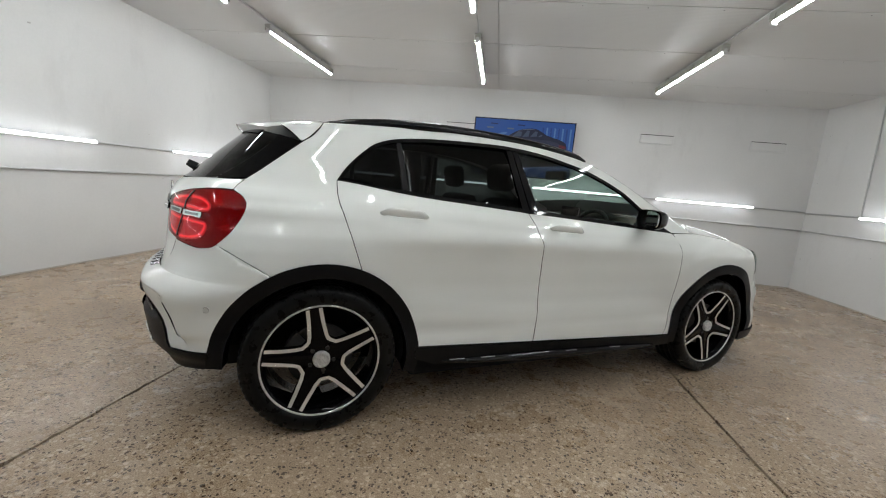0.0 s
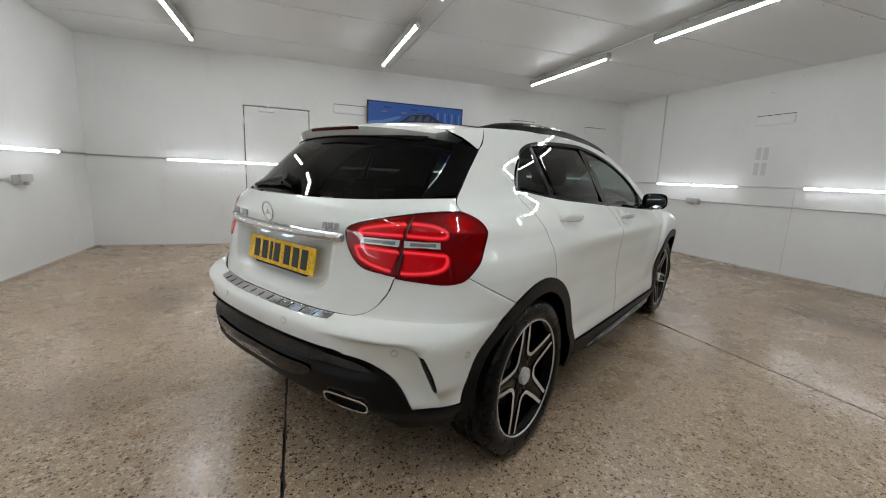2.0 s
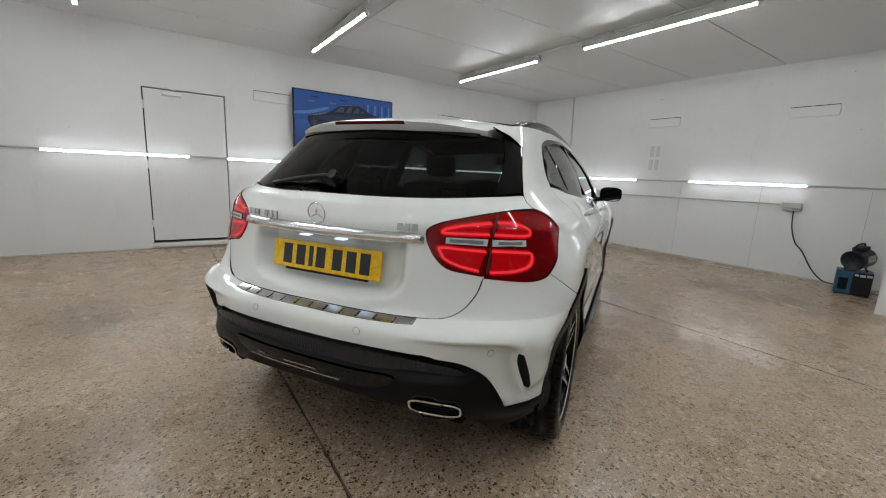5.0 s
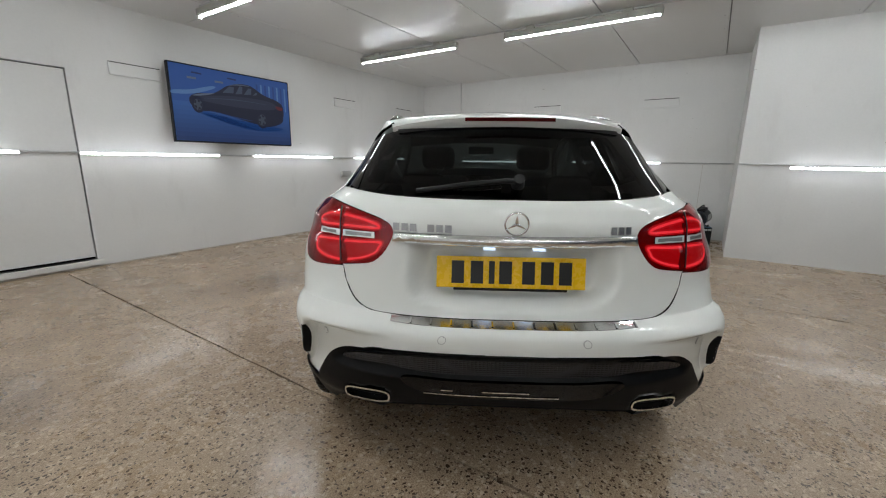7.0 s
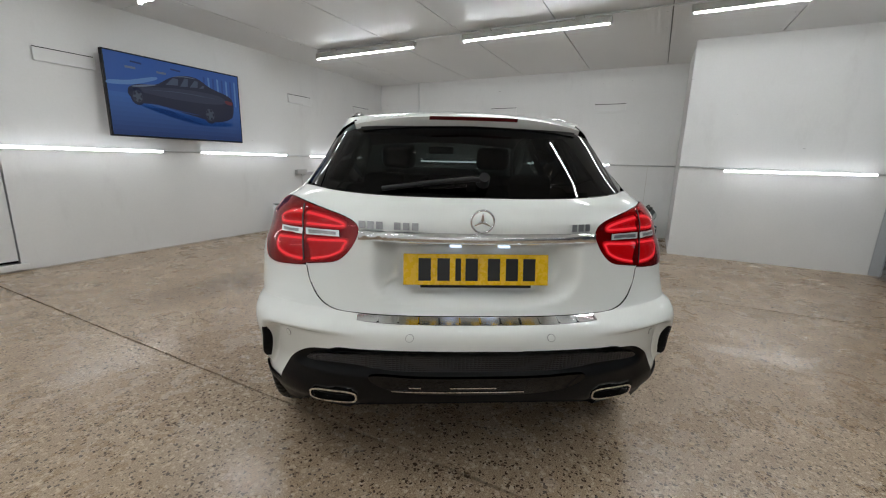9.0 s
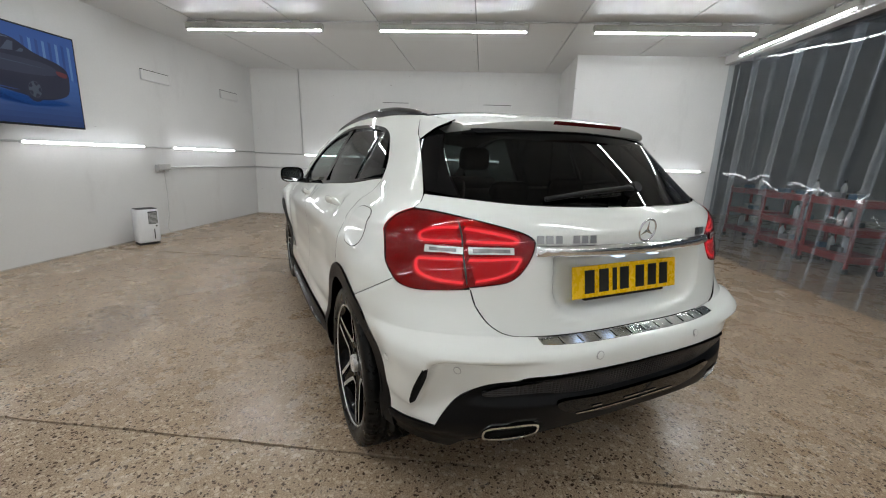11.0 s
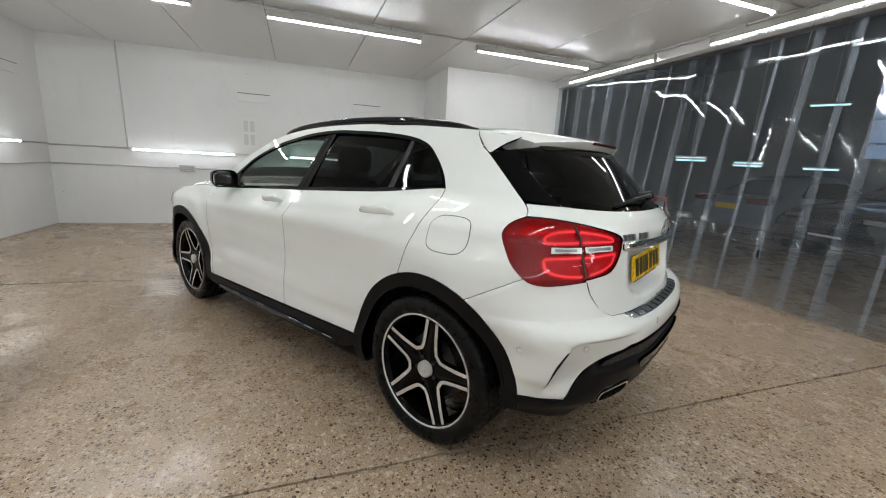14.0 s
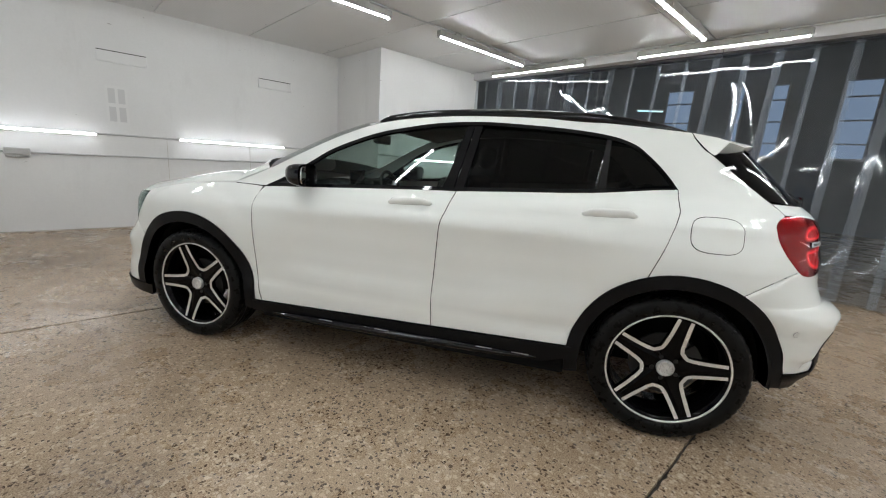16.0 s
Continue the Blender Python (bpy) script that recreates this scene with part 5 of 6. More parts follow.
# door mirrors
for i, s in enumerate((1, -1)):
    bm = bmesh.new()
    n, m, rows = 14, 20, []
    for k in range(n + 1):
        t = k / n
        x = 1.862 + 0.125 * t
        f = (1 - t ** 2.6) ** 0.42 if t < 1 else 0.0
        cy, cz = 0.900 - 0.012 * t, 1.086 + 0.004 * t
        rows.append([bm.verts.new((x, s * (cy + 0.088 * f * math.copysign(abs(math.cos(a)) ** 0.6, math.cos(a))), cz + 0.060 * f * math.copysign(abs(math.sin(a)) ** 0.65, math.sin(a)))) for a in [2 * math.pi * j / m for j in range(m)]])
    for a, b in zip(rows, rows[1:]):
        for j in range(m):
            bm.faces.new((a[j], a[(j + 1) % m], b[(j + 1) % m], b[j]))
    bmesh.ops.remove_doubles(bm, verts=bm.verts[:], dist=1e-5)
    bmesh.ops.recalc_face_normals(bm, faces=bm.faces[:])
    mirror = part("door_mirror", bm, M_SHINYBLACK, front_doors[i], "gloss black door mirror", True)
    bm = bmesh.new()
    o = [(s * (0.900 + 0.080 * math.copysign(abs(math.cos(a)) ** 0.6, math.cos(a))), 1.086 + 0.052 * math.copysign(abs(math.sin(a)) ** 0.65, math.sin(a))) for a in [2 * math.pi * j / 24 for j in range(24)]]
    prism(bm, o, 0.006, lambda u, v, w: (1.868 + w, u, v))
    part("mirror_glass", bm, M_MIRROR, mirror, "silvered mirror glass").matrix_local = Matrix.Translation((1.868, s * 0.9, 1.086)) @ pose(0, 0, 0, 0, 0, s * 16) @ Matrix.Translation((-1.866, -s * 0.9, -1.086))
    bm = bmesh.new()
    tube_along(bm, [(1.955, s * 0.735, 1.035), (1.950, s * 0.80, 1.038), (1.935, s * 0.86, 1.048)], 0.020, 10)
    part("mirror_arm", bm, M_BLACK, mirror, "", True)


# ---- wheels ----
def polar(r, a):
    return (r * math.cos(radians(a)), r * math.sin(radians(a)))


def build_wheel():
    """A wheel about the y axis, its face towards +y, the axle at the origin."""
    ob = new("wheel")
    R = 0.347
    bm = bmesh.new()
    prof = [(0.252, -0.100), (0.275, -0.112), (0.310, -0.116), (0.334, -0.108), (0.343, -0.096)]
    for y in (-0.062, -0.022, 0.022, 0.062):
        prof += [(R, y - 0.012), (R - 0.008, y - 0.005), (R - 0.008, y + 0.005), (R, y + 0.012)]
    prof += [(0.343, 0.096), (0.338, 0.104), (0.325, 0.112), (0.300, 0.1155), (0.285, 0.1145), (0.272, 0.109), (0.262, 0.100)]
    lathe(bm, prof, 180)
    # cross cuts in the shoulders
    for v in bm.verts:
        r = math.hypot(v.co.x, v.co.z)
        if abs(v.co.y) > 0.072 and r > 0.33:
            k = round(math.degrees(math.atan2(v.co.z, v.co.x)) / 2) % 3
            if k == 0:
                v.co.x *= 1 - 0.004 / r
                v.co.z *= 1 - 0.004 / r
    sharpen(bm, 33)
    part("tyre", bm, M_RUBBER, ob, "black road tyre", True)
    bm = bmesh.new()
    lathe(bm, [(0.262, 0.100), (0.2655, 0.1035), (0.2635, 0.1065), (0.2575, 0.1055), (0.256, 0.102)], 72)
    part("rim", bm, M_MACHINED, ob, "bright machined rim edge", True)
    bm = bmesh.new()
    lathe(bm, [(0.256, 0.102), (0.249, 0.096), (0.238, 0.080), (0.230, 0.02), (0.228, -0.095), (0.255, -0.104)], 72)
    part("barrel", bm, M_WHEELBLACK, ob, "", True)
    place = lambda u, v, w: (u, w, v)
    for k in range(5):
        c = 72 * k
        # a tapering black arm, dished towards the hub
        bm = bmesh.new()
        left = [polar(0.248, c + 7.4), polar(0.115, c + 17.0), polar(0.092, c + 30.0)]
        right = [polar(0.092, c - 30.0), polar(0.115, c - 17.0), polar(0.248, c - 7.4)]
        o = [polar(0.02, c - 60), *right, polar(0.249, c), *left, polar(0.02, c + 60)]
        top, low = [], []
        for u, v in o:
            r = math.hypot(u, v)
            y = 0.074 + 0.019 * ease(0.09, 0.25, r)
            top.append(bm.verts.new((u, y, v)))
            low.append(bm.verts.new((u, y - 0.035, v)))
        bm.faces.new(top), bm.faces.new(low[::-1])
        for i in range(len(o)):
            j = (i + 1) % len(o)
            bm.faces.new((top[i], top[j], low[j], low[i]))
        bmesh.ops.recalc_face_normals(bm, faces=bm.faces[:])
        part("spoke", bm, M_WHEELBLACK, ob)
        # the machined edge between this arm and the next
        bm = bmesh.new()
        line = [polar(0.250, c + 6.3), polar(0.180, c + 9.9), polar(0.122, c + 17.5), polar(0.101, c + 25.5), polar(0.0985, c + 36), polar(0.101, c + 46.5), polar(0.122, c + 54.5), polar(0.180, c + 62.1), polar(0.250, c + 65.7)]
        rows = []
        for i, pnt in enumerate(line):
            a, b = Vector(line[max(0, i - 1)]), Vector(line[min(len(line) - 1, i + 1)])
            d = (b - a).normalized()
            m = Vector((-d.y, d.x)) * 0.0082
            p = Vector(pnt)
            y = 0.0785 + 0.0195 * ease(0.09, 0.25, p.length)
            rows.append([bm.verts.new((q.x, yy, q.y)) for q, yy in ((p - m, y - 0.03), (p - m, y), (p + m, y), (p + m, y - 0.03))])
        for a, b in zip(rows, rows[1:]):
            for q in range(3):
                bm.faces.new((a[q], a[q + 1], b[q + 1], b[q])).material_index = int(q != 1)
        bmesh.ops.recalc_face_normals(bm, faces=bm.faces[:])
        part("machined_edge", bm, [M_MACHINED, M_WHEELBLACK], ob, "bright machined spoke edge")
        bm = bmesh.new()
        u, v = polar(0.055, c + 36)
        rod(bm, (u, 0.058, v), (u, 0.079, v), 0.0105, 6)
        part("wheel_bolt", bm, M_DISC, ob)
    bm = bmesh.new()
    lathe(bm, [(0.0, 0.093), (0.010, 0.0925), (0.013, 0.0905), (0.026, 0.0905), (0.029, 0.093), (0.035, 0.093), (0.038, 0.089), (0.039, 0.070)], 32)
    sharpen(bm, 25)
    part("hub_cap", bm, M_HUB, ob, "silver round hub cap", True)
    bm = bmesh.new()
    lathe(bm, [(0.07, 0.030), (0.150, 0.030), (0.150, 0.012), (0.07, 0.012)], 48, closed=True)
    lathe(bm, [(0.0, 0.045), (0.072, 0.045), (0.074, 0.0)], 32)
    part("brake_disc", bm, M_DISC, ob, "grey steel brake disc")
    bm = bmesh.new()
    o = [polar(0.100, a) for a in range(-28, 29, 8)] + [polar(0.163, a) for a in range(28, -29, -8)]
    prism(bm, o, 0.045, lambda u, v, w: (u, w + 0.006, v))
    part("brake_caliper", bm, M_DISC, ob, "grey brake caliper")
    return ob


wheel = build_wheel()
parts0 = list(wheel.children)
for n, (x, y, base) in enumerate(((0.0, 0.765, 100.0), (0.0, -0.765, 80.0), (2.699, 0.765, 70.0), (2.699, -0.765, 122.0))):
    if n == 0:
        ob = wheel
    else:
        ob = new("wheel")
        for o in parts0:
            c = o.copy()
            scene.collection.objects.link(c)
            c.parent = ob
    ob.parent = car
    # the caliper stays behind the axle whatever the spokes' turn
    ob.matrix_local = Matrix.Translation((x, y, 0.347)) @ pose(0, 0, 0, 0, -base, 0) if y > 0 else Matrix.Translation((x, y, 0.347)) @ pose(0, 0, 0, 0, 0, 180) @ pose(0, 0, 0, 0, -base, 0)
    ob["label"] = "five-spoke black and machined alloy wheel with tyre"
    for c in ob.children:
        if c.name.startswith("brake_caliper"):
            c.matrix_local = pose(0, 0, 0, 0, base - (160.0 if y > 0 else 20.0), 0)

# wheel houses, floor pan and engine bay fill: dark, closing the car from below
for x, r in ((AX, 0.412), (FX, 0.416)):
    for s in (1, -1):
        bm = bmesh.new()
        ring = arc(x, AZ, r, -12, 192 if x > 1 else 182, 24)
        a = [bm.verts.new((u, s * 0.845, v)) for u, v in ring]
        b = [bm.verts.new((u, s * 0.56, v)) for u, v in ring]
        for i in range(len(ring) - 1):
            bm.faces.new((a[i], a[i + 1], b[i + 1], b[i]))
        bm.faces.new(b)
        part("wheel_house", bm, M_TRIMDARK, car, "", True)
bm = bmesh.new()
box(bm, 0.44, 2.24, -0.82, 0.82, 0.20, 0.34, 0.02)
box(bm, -0.52, 0.46, -0.55, 0.55, 0.22, 0.62, 0.02)
box(bm, 2.22, 3.35, -0.55, 0.55, 0.20, 0.80, 0.02)
box(bm, -0.53, -0.40, -0.66, 0.66, 0.40, 0.66, 0.02)
part("floor_pan", bm, M_TRIMDARK, car)

# cabin: dark door linings, seats, dash, wheel, roof lining
for s in (1, -1):
    o = side_line([(0.10, 1.12), (1.0, 1.055), (2.15, 0.985), (2.14, 0.45), (0.55, 0.45), (0.20, 0.80)], 1)
    patch("door_lining", o, M_TRIMDARK, car, off=-0.055, lip=0, side=s, cell=0.12)
    o = side_line([(-0.33, 1.07), (0.03, 1.10), (0.10, 0.80), (-0.24, 0.78)], 1)
    patch("boot_lining", o, M_TRIMDARK, car, off=-0.05, lip=0, side=s, cell=0.12)
o = tail_line([(0.40, 1.08), (0.55, 1.05), (0.52, 0.82), (0.0, 0.82)], 1)
patch("gate_lining", [(0, 1.09)] + o[:-1] + [(0, 0.82)] + [(-g, z) for g, z in o[:-1][::-1]], M_TRIMDARK, car, off=-0.075, lip=0, cell=0.1)
span("roof_lining", [(x, z - 0.03, r - 0.004, b) for x, z, r, b in along([(1.62, 1.385), (1.40, 1.431), (1.1, 1.458), (0.7, 1.463), (0.35, 1.451), (0.02, 1.427)], (0.050, 0.040), (0.20, 0.0))], M_HEADLINE)
part("parcel_shelf", new_box(-0.52, 0.18, -0.55, 0.55, 1.00, 1.02, 0.005), M_TRIMDARK, car)


def seat_back(w, h, d):
    bm = box(bmesh.new(), -d / 2, d / 2, -w / 2, w / 2, 0, h, 0.045)
    return bm


for y in (0.36, -0.36):
    seat = new("front_seat")
    seat.parent = car
    seat.matrix_local = pose(1.30, y, 0.36)
    part("cushion", new_box(0.0, 0.50, -0.25, 0.25, 0.0, 0.22, 0.05), M_SEAT, seat, "", True)
    b = part("backrest", seat_back(0.47, 0.62, 0.13), M_SEAT, seat, "", True)
    b.matrix_local = pose(0.02, 0, 0.16, 0, -14, 0)
    b = part("headrest", seat_back(0.25, 0.17, 0.10), M_SEAT, seat, "", True)
    b.matrix_local = pose(-0.16, 0, 0.815, 0, -8, 0)
part("rear_bench", new_box(0.30, 0.78, -0.62, 0.62, 0.40, 0.64, 0.05), M_SEAT, car, "", True)
b = part("rear_backrest", seat_back(1.22, 0.58, 0.13), M_SEAT, car, "", True)
b.matrix_local = pose(0.34, 0, 0.55, 0, -18, 0)
for y, z in ((0.38, 1.02), (0.0, 1.0), (-0.38, 1.02)):
    b = part("rear_headrest", seat_back(0.24, 0.15, 0.08), M_SEAT, car, "", True)
    b.matrix_local = pose(0.14, y, z, 0, -10, 0)
bm = bmesh.new()
box(bm, 2.05, 2.60, -0.72, 0.72, 0.60, 0.985, 0.05)
part("dashboard", bm, M_TRIMDARK, car)
part("instrument_hood", new_box(1.98, 2.15, -0.56, -0.16, 0.92, 1.03, 0.03), M_TRIMDARK, car)
part("centre_screen", new_box(2.035, 2.05, -0.11, 0.11, 0.96, 1.10, 0.005), M_SHINYBLACK, car)
bm = bmesh.new()
lathe(bm, [(0.178 + 0.015 * math.cos(a), 0.015 * math.sin(a)) for a in [2 * math.pi * i / 8 for i in range(8)]], 36, closed=True)
lathe(bm, [(0.0, 0.02), (0.06, 0.018), (0.065, -0.02)], 20)
box(bm, -0.17, 0.17, -0.010, 0.010, -0.022, 0.022)
box(bm, -0.02, 0.02, -0.010, 0.010, -0.17, 0.0)
b = part("steering_wheel", bm, M_BLACK, car, "", True)
b.matrix_local = pose(1.90, -0.36, 0.93, 0, 0, 90) @ pose(0, 0, 0, 24, 0, 0)
bm = new_box(1.83, 1.87, -0.12, 0.12, 1.30, 1.37, 0.015)
part("inside_mirror", bm, M_BLACK, car)


# ---- fittings of the bay ----
# flush door in the screen wall
door = thing("door_1", pose(0, WALL_Y, 0), "closed flush white door in the wall, dark gap round it", "door", kind="structure")
part("leaf", new_box(DOOR_X0 + 0.014, DOOR_X1 - 0.012, 0.012, 0.06, DOOR_Z0 + 0.03, DOOR_Z1 - 0.013, 0.003), M_WALL, door)
part("gap_lining", new_box(DOOR_X0, DOOR_X1, 0.065, 0.1, DOOR_Z0, DOOR_Z1), M_BLACK, door)
part("threshold", new_box(DOOR_X0 - 0.03, DOOR_X1 + 0.05, -0.035, 0.06, DOOR_Z0 - 0.06, DOOR_Z0, 0.004), M_WALL, door, "white raised threshold")
part("door_closer", new_box(DOOR_X0 + 0.22, DOOR_X0 + 0.44, -0.045, 0.012, DOOR_Z1 - 0.085, DOOR_Z1 - 0.035, 0.008), M_TRIM, door, "white door closer")
bm = bmesh.new()
tube_along(bm, [(DOOR_X0 + 0.42, -0.02, DOOR_Z1 - 0.05), (DOOR_X0 + 0.36, -0.06, DOOR_Z1 - 0.02), (DOOR_X0 + 0.25, -0.02, DOOR_Z1 + 0.02)], 0.008, 6)
part("closer_arm", bm, M_TRIM, door)
for z in (0.35, 1.15, 1.92):
    part("hinge", new_box(DOOR_X0 - 0.006, DOOR_X0 + 0.014, -0.008, 0.012, z - 0.05, z + 0.05, 0.003), M_TRIM, door)


# hairline seams between the wall panels
for y in (1.53, 0.41, -0.72):
    tagged(link_mesh("trim_seam", new_box(FRONT_X - 0.002, FRONT_X, y - 0.0022, y + 0.0022, 0.014, 1.22), M_FOOT), "hairline seam between painted wall panels", "seam", kind="structure")


# shallow slot vents
def slot_vent(w, h):
    ob = thing("wall_vent", Matrix.Identity(4), "slim white slot vent painted over with the wall", "vent", "slot vents")
    part("plate", new_box(-w / 2, w / 2, -0.024, 0.0, -h / 2, h / 2 - 0.012, 0.002), M_WALL, ob)
    part("slot", new_box(-w / 2, w / 2, -0.006, 0.0, h / 2 - 0.012, h / 2, 0.001), M_BLACK, ob, "dark open slot")
    for s in (-1, 1):
        part("side_strip", new_box(s * w / 2 - 0.006, s * w / 2 + 0.006, -0.028, 0.0, -h / 2, h / 2 - 0.012, 0.002), M_TRIM, ob)
    part("bottom_strip", new_box(-w / 2, w / 2, -0.032, 0.0, -h / 2 - 0.008, -h / 2, 0.002), M_TRIM, ob)
    return ob


first = slot_vent(0.515, 0.135)
spots = [(0.375, WALL_Y, 2.215, 0), (3.635, WALL_Y, 2.24, 0), (5.335, WALL_Y, 2.245, 0), (FRONT_X, 1.955, 2.225, -90), (FRONT_X, -0.005, 2.225, -90)]
for i, (x, y, z, a) in enumerate(spots):
    m = pose(x, y, z, 0, 0, a) @ pose(0, -0.001, 0)
    if i:
        copy_thing(first, m)
    else:
        first.matrix_world = m

# faint printed sheet: four grey panels on the end wall
sheet = thing("paper_notice", pose(FRONT_X - 0.002, 2.05, 1.625, 0, 0, -90), "pale paper sheet with four grey blocks taped to the wall", "notice")
part("sheet", new_box(-0.115, 0.115, -0.002, 0.0, -0.24, 0.24), M_WALL, sheet)
M_GREYPRINT = mat("grey_print", (0.58, 0.58, 0.58), 0.6)
for u in (-0.052, 0.052):
    for v in (-0.115, 0.115):
        part("grey_block", new_box(u - 0.036, u + 0.036, -0.0035, -0.002, v - 0.092, v + 0.092), M_GREYPRINT, sheet)


# socket boxes with cable, conduits
def socket_box():
    ob = thing("socket_box", Matrix.Identity(4), "grey double socket box on the white wall", "socket", "socket boxes")
    part("back_box", new_box(-0.105, 0.105, -0.055, 0.0, -0.05, 0.05, 0.008), M_GREYBOX, ob)
    part("hood", new_box(-0.112, 0.112, -0.082, -0.055, -0.02, 0.058, 0.01), M_GREYBOX, ob)
    part("latch", new_box(-0.02, 0.02, -0.09, -0.055, -0.056, -0.022, 0.004), M_GREYBOX, ob)
    return ob


first = socket_box()
for i, (x, y, z, a) in enumerate([(3.55, WALL_Y, 0.975, 0), (FRONT_X, 3.03, 0.96, -90), (FRONT_X, 0.016, 0.958, -90), (REAR_X, 3.36, 0.98, 90)]):
    m = pose(x, y, z, 0, 0, a)
    if i:
        copy_thing(first, m)
    else:
        first.matrix_world = m


def conduit(pts, r=0.011, label="thin grey conduit clipped along the wall"):
    ob = tagged(link_mesh("conduit", tube_along(bmesh.new(), pts, r, 8), M_CONDUIT, None, "", True), label, "conduit", "wall conduits")
    return ob


wy, fx, rx = WALL_Y - 0.014, FRONT_X - 0.014, REAR_X + 0.014
conduit([(REAR_X + 0.02, wy, 1.29), (FRONT_X - 0.02, wy, 1.262)])
conduit([(3.66, wy, 0.985), (FRONT_X - 0.02, wy, 0.965)])
conduit([(fx, WALL_Y - 0.02, 1.25), (fx, PIER_Y, 1.245)])
conduit([(fx, WALL_Y - 0.02, 0.965), (fx, 3.14, 0.965)])
conduit([(fx, 2.92, 0.965), (fx, 0.13, 0.985)])
conduit([(rx, WALL_Y - 0.02, 1.295), (rx, CURTAIN_Y, 1.305)])
conduit([(rx, 3.19, 0.985), (rx, CURTAIN_Y, 0.985)])
conduit([(PIER_X - 0.014, PIER_Y, 1.245), (PIER_X - 0.014, CURTAIN_Y + 0.05, 1.20)])
conduit([(fx, 3.90, CEIL), (fx, 3.88, 2.0), (fx, 3.86, 1.255)], 0.010, "thin white vertical conduit up to the ceiling")
for x in (-1.69, 0.745, 3.255):
    ob = conduit([(x, WALL_Y - 0.85, CEIL - 0.012), (x, CURTAIN_Y + 0.14, CEIL - 0.012)], 0.009, "thin white conduit along the ceiling between lamps")
conduit([(REAR_X + 0.1, CURTAIN_Y + 0.135, CEIL - 0.012), (PIER_X - 0.02, CURTAIN_Y + 0.135, CEIL - 0.012)], 0.009, "thin white conduit along the ceiling between lamps")
# rivet heads along the ceiling seams
bm = bmesh.new()
rnd = random.Random(4)
for y in seams[1:-1]:
    for i in range(16):
        x = REAR_X + 0.3 + i * 0.58 + rnd.uniform(-0.05, 0.05)
        rod(bm, (x, y + 0.05, CEIL + 0.004), (x, y + 0.05, CEIL - 0.004), 0.008, 6, 0.004)
tagged(link_mesh("ceiling_screws", bm, M_STEEL), "small screw heads along the ceiling seams", "screws", kind="stuff")
det = thing("smoke_detector", pose(2.15, 0.55, CEIL), "small round white detector on the ceiling", "detector")
part("base", lathe(bmesh.new(), [(0.0, -0.05), (0.03, -0.048), (0.045, -0.03), (0.05, 0.0)], 20, "z"), M_TRIM, det, "", True)

# screen on the wall
tv = thing("wall_screen", pose(1.458, WALL_Y - 0.205, 1.90), "large black-rimmed wall screen showing a dark car on blue", "screen")
M_SCREENBLUE = glow("screen_blue", (0.016, 0.070, 0.27), 0.70)
M_SCREENDK = glow("screen_dark", (0.007, 0.009, 0.030), 0.72)
M_SCREENFLOOR = glow("screen_floor", (0.010, 0.045, 0.19), 0.70)
M_SCREENLIGHT = glow("screen_light", (0.08, 0.17, 0.36), 0.72)
M_SCREENSHADE = glow("screen_shade", (0.008, 0.022, 0.09), 0.72)
M_RIMGREY = glow("screen_rim", (0.045, 0.058, 0.085), 0.72)
M_SCREENGREY = glow("screen_grey", (0.10, 0.125, 0.18), 0.72)
w, h = 0.835, 0.47
part("casing", new_box(-w, w, 0.0, 0.05, -h, h, 0.006), M_BLACK, tv)
part("mount", new_box(-0.25, 0.25, 0.05, 0.205, -0.2, 0.2, 0.005), M_BLACK, tv)
pic = part("picture", new_box(-w + 0.018, w - 0.018, -0.002, 0.0, -h + 0.022, h - 0.018), M_SCREENBLUE, tv, "bright blue studio picture")


def print_shape(name, pts, material, layer, per=5, smooth=True):
    o = spline(pts, per, True) if smooth else pts
    bm = bmesh.new()
    prism(bm, o, 0.0004, lambda u, v, w_: (u, -0.0025 - 0.0006 * layer - w_, v))
    return part(name, bm, material, pic)


for k in range(9):
    v = -0.446 + 0.052 * k
    tone = glow("screen_floor_tone", (0.010 + 0.0022 * k, 0.034 + 0.0075 * k, 0.135 + 0.020 * k), 0.70)
    print_shape("floor_area", [(-0.815, v), (0.815, v), (0.815, v + 0.053), (-0.815, v + 0.053)], tone, 0, 1, False)
for i in range(8):
    u = 0.30 + 0.064 * i
    print_shape("back_light", [(u, 0.03), (u + 0.026, 0.03), (u + 0.026, 0.36), (u, 0.37)], M_SCREENLIGHT if i % 2 else M_SCREENFLOOR, 0, 1, False)
print_shape("back_glow", [(-0.80, 0.10), (-0.55, 0.13), (-0.30, 0.22), (-0.32, 0.25), (-0.60, 0.17), (-0.80, 0.14)], M_SCREENLIGHT, 0)
print_shape("shade", [(-0.55, -0.06), (0.1, -0.16), (0.60, -0.20), (0.66, -0.24), (0.2, -0.27), (-0.35, -0.15)], M_SCREENSHADE, 0)
print_shape("body_shape", [(-0.61, 0.0), (-0.605, 0.09), (-0.50, 0.14), (-0.30, 0.17), (-0.12, 0.28), (0.05, 0.33), (0.22, 0.325), (0.40, 0.235), (0.62, 0.175), (0.71, 0.11), (0.72, -0.02), (0.67, -0.14), (0.45, -0.205), (0.2, -0.17), (-0.3, -0.075), (-0.5, -0.07)], M_SCREENDK, 1)
M_SCREENBODY = glow("screen_body", (0.020, 0.026, 0.055), 0.72)
M_SCREENPANE = glow("screen_pane", (0.045, 0.060, 0.10), 0.72)
M_SCREENRED = glow("screen_red", (0.10, 0.012, 0.02), 0.72)
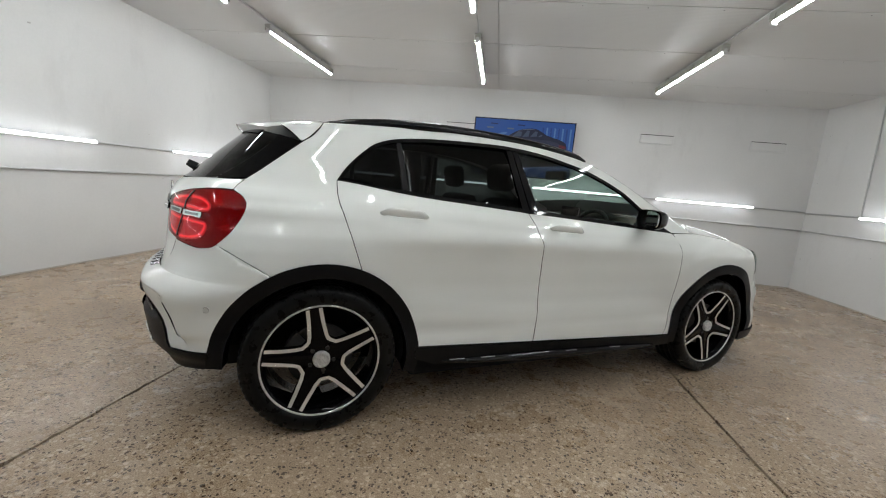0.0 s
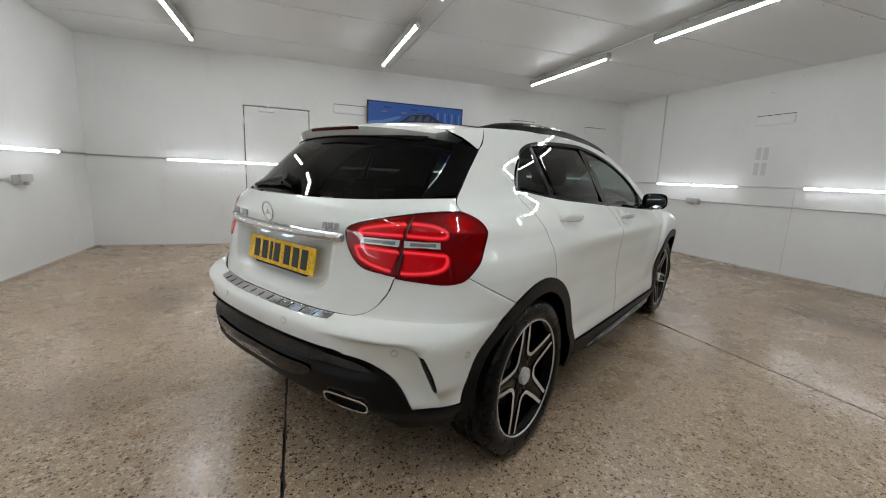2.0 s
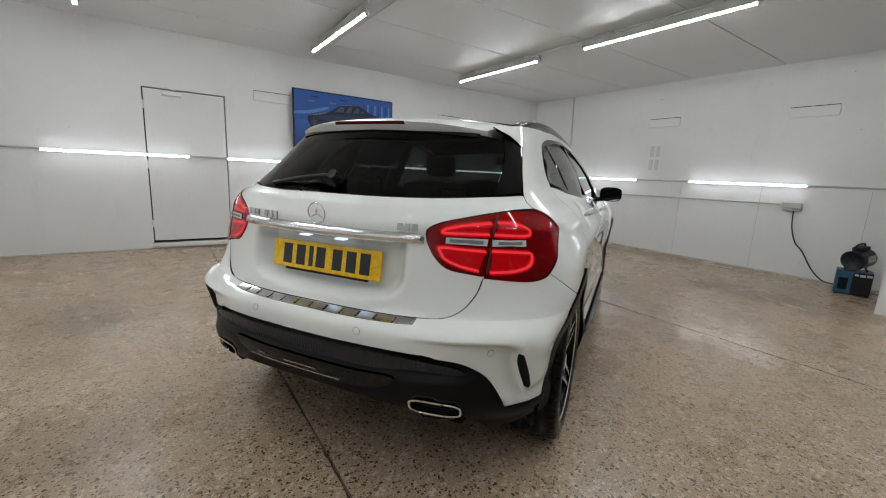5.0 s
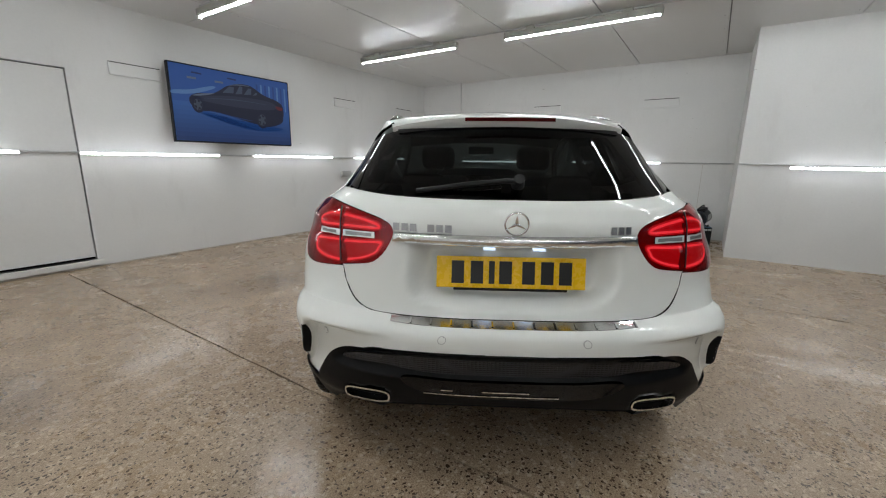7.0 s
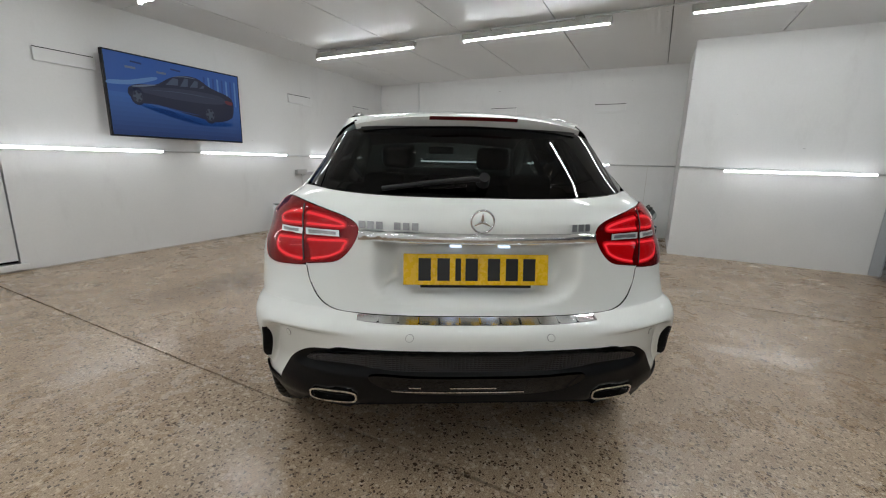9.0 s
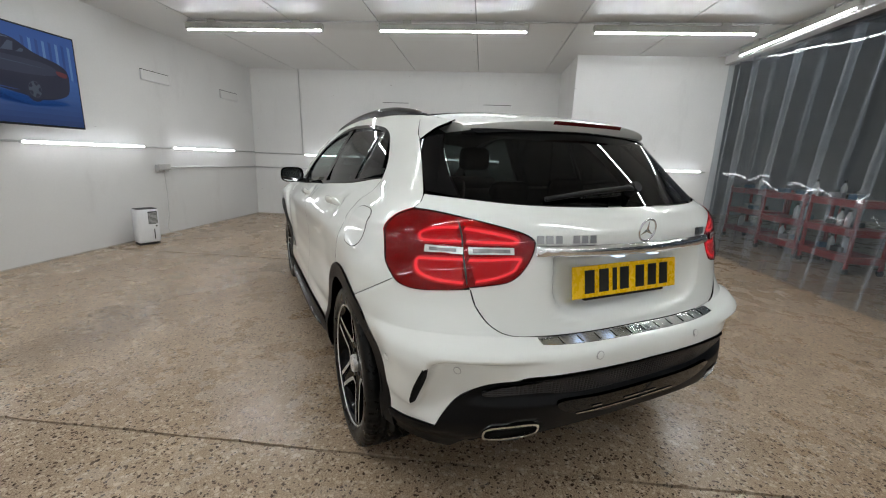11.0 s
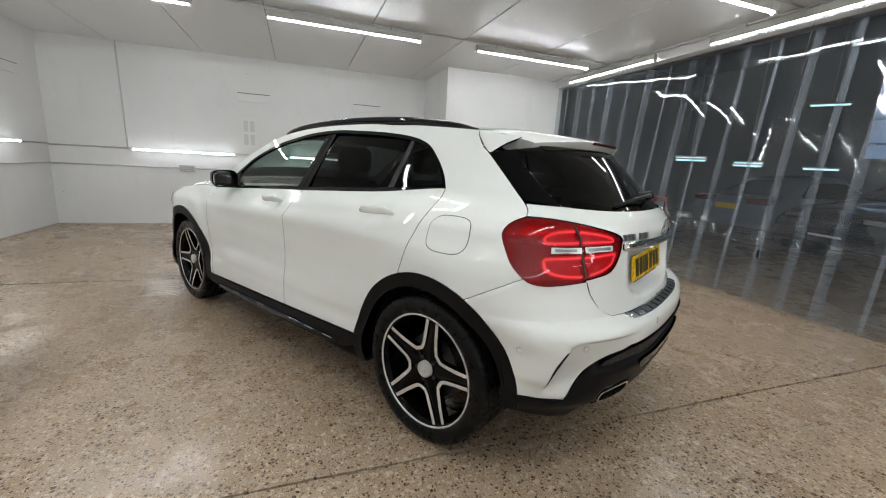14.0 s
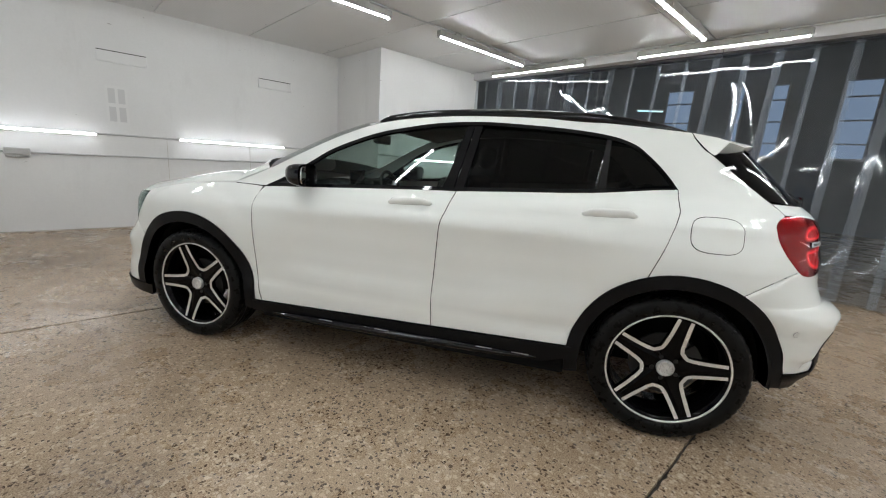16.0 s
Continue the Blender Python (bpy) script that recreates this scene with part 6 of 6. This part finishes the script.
print_shape("flank_shape", [(-0.57, 0.075), (-0.30, 0.135), (0.10, 0.165), (0.52, 0.145), (0.60, 0.06), (0.30, 0.02), (-0.2, 0.03)], M_SCREENBODY, 2)
print_shape("bonnet_light", [(-0.58, 0.105), (-0.46, 0.140), (-0.30, 0.165), (-0.36, 0.140), (-0.48, 0.112)], M_SCREENGREY, 3)
print_shape("roof_light", [(-0.10, 0.29), (0.05, 0.324), (0.20, 0.318), (0.05, 0.312)], M_SCREENGREY, 3)
for a, b in (((-0.19, 0.185), (-0.04, 0.275)), ((-0.015, 0.19), (0.085, 0.298)), ((0.11, 0.20), (0.215, 0.290)), ((0.235, 0.205), (0.30, 0.245))):
    print_shape("window_shape", [(a[0], a[1]), (b[0], a[1] + 0.012), (b[0] + 0.012, b[1]), (0.5 * (a[0] + b[0]) + 0.02, b[1] + 0.004)], M_SCREENPANE, 3, 1, False)
print_shape("lamp_shape", [(0.60, 0.10), (0.70, 0.085), (0.69, 0.045), (0.61, 0.06)], M_SCREENRED, 3)
print_shape("highlight_line", [(-0.45, 0.085), (0.0, 0.120), (0.5, 0.10), (0.0, 0.112)], M_SCREENPANE, 3)
print_shape("sill_line", [(-0.40, -0.055), (0.0, -0.115), (0.22, -0.14), (0.0, -0.125)], M_SCREENFLOOR, 2)
print_shape("sky_streak", [(-0.80, 0.135), (-0.60, 0.125), (-0.60, 0.118), (-0.80, 0.128)], M_SCREENLIGHT, 2, 1, False)
for u in (-0.50, -0.05):
    print_shape("vent_shape", [(u - 0.06, 0.39), (u + 0.06, 0.385), (u + 0.06, 0.365), (u - 0.06, 0.37)], M_SCREENSHADE, 1, 1, False)
for u, v, r in ((-0.52, 0.0, 0.10), (0.36, -0.115, 0.118)):
    o = [(u + 0.78 * r * math.cos(2 * math.pi * i / 20), v + r * math.sin(2 * math.pi * i / 20)) for i in range(20)]
    print_shape("tyre_shape", o, M_SCREENDK, 2, 1, False)
    print_shape("rim_shape", [(u + 0.66 * (p - u), v + 0.66 * (q - v)) for p, q in o], M_RIMGREY, 3, 1, False)
    for k in range(5):
        a = 1.2566 * k
        print_shape("rim_gap", [(u + 0.35 * r * 0.8 * math.cos(a - 0.25), v + 0.35 * r * math.sin(a - 0.25)), (u + 0.65 * r * 0.8 * math.cos(a - 0.4), v + 0.65 * r * math.sin(a - 0.4)), (u + 0.65 * r * 0.8 * math.cos(a + 0.4), v + 0.65 * r * math.sin(a + 0.4)), (u + 0.35 * r * 0.8 * math.cos(a + 0.25), v + 0.35 * r * math.sin(a + 0.25))], M_SCREENDK, 4, 1, False)
for u in (-0.62, -0.28):
    print_shape("caption_bar", [(u, 0.30), (u + 0.11, 0.30), (u + 0.11, 0.325), (u, 0.325)], M_SCREENGREY, 1, 1, False)

# white dehumidifier by the wall, with its cable
deh = thing("dehumidifier", pose(2.88, 4.63, 0, 0, 0, -28) @ Matrix.Diagonal((0.78, 0.80, 0.82, 1)), "white portable dehumidifier with grey grille standing on the floor", "dehumidifier")
M_WHITEAPP = varied("white_appliance", (0.78, 0.79, 0.81), 0.3, 0.05, 6, 90)
bm = bmesh.new()
box(bm, -0.165, 0.165, -0.115, 0.115, 0.03, 0.575, 0.03)
part("case", bm, M_WHITEAPP, deh, "", True)
part("foot", new_box(-0.150, 0.150, -0.10, 0.10, 0.0, 0.032, 0.006), M_BLACK, deh)
part("top_panel", new_box(-0.145, 0.145, -0.095, 0.095, 0.572, 0.582, 0.004), M_BLACK, deh, "dark control panel")
for i in range(9):
    part("slat", new_box(0.0, 0.125, -0.1185, -0.113, 0.345 + 0.02 * i, 0.357 + 0.02 * i, 0.001), M_GREYBOX, deh)
part("grille_back", new_box(-0.005, 0.13, -0.1165, -0.112, 0.335, 0.535), M_TRIMDARK, deh)
part("water_gauge", new_box(0.062, 0.078, -0.118, -0.113, 0.09, 0.25, 0.003), M_TRIMDARK, deh, "dark water level window")
part("knob", lathe(bmesh.new(), [(0.0, -0.014), (0.012, -0.012), (0.013, 0.0)], 12), M_TRIMDARK, deh).matrix_local = pose(0.105, -0.114, 0.30)
cord = tagged(link_mesh("power_cord", tube_along(bmesh.new(), spline([(3.58, 4.87, 0.92), (3.60, 4.875, 0.6), (3.57, 4.86, 0.3), (3.52, 4.84, 0.06), (3.58, 4.72, 0.012), (3.45, 4.62, 0.008), (3.2, 4.70, 0.008), (3.02, 4.66, 0.02), (2.98, 4.66, 0.08)], 6), 0.005, 6), M_GREYBOX, None, "", True), "thin grey power cord hanging from a socket box", "cord")

# blue workshop blower on the floor by the projecting wall, with its cord
fan = thing("floor_blower", pose(5.62, -0.80, 0, 0, 0, 12), "dark drum blower stacked on a blue and black box", "blower")
M_BLUE = varied("blue_plastic", (0.012, 0.075, 0.15), 0.4, 0.25, 14, 60)
M_DRUM = varied("dark_blue_enamel", (0.012, 0.018, 0.026), 0.4, 0.3, 12, 60)
part("box", new_box(-0.12, 0.12, -0.155, 0.155, 0.012, 0.285, 0.010), M_BLUE, fan, "blue plastic box")
part("side_panel", new_box(-0.134, -0.119, -0.152, 0.012, 0.016, 0.278, 0.005), M_BLACK, fan, "black box panel")
for i, (y0, y1, z0, z1) in enumerate(((-0.145, -0.10, 0.235, 0.262), (-0.09, -0.045, 0.232, 0.258), (-0.035, 0.0, 0.236, 0.26))):
    part("grey_label", new_box(-0.1365, -0.1335, y0, y1, z0, z1), M_GREYBOX, fan)
part("dark_window", new_box(-0.124, -0.1195, 0.045, 0.125, 0.06, 0.20, 0.002), M_TRIMDARK, fan)
for i in range(4):
    x, y = (-0.10, 0.10)[i % 2], (-0.13, 0.13)[i // 2]
    part("foot", new_box(x - 0.02, x + 0.02, y - 0.02, y + 0.02, 0.0, 0.014), M_BLACK, fan)
for k, v in enumerate((-0.09, 0.09)):
    part("foot_tube", tube_along(bmesh.new(), spline([(-0.13, v, 0.325), (-0.11, v, 0.297), (0.0, v, 0.295), (0.10, v, 0.297), (0.02, v * 0.9, 0.35), (0.0, v * 0.8, 0.40)], 4), 0.010, 8), M_BLACK, fan, "", True)
TURN = pose(0, -0.015, 0.425, 0, 0, 58) @ pose(0, 0, 0, -12)
bm = bmesh.new()
lathe(bm, [(0.0, -0.12), (0.05, -0.125), (0.10, -0.115), (0.112, -0.09), (0.112, 0.10), (0.118, 0.105), (0.118, 0.118), (0.104, 0.12), (0.100, 0.06), (0.0, 0.055)], 28)
sharpen(bm, 35)
drum = part("drum", bm, M_DRUM, fan, "dark drum housing with an open mouth", True)
drum.matrix_local = TURN
for k in range(6):
    b = part("grille_bar", rod(bmesh.new(), (0.0, 0.112, 0.0), (0.106 * math.cos(k * math.pi / 3), 0.112, 0.106 * math.sin(k * math.pi / 3)), 0.0025, 6), M_BLACK, drum)
part("side_label", new_box(-0.1125, -0.1105, -0.07, 0.05, -0.02, 0.06), M_GREYBOX, drum)
part("control_box", new_box(-0.06, 0.05, -0.07, 0.06, 0.100, 0.150, 0.012), M_BLACK, drum)
part("grip", tube_along(bmesh.new(), spline([(0.0, -0.07, 0.14), (0.0, -0.06, 0.175), (0.0, 0.06, 0.175), (0.0, 0.09, 0.13)], 4), 0.010, 8), M_BLACK, drum, "", True)
tagged(link_mesh("power_cord", tube_along(bmesh.new(), spline([(6.05, -0.01, 0.90), (6.04, -0.03, 0.68), (6.02, -0.10, 0.48), (5.98, -0.20, 0.38), (5.93, -0.34, 0.17), (5.85, -0.48, 0.06), (5.76, -0.62, 0.05)], 6), 0.008, 6), M_BLACK, None, "", True), "black power cord hanging from a socket box", "cord")


# ---- strip curtain and the dark workshop behind it ----
def pvc(name, haze):
    m = sheet_glass(name, (0.82, 0.86, 0.90), 0.055, 1.52, 0.16)
    nt = m.node_tree
    # a faint haze on the plastic
    df = node(m, "ShaderNodeBsdfDiffuse", Color=(0.52, 0.57, 0.64, 1))
    mx = nt.nodes.new("ShaderNodeMixShader")
    out = nt.nodes["Material Output"]
    old = out.inputs["Surface"].links[0].from_socket
    mx.inputs[0].default_value = haze
    wire(m, old, mx.inputs[1])
    wire(m, df.outputs[0], mx.inputs[2])
    wire(m, mx.outputs[0], out.inputs["Surface"])
    return m


# the edge's stronger haze paints in the pale gloss of the overlaps
M_PVC, M_PVCEDGE = pvc("clear_pvc_strip", 0.046), pvc("pale_pvc_overlap", 0.17)
curtain = thing("strip_curtain", pose(0, CURTAIN_Y, 0), "floor-length curtain of overlapping clear plastic strips", "curtain")
TOP, HEADER = 2.80, 2.758


def hang(x):
    """How far behind its foot the curtain is hung at the top: it leans in over the threshold."""
    return 0.05 + 0.23 * ease(4.5, 2.2, x)


rail = bmesh.new()
rows = []
for i in range(21):
    x = REAR_X + (PIER_X - REAR_X) * i / 20
    rows.append([rail.verts.new((x, dy - hang(x), z)) for dy, z in ((-0.05, TOP - 0.03), (0.045, TOP - 0.03), (0.045, TOP + 0.02), (-0.05, TOP + 0.02))])
for a, b in zip(rows, rows[1:]):
    for k in range(4):
        rail.faces.new((a[k], b[k], b[(k + 1) % 4], a[(k + 1) % 4]))
rail.faces.new(rows[0]), rail.faces.new(rows[-1])
bmesh.ops.recalc_face_normals(rail, faces=rail.faces[:])
part("rail", rail, M_STEEL, curtain, "steel hanging rail")
rnd = random.Random(11)
x, i = REAR_X + 0.02, 0
while x < PIER_X - 0.1:
    w = min(0.40, PIER_X - 0.01 - x)
    bm = bmesh.new()
    nx, nz = 10, 30
    ph, am, bow = rnd.uniform(0, 6.28), rnd.uniform(0.004, 0.012), rnd.uniform(-0.014, 0.014)
    lean, yaw = rnd.uniform(-0.02, 0.03), rnd.uniform(-0.010, 0.010)
    base = 0.016 if i % 2 else -0.016
    grid = []
    for b in range(nz + 1):
        v = b / nz
        z = TOP - (TOP - 0.015) * v
        row = []
        for a in range(nx + 1):
            u = a / nx
            y = base - hang(x + w * u) * (1 - v) + yaw * (u - 0.5) + bow * 4 * u * (1 - u) * ease(0, 0.4, v)
            y += am * math.sin(ph + 5.0 * v + 2.2 * u) * ease(0.05, 0.6, v) + 0.0035 * math.sin(3 * ph + 13 * v + 4 * u) * ease(0.1, 0.5, v)
            row.append(bm.verts.new((x + w * u + lean * v, y, z)))
        grid.append(row)
    for r, s in zip(grid, grid[1:]):
        for a in range(nx):
            bm.faces.new((r[a], r[a + 1], s[a + 1], s[a])).material_index = int(a in (0, nx - 1))
    part("plastic_strip", bm, [M_PVC, M_PVCEDGE], curtain, "", True)
    x += 0.335 + rnd.uniform(-0.03, 0.03)
    i += 1
# header board above the rail
bm = new_box(REAR_X, PIER_X, CURTAIN_Y - 0.12, CURTAIN_Y + 0.03, HEADER, CEIL + 0.02, 0.004)
box(bm, REAR_X, PIER_X, CURTAIN_Y - 0.36, CURTAIN_Y - 0.121, TOP + 0.02, CEIL + 0.12)
structure("trim_header", bm, M_CEIL, "white header board above the strip curtain", "header")
M_CORD = mat("grey_cord", (0.10, 0.10, 0.10), 0.8)
for px, py, z1 in ((0.68, 0.13, 0.59),):
    cord = tagged(link_mesh("pull_cord", tube_along(bmesh.new(), [(px - 0.05, CURTAIN_Y + py, CEIL), (px - 0.01, CURTAIN_Y + py + 0.005, 1.5), (px, CURTAIN_Y + py, z1)], 0.003, 6), M_CORD), "thin hanging pull cord with a black weight", "cord")
    part("weight", rod(bmesh.new(), (px, CURTAIN_Y + py, z1), (px, CURTAIN_Y + py, z1 - 0.09), 0.012, 10), M_BLACK, cord)

# workshop shell
M_DARKWALL = varied("grey_block_wall", (0.215, 0.232, 0.268), 0.7, 0.25, 0.8, 25)
M_DARKROOF = varied("grey_roof_sheet", (0.09, 0.095, 0.10), 0.7, 0.25, 0.6, 20)
bm = bmesh.new()
WIN = [(-0.52, 0.22), (1.38, 1.80), (2.43, 2.62), (3.85, 4.70)]
edges = [REAR_X - 0.2] + [e for pr in WIN for e in pr] + [FRONT_X + 4.2]
for a, b in zip(edges[::2], edges[1::2]):
    box(bm, a, b, -13.2, -13.0, 0, 5.0)
for a, b in WIN:
    box(bm, a, b, -13.2, -13.0, 0, 1.98)
    box(bm, a, b, -13.2, -13.0, 4.08, 5.0)
structure("wall_south", bm, M_DARKWALL, "dim grey block wall of the workshop beyond the curtain", "wall")
structure("wall_workshop_end", new_box(FRONT_X + 4.0, FRONT_X + 4.2, -13.0, CURTAIN_Y - 0.12, 0, 5.0), M_DARKWALL, "dim grey workshop end wall", "wall")
structure("wall_workshop_front", new_box(FRONT_X + 0.2, FRONT_X + 4.0, CURTAIN_Y - 0.12, CURTAIN_Y + 0.1, 0, 5.0), M_DARKWALL, "dim grey workshop wall", "wall")
structure("wall_west_upper", new_box(REAR_X - 0.2, REAR_X, -13.0, CURTAIN_Y - 0.12, CEIL + 0.1, 5.0), M_DARKWALL, "dim grey upper workshop wall", "wall")
structure("wall_over_curtain", new_box(REAR_X - 0.2, FRONT_X + 0.2, CURTAIN_Y - 0.12, CURTAIN_Y, CEIL + 0.12, 5.0), M_DARKWALL, "dim grey wall above the curtain", "wall")
structure("ceiling_workshop", new_box(REAR_X - 0.2, FRONT_X + 4.2, -13.2, CURTAIN_Y, 5.0, 5.2), M_DARKROOF, "dark workshop roof", "ceiling")
M_DUSK = glow("dusk_sky", (0.30, 0.42, 0.60), 0.5)
for i, (a, b) in enumerate(WIN):
    win = thing("window_%d" % (i + 1), pose((a + b) / 2, -13.0, 1.98), "tall barred workshop window with dusk light behind", "window", kind="structure")
    w = (b - a) / 2
    part("window_frame", new_box(-w, w, -0.06, 0.02, 0.0, 0.06), M_STEEL, win)
    for k in range(3):
        part("glazing_bar", new_box(-w, w, -0.05, 0.0, 0.62 * k + 0.42, 0.62 * k + 0.46), M_STEEL, win)
    for u in (-w + 0.02, w - 0.02):
        part("mullion", new_box(u - 0.02, u + 0.02, -0.055, 0.005, 0.06, 2.1), M_STEEL, win)
    part("pane", new_box(-w, w, -0.14, -0.13, 0.0, 2.1), M_DUSK, win, "pane full of pale dusk light")

# glowing tubes put in for far light lines mirrored in car glass
M_FARTUBE = glow("far_tube", (0.55, 0.90, 1.0), 1.5)
first = thing("workshop_lamp", pose(6.08, -8.5, 1.79), "far small glowing tube put in for a reflected light line", "lamp", "workshop lamps")
part("lamp_body", new_box(-0.36, 0.36, -0.04, 0.04, 0.03, 0.07, 0.004), M_STEEL, first)
part("tube", rod(bmesh.new(), (-0.33, 0, 0.012), (0.33, 0, 0.012), 0.018, 8), M_FARTUBE, first)
FAR = [(6.08, -8.5, 1.79, 35), (5.95, -8.36, 1.72, 35), (6.27, -11.0, 1.78, 30), (6.15, -10.8, 1.70, 30), (4.49, -11.0, 1.65, 30), (3.95, -9.8, 3.0, 30)]
for x, y, z, a in FAR[1:]:
    copy_thing(first, pose(x, y, z, 0, 0, a))
first.matrix_world = pose(*FAR[0][:3], 0, 0, FAR[0][3])
# added rods, so that the light-line tubes hang from the roof
for x, y, z, a in FAR:
    tagged(link_mesh("lamp_drop", tube_along(bmesh.new(), [(x, y, z + 0.065), (x, y, 5.0)], 0.006, 6), M_STEEL), "thin added rod that holds a light-line tube", "rod", "lamp rods")

# red tool trolleys
M_REDTOOL = varied("red_tool_enamel", (0.30, 0.014, 0.018), 0.4, 0.2, 8, 60)


def trolley():
    ob = thing("tool_trolley", Matrix.Identity(4), "red steel three-shelf tool trolley with loose tools", "trolley", "tool trolleys")
    for z in (0.14, 0.48, 0.84):
        part("shelf", new_box(-0.42, 0.42, -0.22, 0.22, z, z + 0.09, 0.008), M_REDTOOL, ob)
    for u in (-0.40, 0.40):
        for v in (-0.20, 0.20):
            part("post", new_box(u - 0.018, u + 0.018, v - 0.018, v + 0.018, 0.06, 0.96, 0.003), M_REDTOOL, ob)
            part("castor", lathe(bmesh.new(), [(0.0, -0.015), (0.04, -0.015), (0.04, 0.015), (0.0, 0.015)], 14), M_RUBBER, ob).matrix_local = pose(u, v, 0.04)
    return ob


first = trolley()
for i, (x, y, a) in enumerate(((4.66, -4.62, 2), (3.77, -4.65, -2), (5.86, -4.80, 6))):
    if i:
        copy_thing(first, pose(x, y, 0, 0, 0, a))
    else:
        first.matrix_world = pose(x, y, 0, 0, 0, a)
rnd = random.Random(5)
for x0, y0 in ((4.66, -4.62), (3.77, -4.65), (5.86, -4.80)):
    for z in (0.23, 0.57, 0.93):
        for k in range(4):
            x, y = x0 + rnd.uniform(-0.3, 0.3), y0 + rnd.uniform(-0.08, 0.08)
            a = rnd.uniform(0, 180)
            if rnd.random() < 0.5:
                ob = thing("spray_bottle", pose(x, y, z, 0, 0, a), "small pale workshop bottle on a trolley shelf", "bottle", "workshop bottles")
                part("bottle_body", lathe(bmesh.new(), [(0.0, 0.0), (0.035, 0.0), (0.036, 0.14), (0.014, 0.18), (0.014, 0.20)], 14, "z"), rnd.choice([M_WHITEAPP, M_GREYBOX, M_TRIM]), ob, "", True)
                part("cap", lathe(bmesh.new(), [(0.018, 0.198), (0.018, 0.235), (0.0, 0.238)], 12, "z"), M_BLACK, ob)
            else:
                ob = thing("tool_case", pose(x, y, z, 0, 0, a), "small dark tool case on a trolley shelf", "case", "tool cases")
                part("case_body", new_box(-0.09, 0.09, -0.05, 0.05, 0.0, 0.07, 0.006), rnd.choice([M_TRIMDARK, M_BLUE, M_STEEL]), ob)
                part("case_handle", tube_along(bmesh.new(), [(-0.04, 0, 0.068), (-0.03, 0, 0.095), (0.03, 0, 0.095), (0.04, 0, 0.068)], 0.006, 6), M_BLACK, ob)


# parked cars in the dim workshop
def parked_car(paint_mat, label):
    ob = thing("parked_car", Matrix.Identity(4), label, "car", "parked cars")
    bm = bmesh.new()
    prof = spline([(-2.1, 0.45), (-2.15, 0.75), (-1.95, 0.95), (-1.55, 1.02), (-0.85, 1.40), (0.2, 1.44), (0.95, 1.05), (1.75, 0.92), (2.1, 0.75), (2.12, 0.45), (1.7, 0.28), (-1.7, 0.28)], 5, True)
    rows = []
    for t, k in ((-1, 0.90), (-0.93, 0.97), (-0.6, 1.0), (0.6, 1.0), (0.93, 0.97), (1, 0.90)):
        rows.append([bm.verts.new((x * (0.96 + 0.04 * k), 0.87 * t * (1 - 0.30 * ease(0.95, 1.4, z)), 0.28 + (z - 0.28) * k)) for x, z in prof])
    for a, b in zip(rows, rows[1:]):
        for k in range(len(prof)):
            j = (k + 1) % len(prof)
            bm.faces.new((a[k], a[j], b[j], b[k]))
    bm.faces.new(rows[0]), bm.faces.new(rows[-1])
    bmesh.ops.recalc_face_normals(bm, faces=bm.faces[:])
    part("car_body", bm, paint_mat, ob, "", True)
    for s in (1, -1):
        bm = bmesh.new()
        prism(bm, [(-1.30, 1.0), (-0.80, 1.30), (0.15, 1.33), (0.72, 1.02)], 0.02, lambda u, v, w: (u, s * (0.875 * (1 - 0.30 * ease(0.95, 1.4, v)) - 0.02 + w), v))
        part("side_window", bm, M_SHINYBLACK, ob)
        for x in (-1.32, 1.32):
            wh = part("wheel", lathe(bmesh.new(), [(0.0, -0.1), (0.20, -0.1), (0.315, -0.09), (0.315, 0.09), (0.20, 0.1), (0.0, 0.1)], 28), M_RUBBER, ob, "", True)
            wh.matrix_local = pose(x, s * 0.78, 0.315)
            part("rim", lathe(bmesh.new(), [(0.0, 0.03), (0.19, 0.02), (0.20, 0.0)], 20), M_STEEL, wh).matrix_local = pose(0, s * 0.1, 0)
        part("rear_lamp", new_box(-2.165, -1.98, s * 0.62 - 0.24, s * 0.62 + 0.22, 0.82, 0.95, 0.03), M_LAMPRED, ob, "red rear lamp")
        part("front_lamp", new_box(1.98, 2.11, s * 0.62 - 0.15, s * 0.62 + 0.15, 0.70, 0.80, 0.02), M_HEADLAMP, ob, "clear front lamp")
    part("number_plate", new_box(-2.17, -2.135, -0.26, 0.26, 0.69, 0.80), M_PLATE, ob)
    part("front_plate", new_box(2.125, 2.14, -0.26, 0.26, 0.45, 0.56), M_TRIM, ob)
    part("front_grille", new_box(2.08, 2.125, -0.4, 0.4, 0.58, 0.72, 0.02), M_SHINYBLACK, ob)
    return ob


P_GREY = mat("dark_grey_paint", (0.03, 0.033, 0.038), 0.25, Coat_Weight=1.0, Coat_Roughness=0.03)
P_SILVER = mat("silver_paint", (0.24, 0.27, 0.31), 0.25, Coat_Weight=1.0, Coat_Roughness=0.03)
P_BLACK = mat("black_paint", (0.01, 0.01, 0.011), 0.2, Coat_Weight=1.0, Coat_Roughness=0.03)
parked_car(P_SILVER, "silver parked car in the dim workshop").matrix_world = pose(3.95, -9.6, 0, 0, 0, -95)
parked_car(P_GREY, "dark grey parked car facing the curtain").matrix_world = pose(1.55, -8.9, 0, 0, 0, 78)
parked_car(P_BLACK, "black parked car facing the curtain").matrix_world = pose(-2.3, -6.6, 0, 0, 0, 95)
